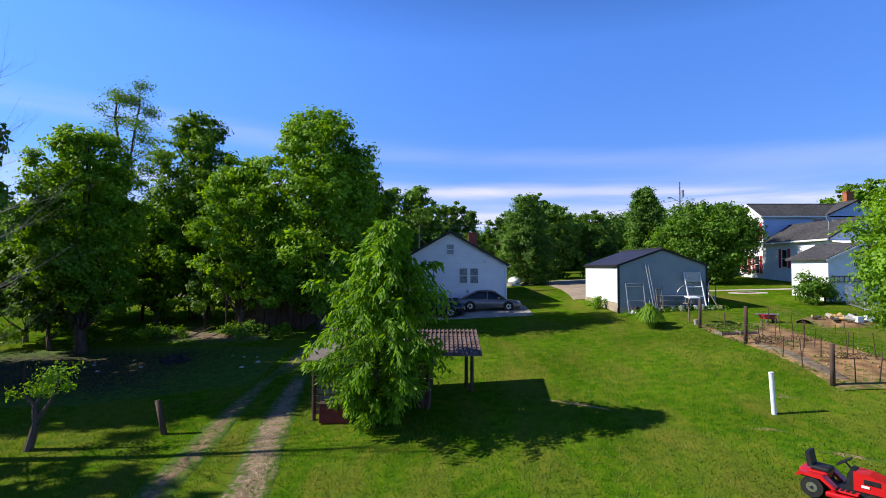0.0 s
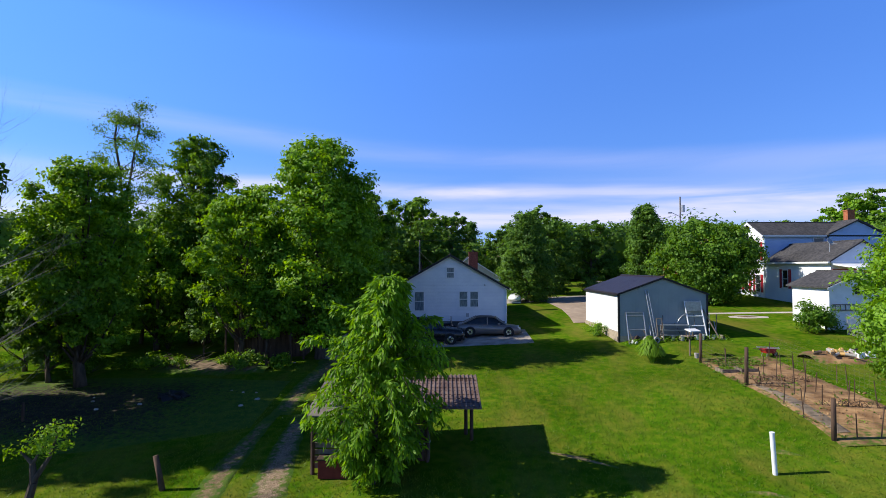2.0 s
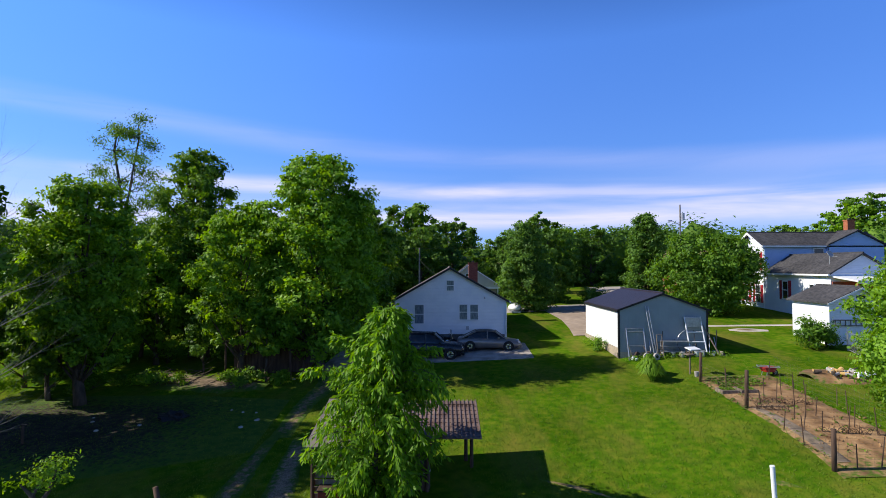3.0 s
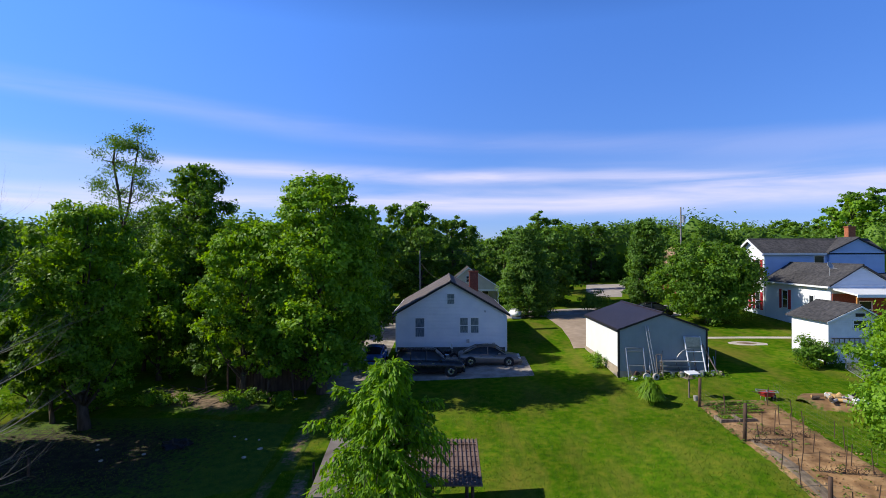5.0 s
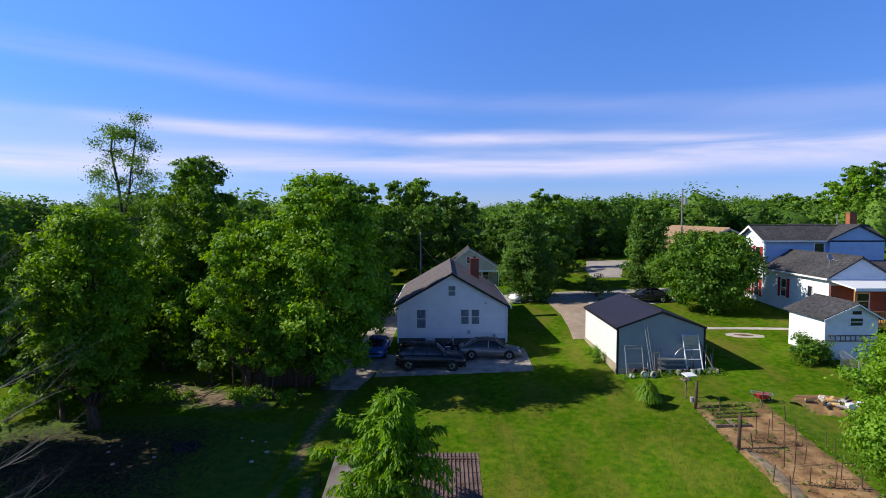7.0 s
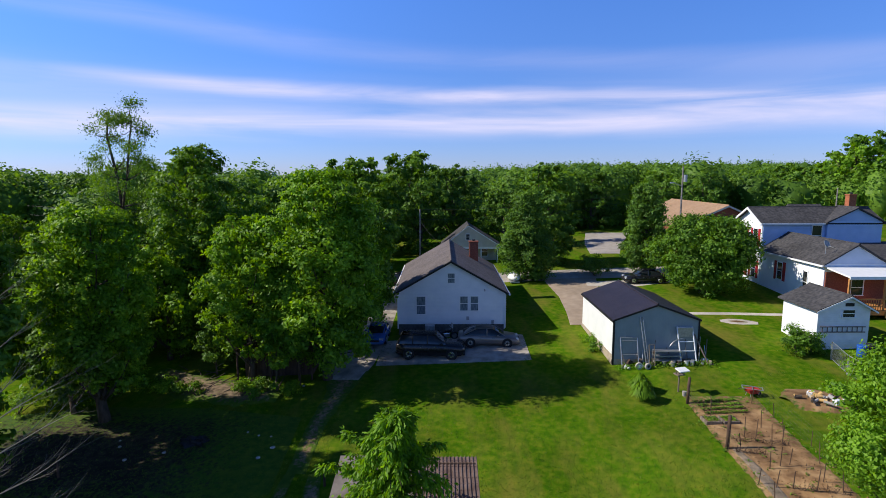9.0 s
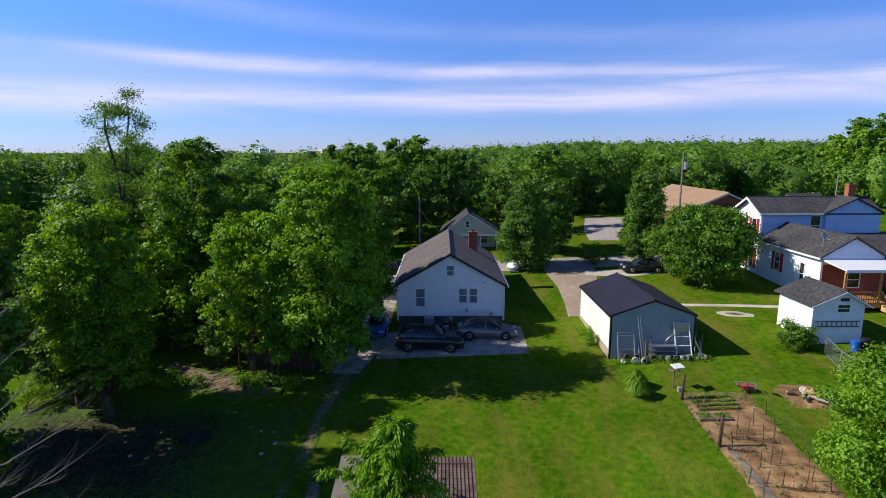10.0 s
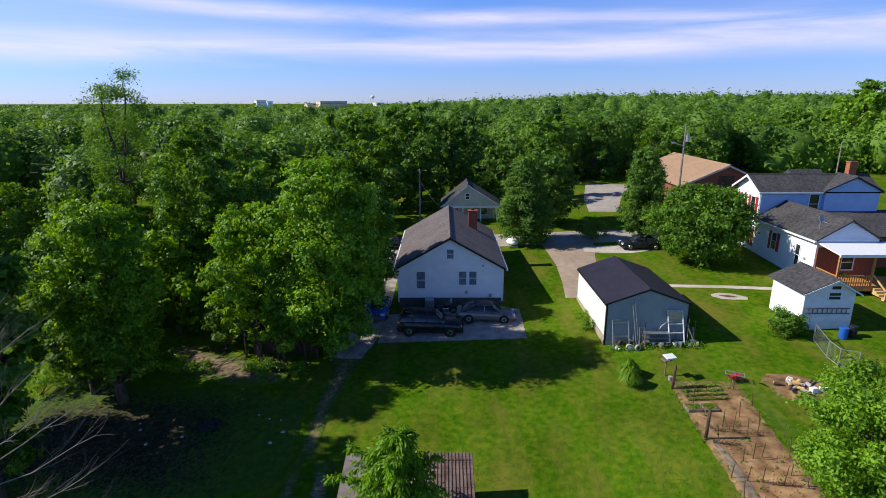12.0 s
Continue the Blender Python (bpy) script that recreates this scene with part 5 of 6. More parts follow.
        for px in ((-0.15,) if not suv else (-0.2, -1.3)):
            part("pillar", tubed((px, s * width / 2 * 0.86, belt - 0.02), (px, s * wr, tall - 0.02), 0.045, 0.04, 6), paint, t)
        part("mirror", boxed(h - 1.75, h - 1.58, s * width / 2 * 1.0 - 0.02 * s, s * (width / 2 + 0.17), belt, belt + 0.13, bevel=0.02) if s > 0 else boxed(h - 1.75, h - 1.58, -(width / 2 + 0.17), -width / 2 + 0.02, belt, belt + 0.13, bevel=0.02), paint, t)
        part("headlight", boxed(h - 0.32, h - 0.06, s * width * 0.32 - 0.17, s * width * 0.32 + 0.17, belt * 0.62, belt * 0.78, bevel=0.03), LAMPGLASS, t)
        part("tail_light", boxed(-h - 0.015, -h + 0.1, s * width * 0.33 - 0.13, s * width * 0.33 + 0.13, belt * 0.68, belt * 0.86, bevel=0.02), RED, t)
        for k in range(2):
            dx = (-0.75, 0.25)[k]
            part("door_handle", boxed(dx, dx + 0.2, s * (width / 2 - 0.01) - 0.02, s * (width / 2 - 0.01) + 0.02, belt * 0.82, belt * 0.85), CHROME, t)
        for wx in (-h + 0.95, h - 0.95):
            R = 0.37 if suv else 0.33
            yo = s * (width / 2 - 0.1)
            tyre = part("wheel", tubed((wx, yo - 0.11, R), (wx, yo + 0.11, R), R, R, 22), RUBBER, t)
            part("rim", tubed((wx, yo + s * 0.1, R), (wx, yo + s * 0.125, R), R * 0.66, R * 0.6, 18), CHROME, tyre)
            part("hub", tubed((wx, yo + s * 0.12, R), (wx, yo + s * 0.14, R), R * 0.3, R * 0.26, 8), BLACKPLASTIC, tyre)
            for q in range(5):
                a = q * 2 * math.pi / 5
                part("spoke_gap", tubed((wx + math.cos(a) * R * 0.46, yo + s * 0.118, R + math.sin(a) * R * 0.46), (wx + math.cos(a) * R * 0.46, yo + s * 0.131, R + math.sin(a) * R * 0.46), R * 0.12, R * 0.12, 6), BLACKPLASTIC, tyre)
            part("wheel_arch", tubed((wx, s * (width / 2 - 0.01), R), (wx, s * (width / 2 + 0.006), R), R + 0.07, R + 0.07, 20), BLACKPLASTIC, t)
    part("grille", boxed(h - 0.06, h + 0.02, -0.42, 0.42, belt * 0.45, belt * 0.66, bevel=0.02), CHROME if suv else BLACKPLASTIC, t)
    part("bumper", boxed(h - 0.12, h + 0.05, -width * 0.42, width * 0.42, clear + 0.05, clear + 0.26, bevel=0.05), paint, t)
    part("bumper", boxed(-h - 0.05, -h + 0.12, -width * 0.42, width * 0.42, clear + 0.08, clear + 0.3, bevel=0.05), paint, t)
    return t


car("sedan", 3.5, 41.3, -3, CARGREY, "grey-brown metallic sedan parked on the concrete pad", 4.75)
car("suv", -1.0, 39.6, -4, CARBLACK, "black off-road car with a silver grille parked on the pad", 5.1, 1.95, 1.8, True)
car("blue_car", -5.5, 43.4, -92, CARBLUE, "small bright blue car parked on the driveway", 4.0, 1.7, 1.4)
car("black_car", 21.6, 57.0, 176, CARBLACK, "black sedan parked beside the road", 4.6)
car("parked_car", -5.2, 61.5, 172, CARBLACK, "dark car parked at the roadside behind the house", 4.6)

moto = thing("motorcycle", "dark motorcycle with a pale windscreen parked between the cars", "motorcycle", 0.15, 42.6, height(0.15, 42.6) + 0.03, 15)
for x in (-0.7, 0.7):
    w = part("wheel", tubed((x, -0.07, 0.32), (x, 0.07, 0.32), 0.32, 0.32, 18), RUBBER, moto)
    part("rim", tubed((x, -0.075, 0.32), (x, 0.075, 0.32), 0.2, 0.2, 14), CHROME, w)
part("tank", boxed(-0.1, 0.45, -0.16, 0.16, 0.62, 0.92, bevel=0.09), CARBLACK, moto)
part("seat", boxed(-0.75, -0.05, -0.15, 0.15, 0.62, 0.76, bevel=0.05), BLACKPLASTIC, moto)
part("engine", boxed(-0.25, 0.3, -0.18, 0.18, 0.25, 0.6, bevel=0.05), CHROME, moto)
part("fork", tubed((0.7, 0, 0.32), (0.48, 0, 1.05), 0.04), CHROME, moto)
part("handlebar", tubed((0.42, -0.38, 1.08), (0.42, 0.38, 1.08), 0.02), CHROME, moto)
part("windscreen", boxed(0.5, 0.54, -0.22, 0.22, 1.0, 1.38, bevel=0.01), LAMPGLASS, moto)
part("pannier", boxed(-0.85, -0.4, -0.34, -0.16, 0.42, 0.72, bevel=0.05), CARBLACK, moto)
part("pannier", boxed(-0.85, -0.4, 0.16, 0.34, 0.42, 0.72, bevel=0.05), CARBLACK, moto)

# riding mower
mower = thing("riding_mower", "bright red riding lawn mower with a black seat on the grass", "lawn mower", 9.22, 12.6, height(9.22, 12.6) + 0.01, -50)
mower.scale = (0.85, 0.85, 0.85)
for s in (-1, 1):
    w = part("rear_wheel", tubed((-0.6, s * 0.42 - 0.12, 0.26), (-0.6, s * 0.42 + 0.12, 0.26), 0.27, 0.27, 24), RUBBER, mower)
    part("rim", tubed((-0.6, s * 0.53, 0.26), (-0.6, s * 0.546, 0.26), 0.14, 0.13, 18), CHROME, w)
    part("hub", tubed((-0.6, s * 0.54, 0.26), (-0.6, s * 0.57, 0.26), 0.05, 0.04, 12), BLACKPLASTIC, w)
    w = part("front_wheel", tubed((0.72, s * 0.38 - 0.08, 0.19), (0.72, s * 0.38 + 0.08, 0.19), 0.19, 0.19, 20), RUBBER, mower)
    part("rim", tubed((0.72, s * 0.455, 0.19), (0.72, s * 0.47, 0.19), 0.1, 0.09, 16), CHROME, w)
    part("fender", prism([(-0.98, 0.5), (-0.9, 0.62), (-0.35, 0.62), (-0.05, 0.36), (-0.12, 0.32), (-0.4, 0.53), (-0.86, 0.55), (-0.94, 0.48)], 1, s * 0.42 - 0.14, s * 0.42 + 0.14), TRACTORRED, mower)
    part("footrest", boxed(-0.15, 0.42, s * 0.33 - 0.14, s * 0.33 + 0.14, 0.28, 0.33, bevel=0.015), TRACTORRED, mower)
    for i in range(4):
        part("tread", boxed(-0.1 + i * 0.12, -0.04 + i * 0.12, s * 0.33 - 0.11, s * 0.33 + 0.11, 0.33, 0.345), BLACKPLASTIC, mower)
    part("headlight", boxed(1.0, 1.03, s * 0.14 - 0.07, s * 0.14 + 0.07, 0.58, 0.68, bevel=0.01), LAMPGLASS, mower)
    part("side_grille", boxed(0.5, 0.85, s * 0.275 - 0.012, s * 0.275 + 0.012, 0.6, 0.72, bevel=0.005), BLACKPLASTIC, mower)
    part("decal", boxed(0.45, 0.62, s * 0.28 - 0.01, s * 0.28 + 0.01, 0.5, 0.56), TRIM, mower)
part("chassis", boxed(-0.85, 0.95, -0.25, 0.25, 0.24, 0.36), BLACKPLASTIC, mower)
part("rear_body", boxed(-0.98, -0.3, -0.3, 0.3, 0.42, 0.64, bevel=0.05), TRACTORRED, mower)
part("hood", prism([(0.28, 0.38), (1.0, 0.38), (1.02, 0.6), (0.95, 0.74), (0.6, 0.84), (0.28, 0.86)], 1, -0.27, 0.27), TRACTORRED, mower)
hood_edge = mower.children[-1]
bm = bmesh.new()
bm.from_mesh(hood_edge.data)
bmesh.ops.bevel(bm, geom=bm.edges[:], offset=0.05, segments=3, affect="EDGES")
bm.to_mesh(hood_edge.data)
bm.free()
part("dashboard", prism([(0.08, 0.34), (0.3, 0.34), (0.3, 0.88), (0.2, 0.9), (0.12, 0.72)], 1, -0.2, 0.2), BLACKPLASTIC, mower)
part("seat", boxed(-0.72, -0.26, -0.24, 0.24, 0.64, 0.76, bevel=0.05), BLACKPLASTIC, mower)
part("backrest", prism([(-0.78, 0.7), (-0.66, 0.7), (-0.74, 1.12), (-0.84, 1.1)], 1, -0.22, 0.22), BLACKPLASTIC, mower)
part("steering_column", tubed((0.18, 0, 0.85), (0.04, 0, 1.0), 0.025), BLACKPLASTIC, mower)
bm = bmesh.new()
for i in range(20):
    a0, a1 = i * math.pi / 10, (i + 1) * math.pi / 10
    tube(bm, (0.2 * math.cos(a0), 0.2 * math.sin(a0), 0), (0.2 * math.cos(a1), 0.2 * math.sin(a1), 0), 0.018, 0.018, 6)
for a in (0.5, 2.6, 4.7):
    tube(bm, (0, 0, 0), (0.2 * math.cos(a), 0.2 * math.sin(a), 0), 0.016, 0.016, 5)
bmesh.ops.transform(bm, matrix=pose(0.03, 0, 1.01, 0, -35, 0), verts=bm.verts)
part("steering_wheel", bm, BLACKPLASTIC, mower)
part("mowing_deck", boxed(-0.3, 0.48, -0.52, 0.52, 0.1, 0.24, bevel=0.05), TRACTORRED, mower)
part("lever", tubed((-0.2, -0.3, 0.6), (-0.12, -0.34, 0.82), 0.014), BLACKPLASTIC, mower)


# ---- poles, posts and fences ----
pv = thing("white_post", "white plastic pipe standing in the lawn, leaning slightly", "post", 10.6, 17.45, height(10.6, 17.45) - 0.05)
part("pipe", tubed((0, 0, 0), (-0.08, 0, 1.36), 0.075, 0.075, 18), WHITEPVC, pv)
part("cap", tubed((-0.08, 0, 1.36), (-0.082, 0, 1.385), 0.083, 0.08, 18), WHITEPVC, pv)


def wood_post(x, y, h, r=0.09, lean=(0, 0), label="weathered dark wooden post"):
    t = thing("post", label, "post", x, y, height(x, y) - 0.1, 0, "wooden posts")
    bm = bmesh.new()
    tube(bm, (0, 0, 0), (lean[0], lean[1], h + 0.1), r, r * 0.9, 10)
    part("shaft", bm, DARKWOOD, t, smooth=True)


wood_post(-9.55, 18.75, 1.15, 0.1, (-0.3, 0.05), "dark leaning wooden post beside the gravel track")
wood_post(-5.9, 24.5, 0.8, 0.06)
wood_post(13.75, 19.2, 1.45, 0.09, (0, 0), "weathered garden corner post")
wood_post(14.1, 25.3, 1.75, 0.09, (0.06, 0.05), "weathered garden fence post")
wood_post(14.35, 30.3, 1.6, 0.09, (0.03, 0), "weathered garden corner post")
wood_post(-9.9, 35.3, 2.2, 0.09)
wood_post(-20.0, 26.0, 0.9, 0.07)

fence = thing("garden_fence", "thin wire mesh fence round the vegetable garden", "fence", 0, 0, 0)
for (x0, y0), (x1, y1) in (((13.75, 19.2), (14.1, 25.3)), ((14.1, 25.3), (14.35, 30.3)), ((13.75, 19.2), (17.8, 19.2)), ((18.0, 22.0), (18.6, 30.6))):
    for k in range(6):
        z = 0.15 + k * 0.19
        part("wire", tubed((x0, y0, height(x0, y0) + z), (x1, y1, height(x1, y1) + z), 0.0025, 0.0025, 4), WOOD, fence)
    ln = math.hypot(x1 - x0, y1 - y0)
    m = int(ln / 0.3)
    bm = bmesh.new()
    for k in range(m):
        f = (k + 0.5) / m
        x, y = x0 + (x1 - x0) * f, y0 + (y1 - y0) * f
        tube(bm, (x, y, height(x, y) + 0.05), (x, y, height(x, y) + 1.1), 0.0018, 0.0018, 3)
    part("mesh", bm, WOOD, fence)

rs = random.Random(5)
stakes = [(15.5, 26.3), (15.85, 25.9), (16.4, 25.4), (15.1, 23.4), (15.7, 23.6), (16.2, 23.7), (17.7, 23.8), (18.2, 28.2), (14.0, 22.4), (14.6, 22.1), (17.1, 25.7), (16.2, 21.8), (17.3, 21.7), (16.9, 22.4), (15.3, 22.0), (16.9, 27.2), (17.6, 26.4), (15.2, 29.2), (14.9, 28.6), (14.75, 25.2), (18.3, 25.3), (17.9, 29.9), (14.6, 19.25), (15.4, 19.2), (16.3, 19.2), (17.1, 19.25), (13.9, 21.0)]
for x, y in stakes:
    t = thing("garden_stake", "thin wooden stake in the garden soil", "stake", x, y, height(x, y) - 0.05, 0, "garden stakes")
    part("stick", tubed((0, 0, 0), (rs.uniform(-0.1, 0.1), rs.uniform(-0.1, 0.1), rs.uniform(0.85, 1.25)), 0.022, 0.018, 6), DARKWOOD, t)
for x0, x1, y0, y1 in ((14.25, 15.1, 27.75, 28.5), (15.2, 16.05, 27.7, 28.45)):
    t = thing("raised_bed", "small square raised bed framed with pale boards", "raised bed", (x0 + x1) / 2, (y0 + y1) / 2, height((x0 + x1) / 2, (y0 + y1) / 2))
    a, b = (x1 - x0) / 2, (y1 - y0) / 2
    for bx in ((-a, a, -b, -b + 0.07), (-a, a, b - 0.07, b), (-a, -a + 0.07, -b + 0.07, b - 0.07), (a - 0.07, a, -b + 0.07, b - 0.07)):
        part("board", boxed(*bx, -0.05, 0.17), WOOD, t)
    part("soil", boxed(-a + 0.07, a - 0.07, -b + 0.07, b - 0.07, -0.05, 0.11), SOIL, t)
    rng = np.random.default_rng(int(x0 * 10))
    c = rng.uniform(-1, 1, (160, 3)) * np.array([a * 0.75, b * 0.75, 0.05]) + np.array([0, 0, 0.2])
    quads_mesh("seedlings", leaf_quads(rng, c, np.tile([0, 0, 1.0], (160, 1)), 0.12), LEAF_A, t)
rng = np.random.default_rng(8)
for i, y in enumerate((28.95, 29.4, 29.85, 30.3)):
    n = 260
    x = rng.uniform(14.7, 17.2, n)
    yy = y + rng.normal(size=n) * 0.05
    c = np.stack([x, yy, heights(x, yy) + 0.08 + rng.uniform(0, 0.08, n)], 1)
    tagged(quads_mesh("seedling_row", leaf_quads(rng, c, np.tile([0, 0, 1.0], (n, 1)), 0.13), LEAF_B), "row of small green seedlings in the soil", "seedlings", kind="stuff")
for (x0, y0), (x1, y1) in (((14.4, 26.1), (17.2, 25.4)), ((14.3, 24.9), (15.6, 24.6)), ((15.3, 21.9), (17.4, 21.6))):
    t = thing("dry_vines", "row of dead dark vines on short sticks in the garden", "vines", x0, y0, height(x0, y0))
    bm = bmesh.new()
    for k in range(60):
        f = rs.random()
        x, y = (x1 - x0) * f, (y1 - y0) * f
        z = height(x0 + x, y0 + y) - height(x0, y0)
        a = rs.uniform(0, 6.28)
        tube(bm, (x, y, z + rs.uniform(0, 0.25)), (x + 0.25 * math.cos(a), y + 0.1 * math.sin(a), z + rs.uniform(0.02, 0.4)), 0.012, 0.006, 4)
    part("stems", bm, DARKWOOD, t)
rng = np.random.default_rng(61)
n = 500
x, yy = rng.uniform(13.8, 18.4, n), 18.8 + 12 * rng.uniform(size=n)
edge = np.minimum(np.abs(x - 13.75), np.abs(x - 18.3))
ok = rng.uniform(size=n) < np.clip(0.75 - edge, 0.12, 1)
x, yy = x[ok], yy[ok]
rep_n = 7
c = np.repeat(np.stack([x, yy, heights(x, yy) + 0.07], 1), rep_n, 0) + rng.normal(size=(len(x) * rep_n, 3)) * np.array([0.08, 0.08, 0.03])
tagged(quads_mesh("weeds", leaf_quads(rng, c, np.tile([0, 0, 1.0], (len(c), 1)), 0.12), LEAF_B), "scattered green weeds in the garden soil", "weeds", kind="stuff")
clods = bmesh.new()
for i in range(420):
    x, y = rs.uniform(14.3, 18.3), rs.uniform(20.2, 30.6)
    r = rs.uniform(0.02, 0.06)
    q = bmesh.ops.create_icosphere(clods, subdivisions=1, radius=r)
    bmesh.ops.transform(clods, matrix=pose(x, y, height(x, y) + 0.035, rs.uniform(0, 90), 0, rs.uniform(0, 90)) @ Matrix.Diagonal((1.4, 1, 0.6, 1)), verts=q["verts"])
tagged(part("soil_clods", clods, SOIL), "loose dry clods on the garden soil", "soil", kind="stuff")

# lily clumps on the lawn
def clump(x, y, r, h, seed):
    t = thing("lily_clump", "fountain-shaped clump of long light green leaves", "plant", x, y, height(x, y) - 0.02)
    rng = np.random.default_rng(seed)
    V = []
    for i in range(520):
        a, q = rng.uniform(0, 6.283), rng.uniform(0.15, 1.0)
        d = np.array([math.cos(a), math.sin(a), 0])
        s = np.array([-d[1], d[0], 0]) * 0.03
        rr, hh = r * q, h * (1.15 - 0.55 * q) * rng.uniform(0.8, 1.1)
        pts = [d * 0.12 * q * r, d * rr * 0.45 + [0, 0, hh * 0.8], d * rr * 0.8 + [0, 0, hh * 0.95], d * rr * 1.1 + [0, 0, hh * 0.6]]
        for p, q2, w0, w1 in zip(pts, pts[1:], (0.7, 1.2, 1.0), (1.2, 1.0, 0.15)):
            V.append([p - s * w0, p + s * w0, q2 + s * w1, q2 - s * w1])
    quads_mesh("leaves", np.array(V), LILY, t)


clump(11.9, 30.9, 0.8, 1.25, 1)
clump(12.15, 32.0, 0.8, 1.2, 2)

# white box on a post near the garage
wb = thing("bird_table", "white-topped bird table on a wooden post in the lawn", "bird table", 14.4, 31.7, height(14.4, 31.7), 15)
part("leg", tubed((0, 0, -0.05), (0, 0, 1.4), 0.045), WOOD, wb)
part("roof", boxed(-0.36, 0.36, -0.26, 0.26, 1.5, 1.57, bevel=0.02, m=pose(0, 0, 0, 10, 0, 0)), WHITEPVC, wb)
part("tray", boxed(-0.27, 0.27, -0.22, 0.22, 1.12, 1.17), WOOD, wb)
for dx in (-0.22, 0.22):
    part("upright", boxed(dx - 0.02, dx + 0.02, -0.02, 0.02, 1.17, 1.55), WOOD, wb)
pot = thing("stone_pot", "small pale stone pot beside the bird table", "pot", 14.55, 31.2, height(14.55, 31.2))
part("body", tubed((0, 0, -0.02), (0, 0, 0.28), 0.1, 0.13, 14), STONE, pot)

# red wheelbarrow
wbw = thing("wheelbarrow", "red wheelbarrow with a pale frame laid across it beside the garden", "wheelbarrow", 18.4, 30.8, height(18.4, 30.8), 10)
wbw.scale = (0.75, 0.75, 0.75)
part("tray", prism([(-0.5, 0.62), (0.55, 0.62), (0.35, 0.28), (-0.3, 0.28)], 1, -0.3, 0.3), BUCKETRED, wbw)
w = part("wheel", tubed((0.62, -0.05, 0.2), (0.62, 0.05, 0.2), 0.2, 0.2, 16), RUBBER, wbw)
part("rim", tubed((0.62, -0.055, 0.2), (0.62, 0.055, 0.2), 0.1, 0.1, 12), STEEL, w)
for s in (-1, 1):
    part("handle", tubed((0.62, s * 0.12, 0.2), (-1.0, s * 0.3, 0.62), 0.022), WOOD, wbw)
    part("leg", tubed((-0.25, s * 0.24, 0.34), (-0.32, s * 0.26, 0.0), 0.02), STEEL, wbw)
fr = thing("pale_frame", "grey metal frame lying across the wheelbarrow", "frame", 18.45, 30.85, height(18.4, 30.8) + 0.475, -25)
fr.scale = (0.75, 0.75, 0.75)
for bx in ((-0.75, 0.75, -0.35, -0.29), (-0.75, 0.75, 0.29, 0.35), (-0.75, -0.69, -0.29, 0.29), (0.69, 0.75, -0.29, 0.29), (-0.03, 0.03, -0.29, 0.29)):
    part("slat", boxed(*bx, 0, 0.04), STEEL, fr)

# firewood and cut blocks on the dirt mound
for i in range(18):
    x, y = 21.6 + rs.gauss(0, 0.55), 29.7 + rs.gauss(0, 0.3)
    t = thing("cut_log", "cut pale log lying on the dirt mound", "log", x, y, height(x, y) + 0.3 + rs.uniform(0, 0.15), rs.uniform(0, 180), "cut logs")
    L = rs.uniform(0.25, 0.55)
    r = rs.uniform(0.06, 0.13)
    bm = tubed((-L / 2, 0, 0), (L / 2, 0, rs.uniform(-0.1, 0.15)), r, r * 0.95, 10)
    part("bark", bm, (NEWWOOD, BARK, STONE)[i % 3], t)
    part("cut_face", tubed((L / 2, 0, 0.02), (L / 2 + 0.012, 0, 0.02), r * 0.9, r * 0.9, 10), NEWWOOD, t)
for x, y, a in ((22.3, 29.1, 10), (22.95, 29.2, -15), (21.5, 30.2, 40)):
    t = thing("white_block", "white square block lying beside the log pile", "block", x, y, height(x, y) + 0.12, a)
    part("block", boxed(-0.2, 0.2, -0.15, 0.15, 0, 0.34, bevel=0.03), WHITEPVC, t)

# things leaning and lying against the garage's back wall
gz = height(14.5, 35.5)


def leaning(name, label, cat, x, y, rails, mat, w, h, back, rungs, r=0.03, side=0.0):
    t = thing(name, label, cat, x, y, height(x, y))
    for u in rails:
        part("rail", tubed((u, 0, 0), (u + side, back, h), r, r, 7), mat, t)
    for f in rungs:
        part("rung", tubed((rails[0] + side * f, back * f, h * f), (rails[-1] + side * f, back * f, h * f), r * 0.8, r * 0.8, 6), mat, t)
    return t


leaning("steel_frame", "grey tubular frame leaning against the garage", "frame", 12.0, 35.25, (0.1, 1.25), STEEL, 1.1, 2.0, 0.6, (0.02, 0.45, 0.9, 1.0), 0.035)
leaning("ladder", "long grey extension pole leaning against the garage", "ladder", 13.75, 35.2, (0.0, 0.16), STEEL, 0.2, 3.3, 0.66, (0.1, 0.3, 0.5, 0.7, 0.9), 0.035, -0.35)
leaning("folding_ladder", "pale aluminium stepladder leaning against the garage", "ladder", 16.1, 35.2, (0.0, 1.05), WHITEPVC, 1.0, 2.45, 0.66, (0.1, 0.35, 0.6, 0.98), 0.045, -0.15)
pl = thing("panel", "grey framed panel fixed at the top of the stepladder", "panel", 16.0, 35.74, gz + 1.85)
part("sheet", boxed(-0.02, 0.98, -0.03, 0.03, 0, 0.65, bevel=0.01), STEEL, pl)
leaning("garden_pole", "grey wooden pole leaning against the garage corner", "pole", 17.9, 35.1, (0.0,), WOOD, 0.1, 1.9, 0.75, (), 0.05, -0.75)
leaning("hand_truck", "rusty hand truck standing against the garage", "hand truck", 13.75, 35.0, (0.15, 0.5), WOOD, 0.4, 1.5, 0.35, (0.1, 0.4, 0.7, 1.0), 0.03)
rk = thing("metal_rack", "low metal rack stacked behind the junk", "rack", 15.2, 35.4, gz)
for x in (-0.9, 0.9):
    for y in (-0.2, 0.25):
        part("leg", tubed((x, y, 0), (x, y, 0.95), 0.025), STEEL, rk)
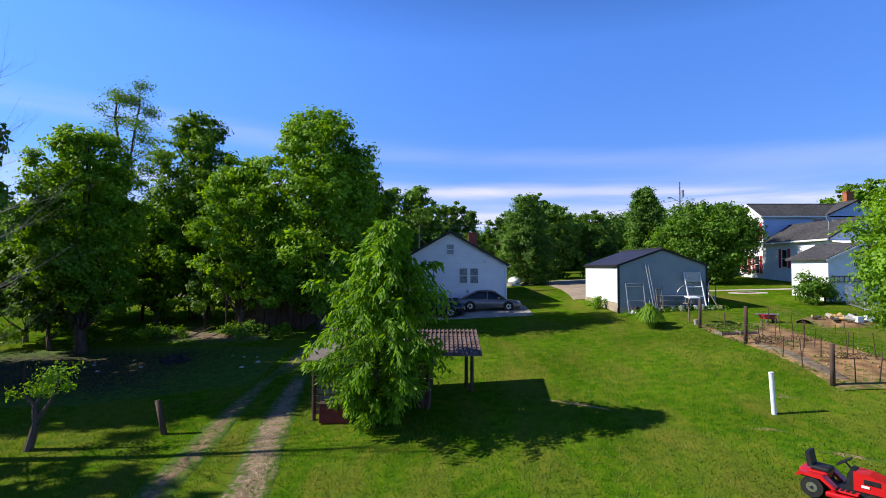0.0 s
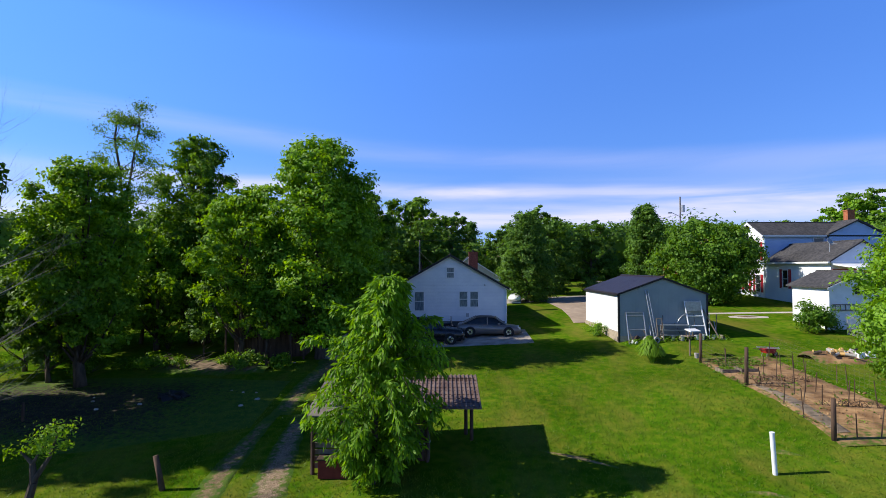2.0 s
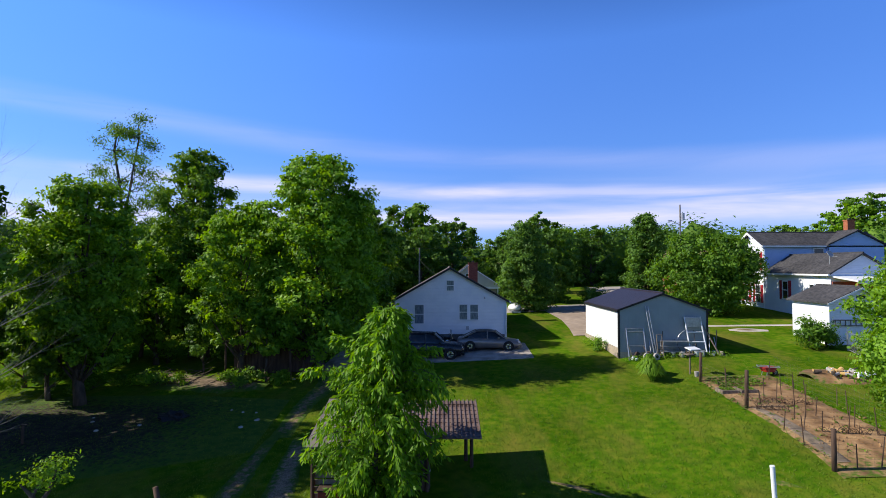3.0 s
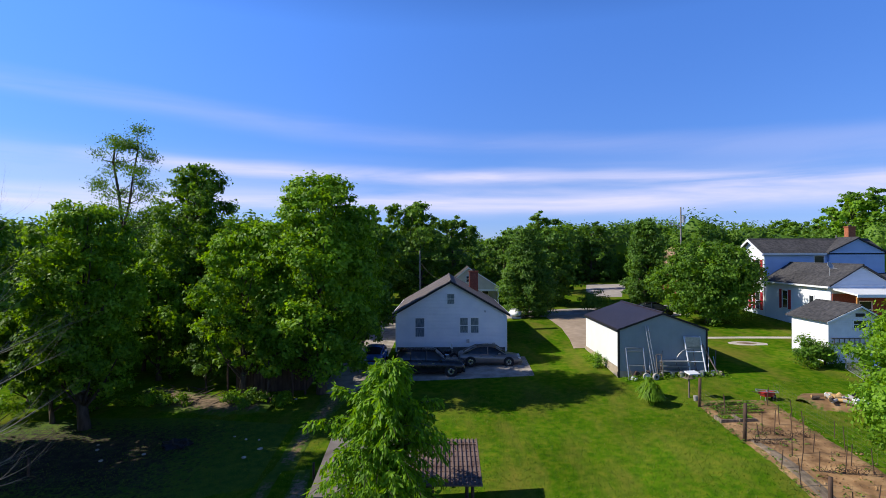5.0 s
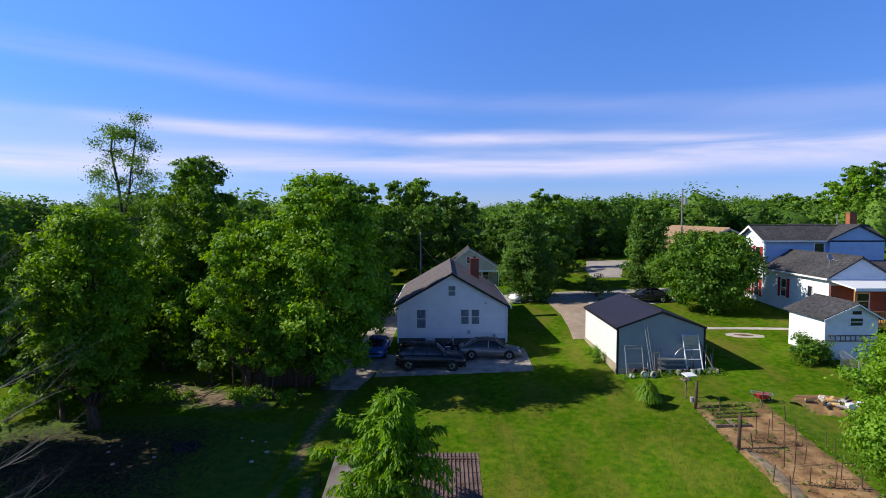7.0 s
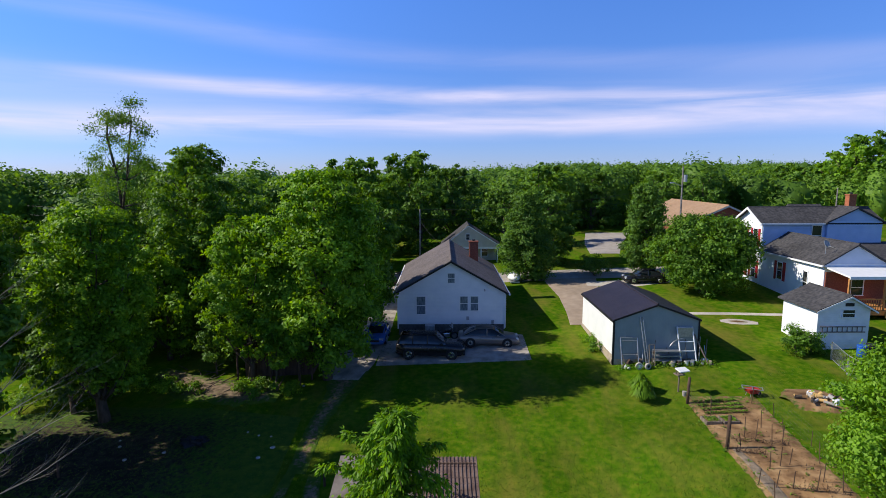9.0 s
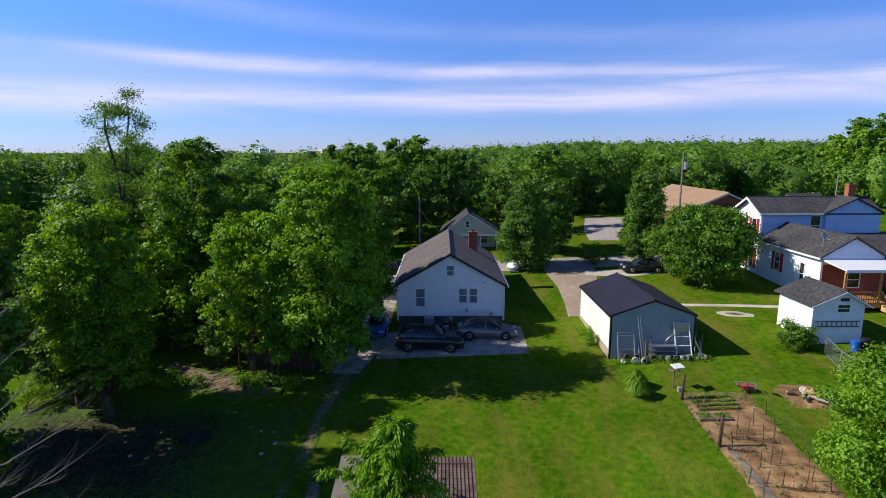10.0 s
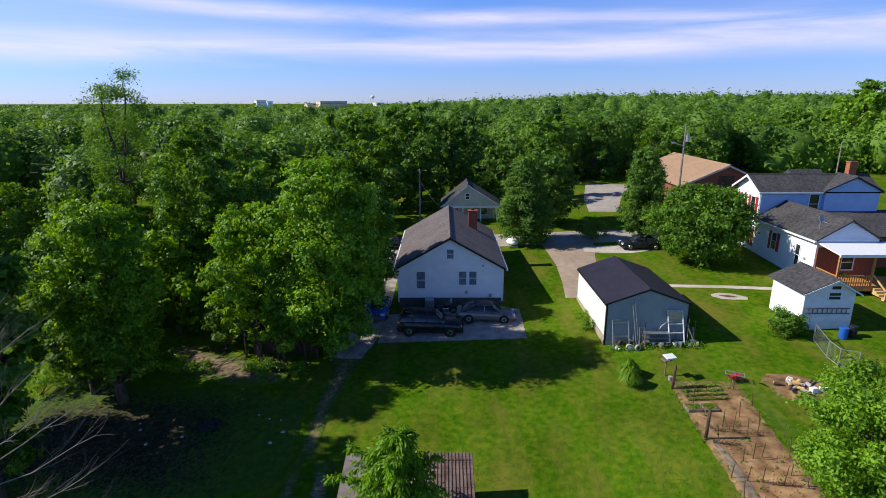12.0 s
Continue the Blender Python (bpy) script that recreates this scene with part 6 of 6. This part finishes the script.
for z in (0.3, 0.62, 0.95):
    part("shelf", boxed(-0.93, 0.93, -0.23, 0.28, z, z + 0.035), STEEL, rk)
hoop = thing("hoop", "thin pale curved pipe beside the rack", "pipe", 15.3, 35.6, gz)
bm = bmesh.new()
for i in range(10):
    a0, a1 = radians(90 + i * 9), radians(99 + i * 9)
    tube(bm, (1.0 + math.cos(a0), 0, 0.75 + math.sin(a0)), (1.0 + math.cos(a1), 0, 0.75 + math.sin(a1)), 0.02, 0.02, 5)
part("pipe", bm, STEEL, hoop)
for i, (x, y, r) in enumerate(((13.15, 34.95, 0.24), (13.7, 34.85, 0.22))):
    t = thing("small_wheel", "small pale wheel standing in the grass by the garage", "wheel", x, y, height(x, y) + r * 0.9, 20 * i)
    tyre = part("tyre", tubed((0, -0.07, 0), (0, 0.07, 0), r, r, 18), STONE, t)
    part("hub", tubed((0, -0.085, 0), (0, 0.085, 0), r * 0.45, r * 0.45, 12), WHITEPVC if i == 0 else RUBBER, tyre)
junkmats = (WHITEPVC, STEEL, WOOD, DARKWOOD, BLOCK, RUSTTIN, BLACKPLASTIC)
for i in range(26):
    x, y = rs.uniform(12.2, 18.3), rs.uniform(35.0, 35.7)
    s = rs.uniform(0.07, 0.18)
    t = thing("junk_piece", "discarded box or scrap lying against the garage wall", "junk", x, y, height(x, y) - 0.02, rs.uniform(0, 90), "junk by the garage")
    m = pose(0, 0, 0, 0, 0, 0) if i % 3 else pose(0, 0, s * 0.4, 35, 10, 0)
    part("body", boxed(-s * rs.uniform(0.8, 1.6), s, -s * 0.7, s * 0.7, 0, s * rs.uniform(0.8, 2.4), bevel=0.03, m=m), junkmats[i % 7], t)

for i in range(11):
    x = rs.uniform(12.2, 18.0)
    leaning("scrap_stick", "thin stick of scrap leaning against the garage", "stick", x, 35.3, (0.0,), (DARKWOOD, STEEL, RUSTTIN, WOOD)[i % 4], 0.1, rs.uniform(0.6, 1.7), 0.55, (), rs.uniform(0.015, 0.03), rs.uniform(-0.4, 0.4))
for i in range(5):
    x, y = rs.uniform(13.4, 17.6), rs.uniform(34.9, 35.3)
    t = thing("scrap_bucket", "dented pale bucket among the scrap by the garage", "bucket", x, y, height(x, y), 0, "buckets by the garage")
    part("body", tubed((0, 0, 0), (rs.uniform(-0.05, 0.05), 0, 0.3), 0.11, 0.15, 14), (WHITEPVC, STEEL, DARKWOOD)[i % 3], t)
    part("rim", tubed((0, 0, 0.29), (0, 0, 0.315), 0.16, 0.16, 14), STEEL, t)
rng = np.random.default_rng(71)
n = 900
x, yy = rng.uniform(11.8, 18.4, n), 35.15 + rng.normal(size=n) * 0.25
c = np.stack([x, yy, heights(x, yy) + rng.uniform(0.02, 0.28, n)], 1)
tagged(quads_mesh("weeds", leaf_quads(rng, c, np.tile([0, 0, 1.0], (n, 1)), 0.14, -0.4), LEAF_A), "green weeds growing along the garage wall", "weeds", kind="stuff")

# yard fence, gate and bins at the white shed
fence2 = thing("yard_fence", "chain-link yard fence with grey steel posts", "fence", 0, 0, 0)
fl = [(26.3, 35.3), (25.7, 33.0), (25.7, 31.9), (26.6, 31.4)]
for x, y in fl:
    part("post", tubed((x, y, height(x, y) - 0.05), (x, y, height(x, y) + 1.3), 0.045), STEEL, fence2)
for (x0, y0), (x1, y1) in zip(fl, fl[1:]):
    for z in (0.1, 1.25):
        part("rail", tubed((x0, y0, height(x0, y0) + z), (x1, y1, height(x1, y1) + z), 0.025), STEEL, fence2)
    bm = bmesh.new()
    m = int(math.hypot(x1 - x0, y1 - y0) / 0.12)
    for k in range(m):
        for s in (-3, 3):
            f0, f1 = (k + 0.5) / m, min(1, max(0, (k + 0.5 + s) / m))
            xa, ya, xb, yb = x0 + (x1 - x0) * f0, y0 + (y1 - y0) * f0, x0 + (x1 - x0) * f1, y0 + (y1 - y0) * f1
            tube(bm, (xa, ya, height(xa, ya) + 0.1), (xb, yb, height(xb, yb) + 1.22), 0.004, 0.004, 3)
    part("mesh", bm, STEEL, fence2)
rack2 = thing("ladder", "weathered ladder hung along the white shed wall", "ladder", 26.45, 36.84, 3.85)
for z in (0, 0.38):
    part("rail", boxed(0, 3.2, -0.06, 0.0, z, z + 0.06), WOOD, rack2)
for i in range(9):
    part("rung", boxed(0.15 + i * 0.35, 0.2 + i * 0.35, -0.05, -0.01, 0.06, 0.38), WOOD, rack2)
for x, y in ((28.5, 35.5), (29.3, 35.7)):
    t = thing("blue_barrel", "blue plastic barrel standing by the shed" if x < 29 else "black plastic barrel standing by the shed", "barrel", x, y, height(x, y), 0, "blue barrels")
    part("body", tubed((0, 0, 0), (0, 0, 0.75), 0.27, 0.29, 18), BLUEPLASTIC if x < 29 else BLACKPLASTIC, t)
    part("lid", tubed((0, 0, 0.75), (0, 0, 0.81), 0.31, 0.29, 18), BLUEPLASTIC if x < 29 else BLACKPLASTIC, t)

# utility poles and wires
def utility_pole(x, y, top, arm=True, lamp=False, label="grey wooden utility pole"):
    t = thing("utility_pole", label, "utility pole", x, y, height(x, y) - 0.1)
    H = top - height(x, y)
    part("pole", tubed((0, 0, 0), (0, 0, H), 0.13, 0.09, 10), DEADWOOD, t)
    if arm:
        part("crossarm", boxed(-0.7, 0.7, -0.05, 0.05, H - 0.45, H - 0.33), DEADWOOD, t)
        for x2 in (-0.6, 0.6):
            part("insulator", tubed((x2, 0, H - 0.33), (x2, 0, H - 0.18), 0.05, 0.04), STEEL, t)
    if lamp:
        part("lamp_arm", tubed((0, 0, H - 2.6), (-1.2, -0.3, H - 2.1), 0.04), STEEL, t)
        part("lamp_head", boxed(-1.7, -1.2, -0.42, -0.2, H - 2.2, H - 2.02, bevel=0.05), STEEL, t)
        part("transformer", tubed((0.3, -0.15, H - 2.0), (0.3, -0.15, H - 1.1), 0.22, 0.22, 14), STEEL, t)


utility_pole(-3.1, 71.0, 10.45, False)
utility_pole(30.6, 69.6, 16.0, False, True, "wooden utility pole with a street lamp and transformer")
utility_pole(61.8, 85, 12.8, False)
for i, (a, b) in enumerate((((-3.1, 71, 10.3), (30.6, 69.6, 13.6)), ((-3.1, 71, 9.0), (30.6, 69.6, 12.6)), ((-3.1, 71, 10.3), (-60, 78, 10.5)), ((-3.1, 71, 9.0), (-60, 78, 9.2)), ((-3.1, 71, 8.9), (1.4, 58.6, 6.9)))):
    t = thing("overhead_wire", "thin dark overhead wire between poles", "wire", 0, 0, 0)
    bm = bmesh.new()
    P = [Vector(a).lerp(Vector(b), k / 12) - Vector((0, 0, 0.9 * 4 * (k / 12) * (1 - k / 12))) for k in range(13)]
    for p, q in zip(P, P[1:]):
        tube(bm, p, q, 0.016, 0.016, 4)
    part("wire", bm, BLACKPLASTIC, t)

# sapling with a bent trunk
sap = thing("apple_tree", "small leaning apple tree with a thin leafy crown", "tree", -13.6, 17.9, height(-13.6, 17.9) - 0.05)
bm = bmesh.new()
for a, b, r0, r1 in (((0, 0, 0), (0.25, 0, 0.9), 0.15, 0.12), ((0.25, 0, 0.9), (0.2, 0, 1.5), 0.12, 0.09), ((0.25, 0, 0.95), (0.75, 0, 1.7), 0.1, 0.06), ((0.75, 0, 1.7), (1.0, 0, 2.5), 0.06, 0.03), ((0.2, 0, 1.5), (-0.2, 0, 1.9), 0.07, 0.03), ((0.2, 0, 1.5), (0.4, 0.2, 2.0), 0.06, 0.02)):
    tube(bm, a, b, r0, r1, 8)
part("trunk", bm, BARK, sap)
rng = np.random.default_rng(12)
c, nm = crown_points(rng, [(0.95, 0, 2.35, 0.5, 0.5, 0.55), (0.75, 0, 1.75, 0.3, 0.3, 0.3), (-0.15, 0, 1.9, 0.4, 0.4, 0.25), (0.3, 0.1, 1.95, 0.35, 0.3, 0.2)], 800, 0.2)
quads_mesh("crown", leaf_quads(rng, c, nm, 0.13), LEAF_A, sap)

# dead tree with bare drooping branches
dead = thing("dead_tree", "dead grey tree with long bare branches", "tree", -17.5, 17.4, height(-17.5, 17.4) - 0.05)
bm = bmesh.new()
rdead = random.Random(21)


def bough(p, d, length, r, depth):
    n = 5
    for i in range(n):
        q = p + d * (length / n)
        r2 = r * (0.8 if i < n - 1 else 0.6)
        tube(bm, p, q, r, r2, 5 if depth < 2 else 3)
        if depth < 3 and i >= 1:
            for s in range(2):
                k = Vector((rdead.uniform(-1, 1), rdead.uniform(-1, 1), rdead.uniform(-0.35, 0.75)))
                bough(q, (d + k * 0.65).normalized(), length * rdead.uniform(0.3, 0.5), r2 * 0.55, depth + 1)
        p, r = q, r2
        d = (d + Vector((rdead.uniform(-0.16, 0.16), rdead.uniform(-0.16, 0.16), rdead.uniform(-0.06, 0.16)))).normalized()


tube(bm, (0, 0, 0), (0.1, 0, 6.0), 0.24, 0.15, 9)
tube(bm, (0.1, 0, 6.0), (0.0, 0.3, 12.0), 0.15, 0.05, 7)
for z, dx, dy, dz, L in ((3.0, 0.9, 0.4, 0.15, 3.2), (3.8, 1, -0.3, 0.3, 3.6), (4.6, 1, 0.3, 0.3, 4.2), (5.4, 0.9, -0.4, 0.4, 4.0), (6.0, 1, 0.1, 0.35, 4.6), (6.8, 0.9, 0.5, 0.5, 4.0), (7.4, 0.9, -0.2, 0.55, 4.0), (8.2, 0.7, 0.2, 0.8, 3.6), (9.0, 0.5, -0.2, 1.0, 3.4), (9.8, 0.45, 0.2, 1.0, 3.2), (10.6, 0.9, 0.1, 0.6, 3.4), (11.4, 0.8, -0.2, 0.8, 3.2), (11.8, 0.3, 0.1, 1.0, 2.6), (5.2, -1, 0.3, 0.5, 4.0), (7.4, -0.8, -0.4, 0.6, 3.6), (4.2, -0.7, -0.8, 0.4, 4.0), (3.4, 0.3, -1.0, 0.3, 4.2)):
    bough(Vector((0.05, 0, z)), Vector((dx, dy, dz)).normalized(), L, 0.036, 1)
part("branch_crown", bm, material("bare twigs", [(0.14, 0.12, 0.1), (0.26, 0.235, 0.2)], 5, 5, 0.9), dead)

# clutter in the shaded yard
for i in range(16):
    x, y = rs.uniform(-19, -9.5), rs.choice((rs.uniform(27, 30), rs.uniform(34.6, 37.5)))
    t = thing("loose_stone", "pale loose stone lying in the yard", "stone", x, y, height(x, y) + 0.02, rs.uniform(0, 360), "loose stones")
    bm = bmesh.new()
    bmesh.ops.create_icosphere(bm, subdivisions=2, radius=rs.uniform(0.06, 0.15))
    for v in bm.verts:
        v.co *= 1 + 0.35 * noise.noise(v.co * 4 + Vector((i * 3.1, 0, 0)))
        v.co.z *= 0.6
    part("rock", bm, STONE, t)
for i in range(22):
    x, y = rs.uniform(-19.5, -11), 0
    y = 36.6 - (x + 16) * 0.35 + rs.uniform(-1.2, 1.0)
    t = thing("brush_stick", "cut branch lying in the brush patch", "branch", x, y, height(x, y) + 0.2, rs.uniform(0, 180), "cut branches")
    part("stick", tubed((-rs.uniform(0.3, 0.9), 0, -0.12), (rs.uniform(0.3, 0.9), 0, rs.uniform(0.0, 0.35)), 0.04, 0.02, 6), BARK, t)
tarp = thing("dark_heap", "low dark heap under a tarpaulin in the shade", "heap", -14.2, 28.8, height(-14.2, 28.8))
bm = bmesh.new()
bmesh.ops.create_icosphere(bm, subdivisions=3, radius=1)
for v in bm.verts:
    v.co = Vector((v.co.x * 0.75, v.co.y * 0.45, max(-0.1, v.co.z * 0.4))) * (1 + 0.6 * noise.noise(v.co * 1.9) + 0.25 * noise.noise(v.co * 5.0))
part("cover", bm, BLACKPLASTIC, tarp)

# distance: town buildings and water tower on the skyline
for x, y, w, d, h, mat, lab in ((-470, 1450, 26, 16, 18, FARWHITE, "far white silo block on the skyline"), (-448, 1450, 14, 14, 15, FARWHITE, "far white silo block on the skyline"), (-230, 1180, 62, 20, 15, FARWALL, "far tan flat-roofed building on the skyline"), (-275, 1180, 24, 16, 11, FARWALL, "far tan low building on the skyline"), (-112, 1000, 16, 12, 12, FARWHITE, "far white building above the trees")):
    t = thing("far_building", lab, "building", x, y, 4.5, 38)
    part("wall", boxed(-w / 2, w / 2, 0, d, 0, h), mat, t)
    part("roof", boxed(-w / 2 - 0.5, w / 2 + 0.5, -0.5, d + 0.5, h, h + 0.8), FARWALL, t)
    for k in range(int(w / 5)):
        part("window", boxed(-w / 2 + 1.6 + k * 5, -w / 2 + 4 + k * 5, -0.25, -0.02, h * 0.7, h * 0.8), GLASS, t)
tower = thing("water_tower", "far white water tower on the skyline", "water tower", -188, 1500, 2.0)
part("stem", tubed((0, 0, 0), (0, 0, 27), 1.2, 1.0, 10), FARWHITE, tower)
bm = bmesh.new()
bmesh.ops.create_uvsphere(bm, u_segments=16, v_segments=10, radius=5.2)
bmesh.ops.transform(bm, matrix=pose(0, 0, 29) @ Matrix.Diagonal((1, 1, 0.8, 1)), verts=bm.verts)
part("tank", bm, FARWHITE, tower)

# silver car and camper seen between the trees
car("silver_car", 31.2, 62.0, 178, CARSILVER, "silver car on the road behind the garage", 4.6)
boat = thing("covered_boat", "small boat under a white cover near the road", "boat", 8.0, 60.6, height(8.0, 60.6))
bm = bmesh.new()
bmesh.ops.create_icosphere(bm, subdivisions=3, radius=1)
for v in bm.verts:
    v.co = Vector((v.co.x * 0.75, v.co.y * 1.5, 0.5 + v.co.z * (0.55 if v.co.z > 0 else 0.35)))
part("cover", bm, WHITEPVC, boat, smooth=True)
part("trailer", boxed(-0.5, 0.5, -1.4, 1.4, 0.05, 0.2), STEEL, boat)

# grass tufts on the near lawn
rng = np.random.default_rng(99)
n = 90000
y = 10.5 + 24 * rng.uniform(size=n) ** 1.25
x = rng.uniform(-0.86, 0.86, n) * (y + 1.0)
keep = np.ones(n, bool)
keep &= ~((np.abs(x + 7.85) < 0.42) | (np.abs(x + 5.85) < 0.48)) | (rng.uniform(size=n) < 0.1)
keep &= ~((x > 13.7) & (x < 18.4) & (y > 18.7) & (y < 31.0))
keep &= ~((x > -4.6) & (x < 1.0) & (y > 19.4) & (y < 22.6))
x, y = x[keep], y[keep]
n = len(x)
base = np.stack([x, y, heights(x, y) - 0.005], 1)
a = rng.uniform(0, 6.283, n)
s = np.stack([np.cos(a), np.sin(a), np.zeros(n)], 1) * rng.uniform(0.008, 0.02, n)[:, None]
tip = np.stack([rng.normal(size=n) * 0.05, rng.normal(size=n) * 0.05, rng.uniform(0.04, 0.1, n)], 1)
tagged(quads_mesh("grass", np.stack([base - s, base + s, base + tip], 1), BLADE, None, 3), "short green lawn grass blades", "grass", kind="stuff")
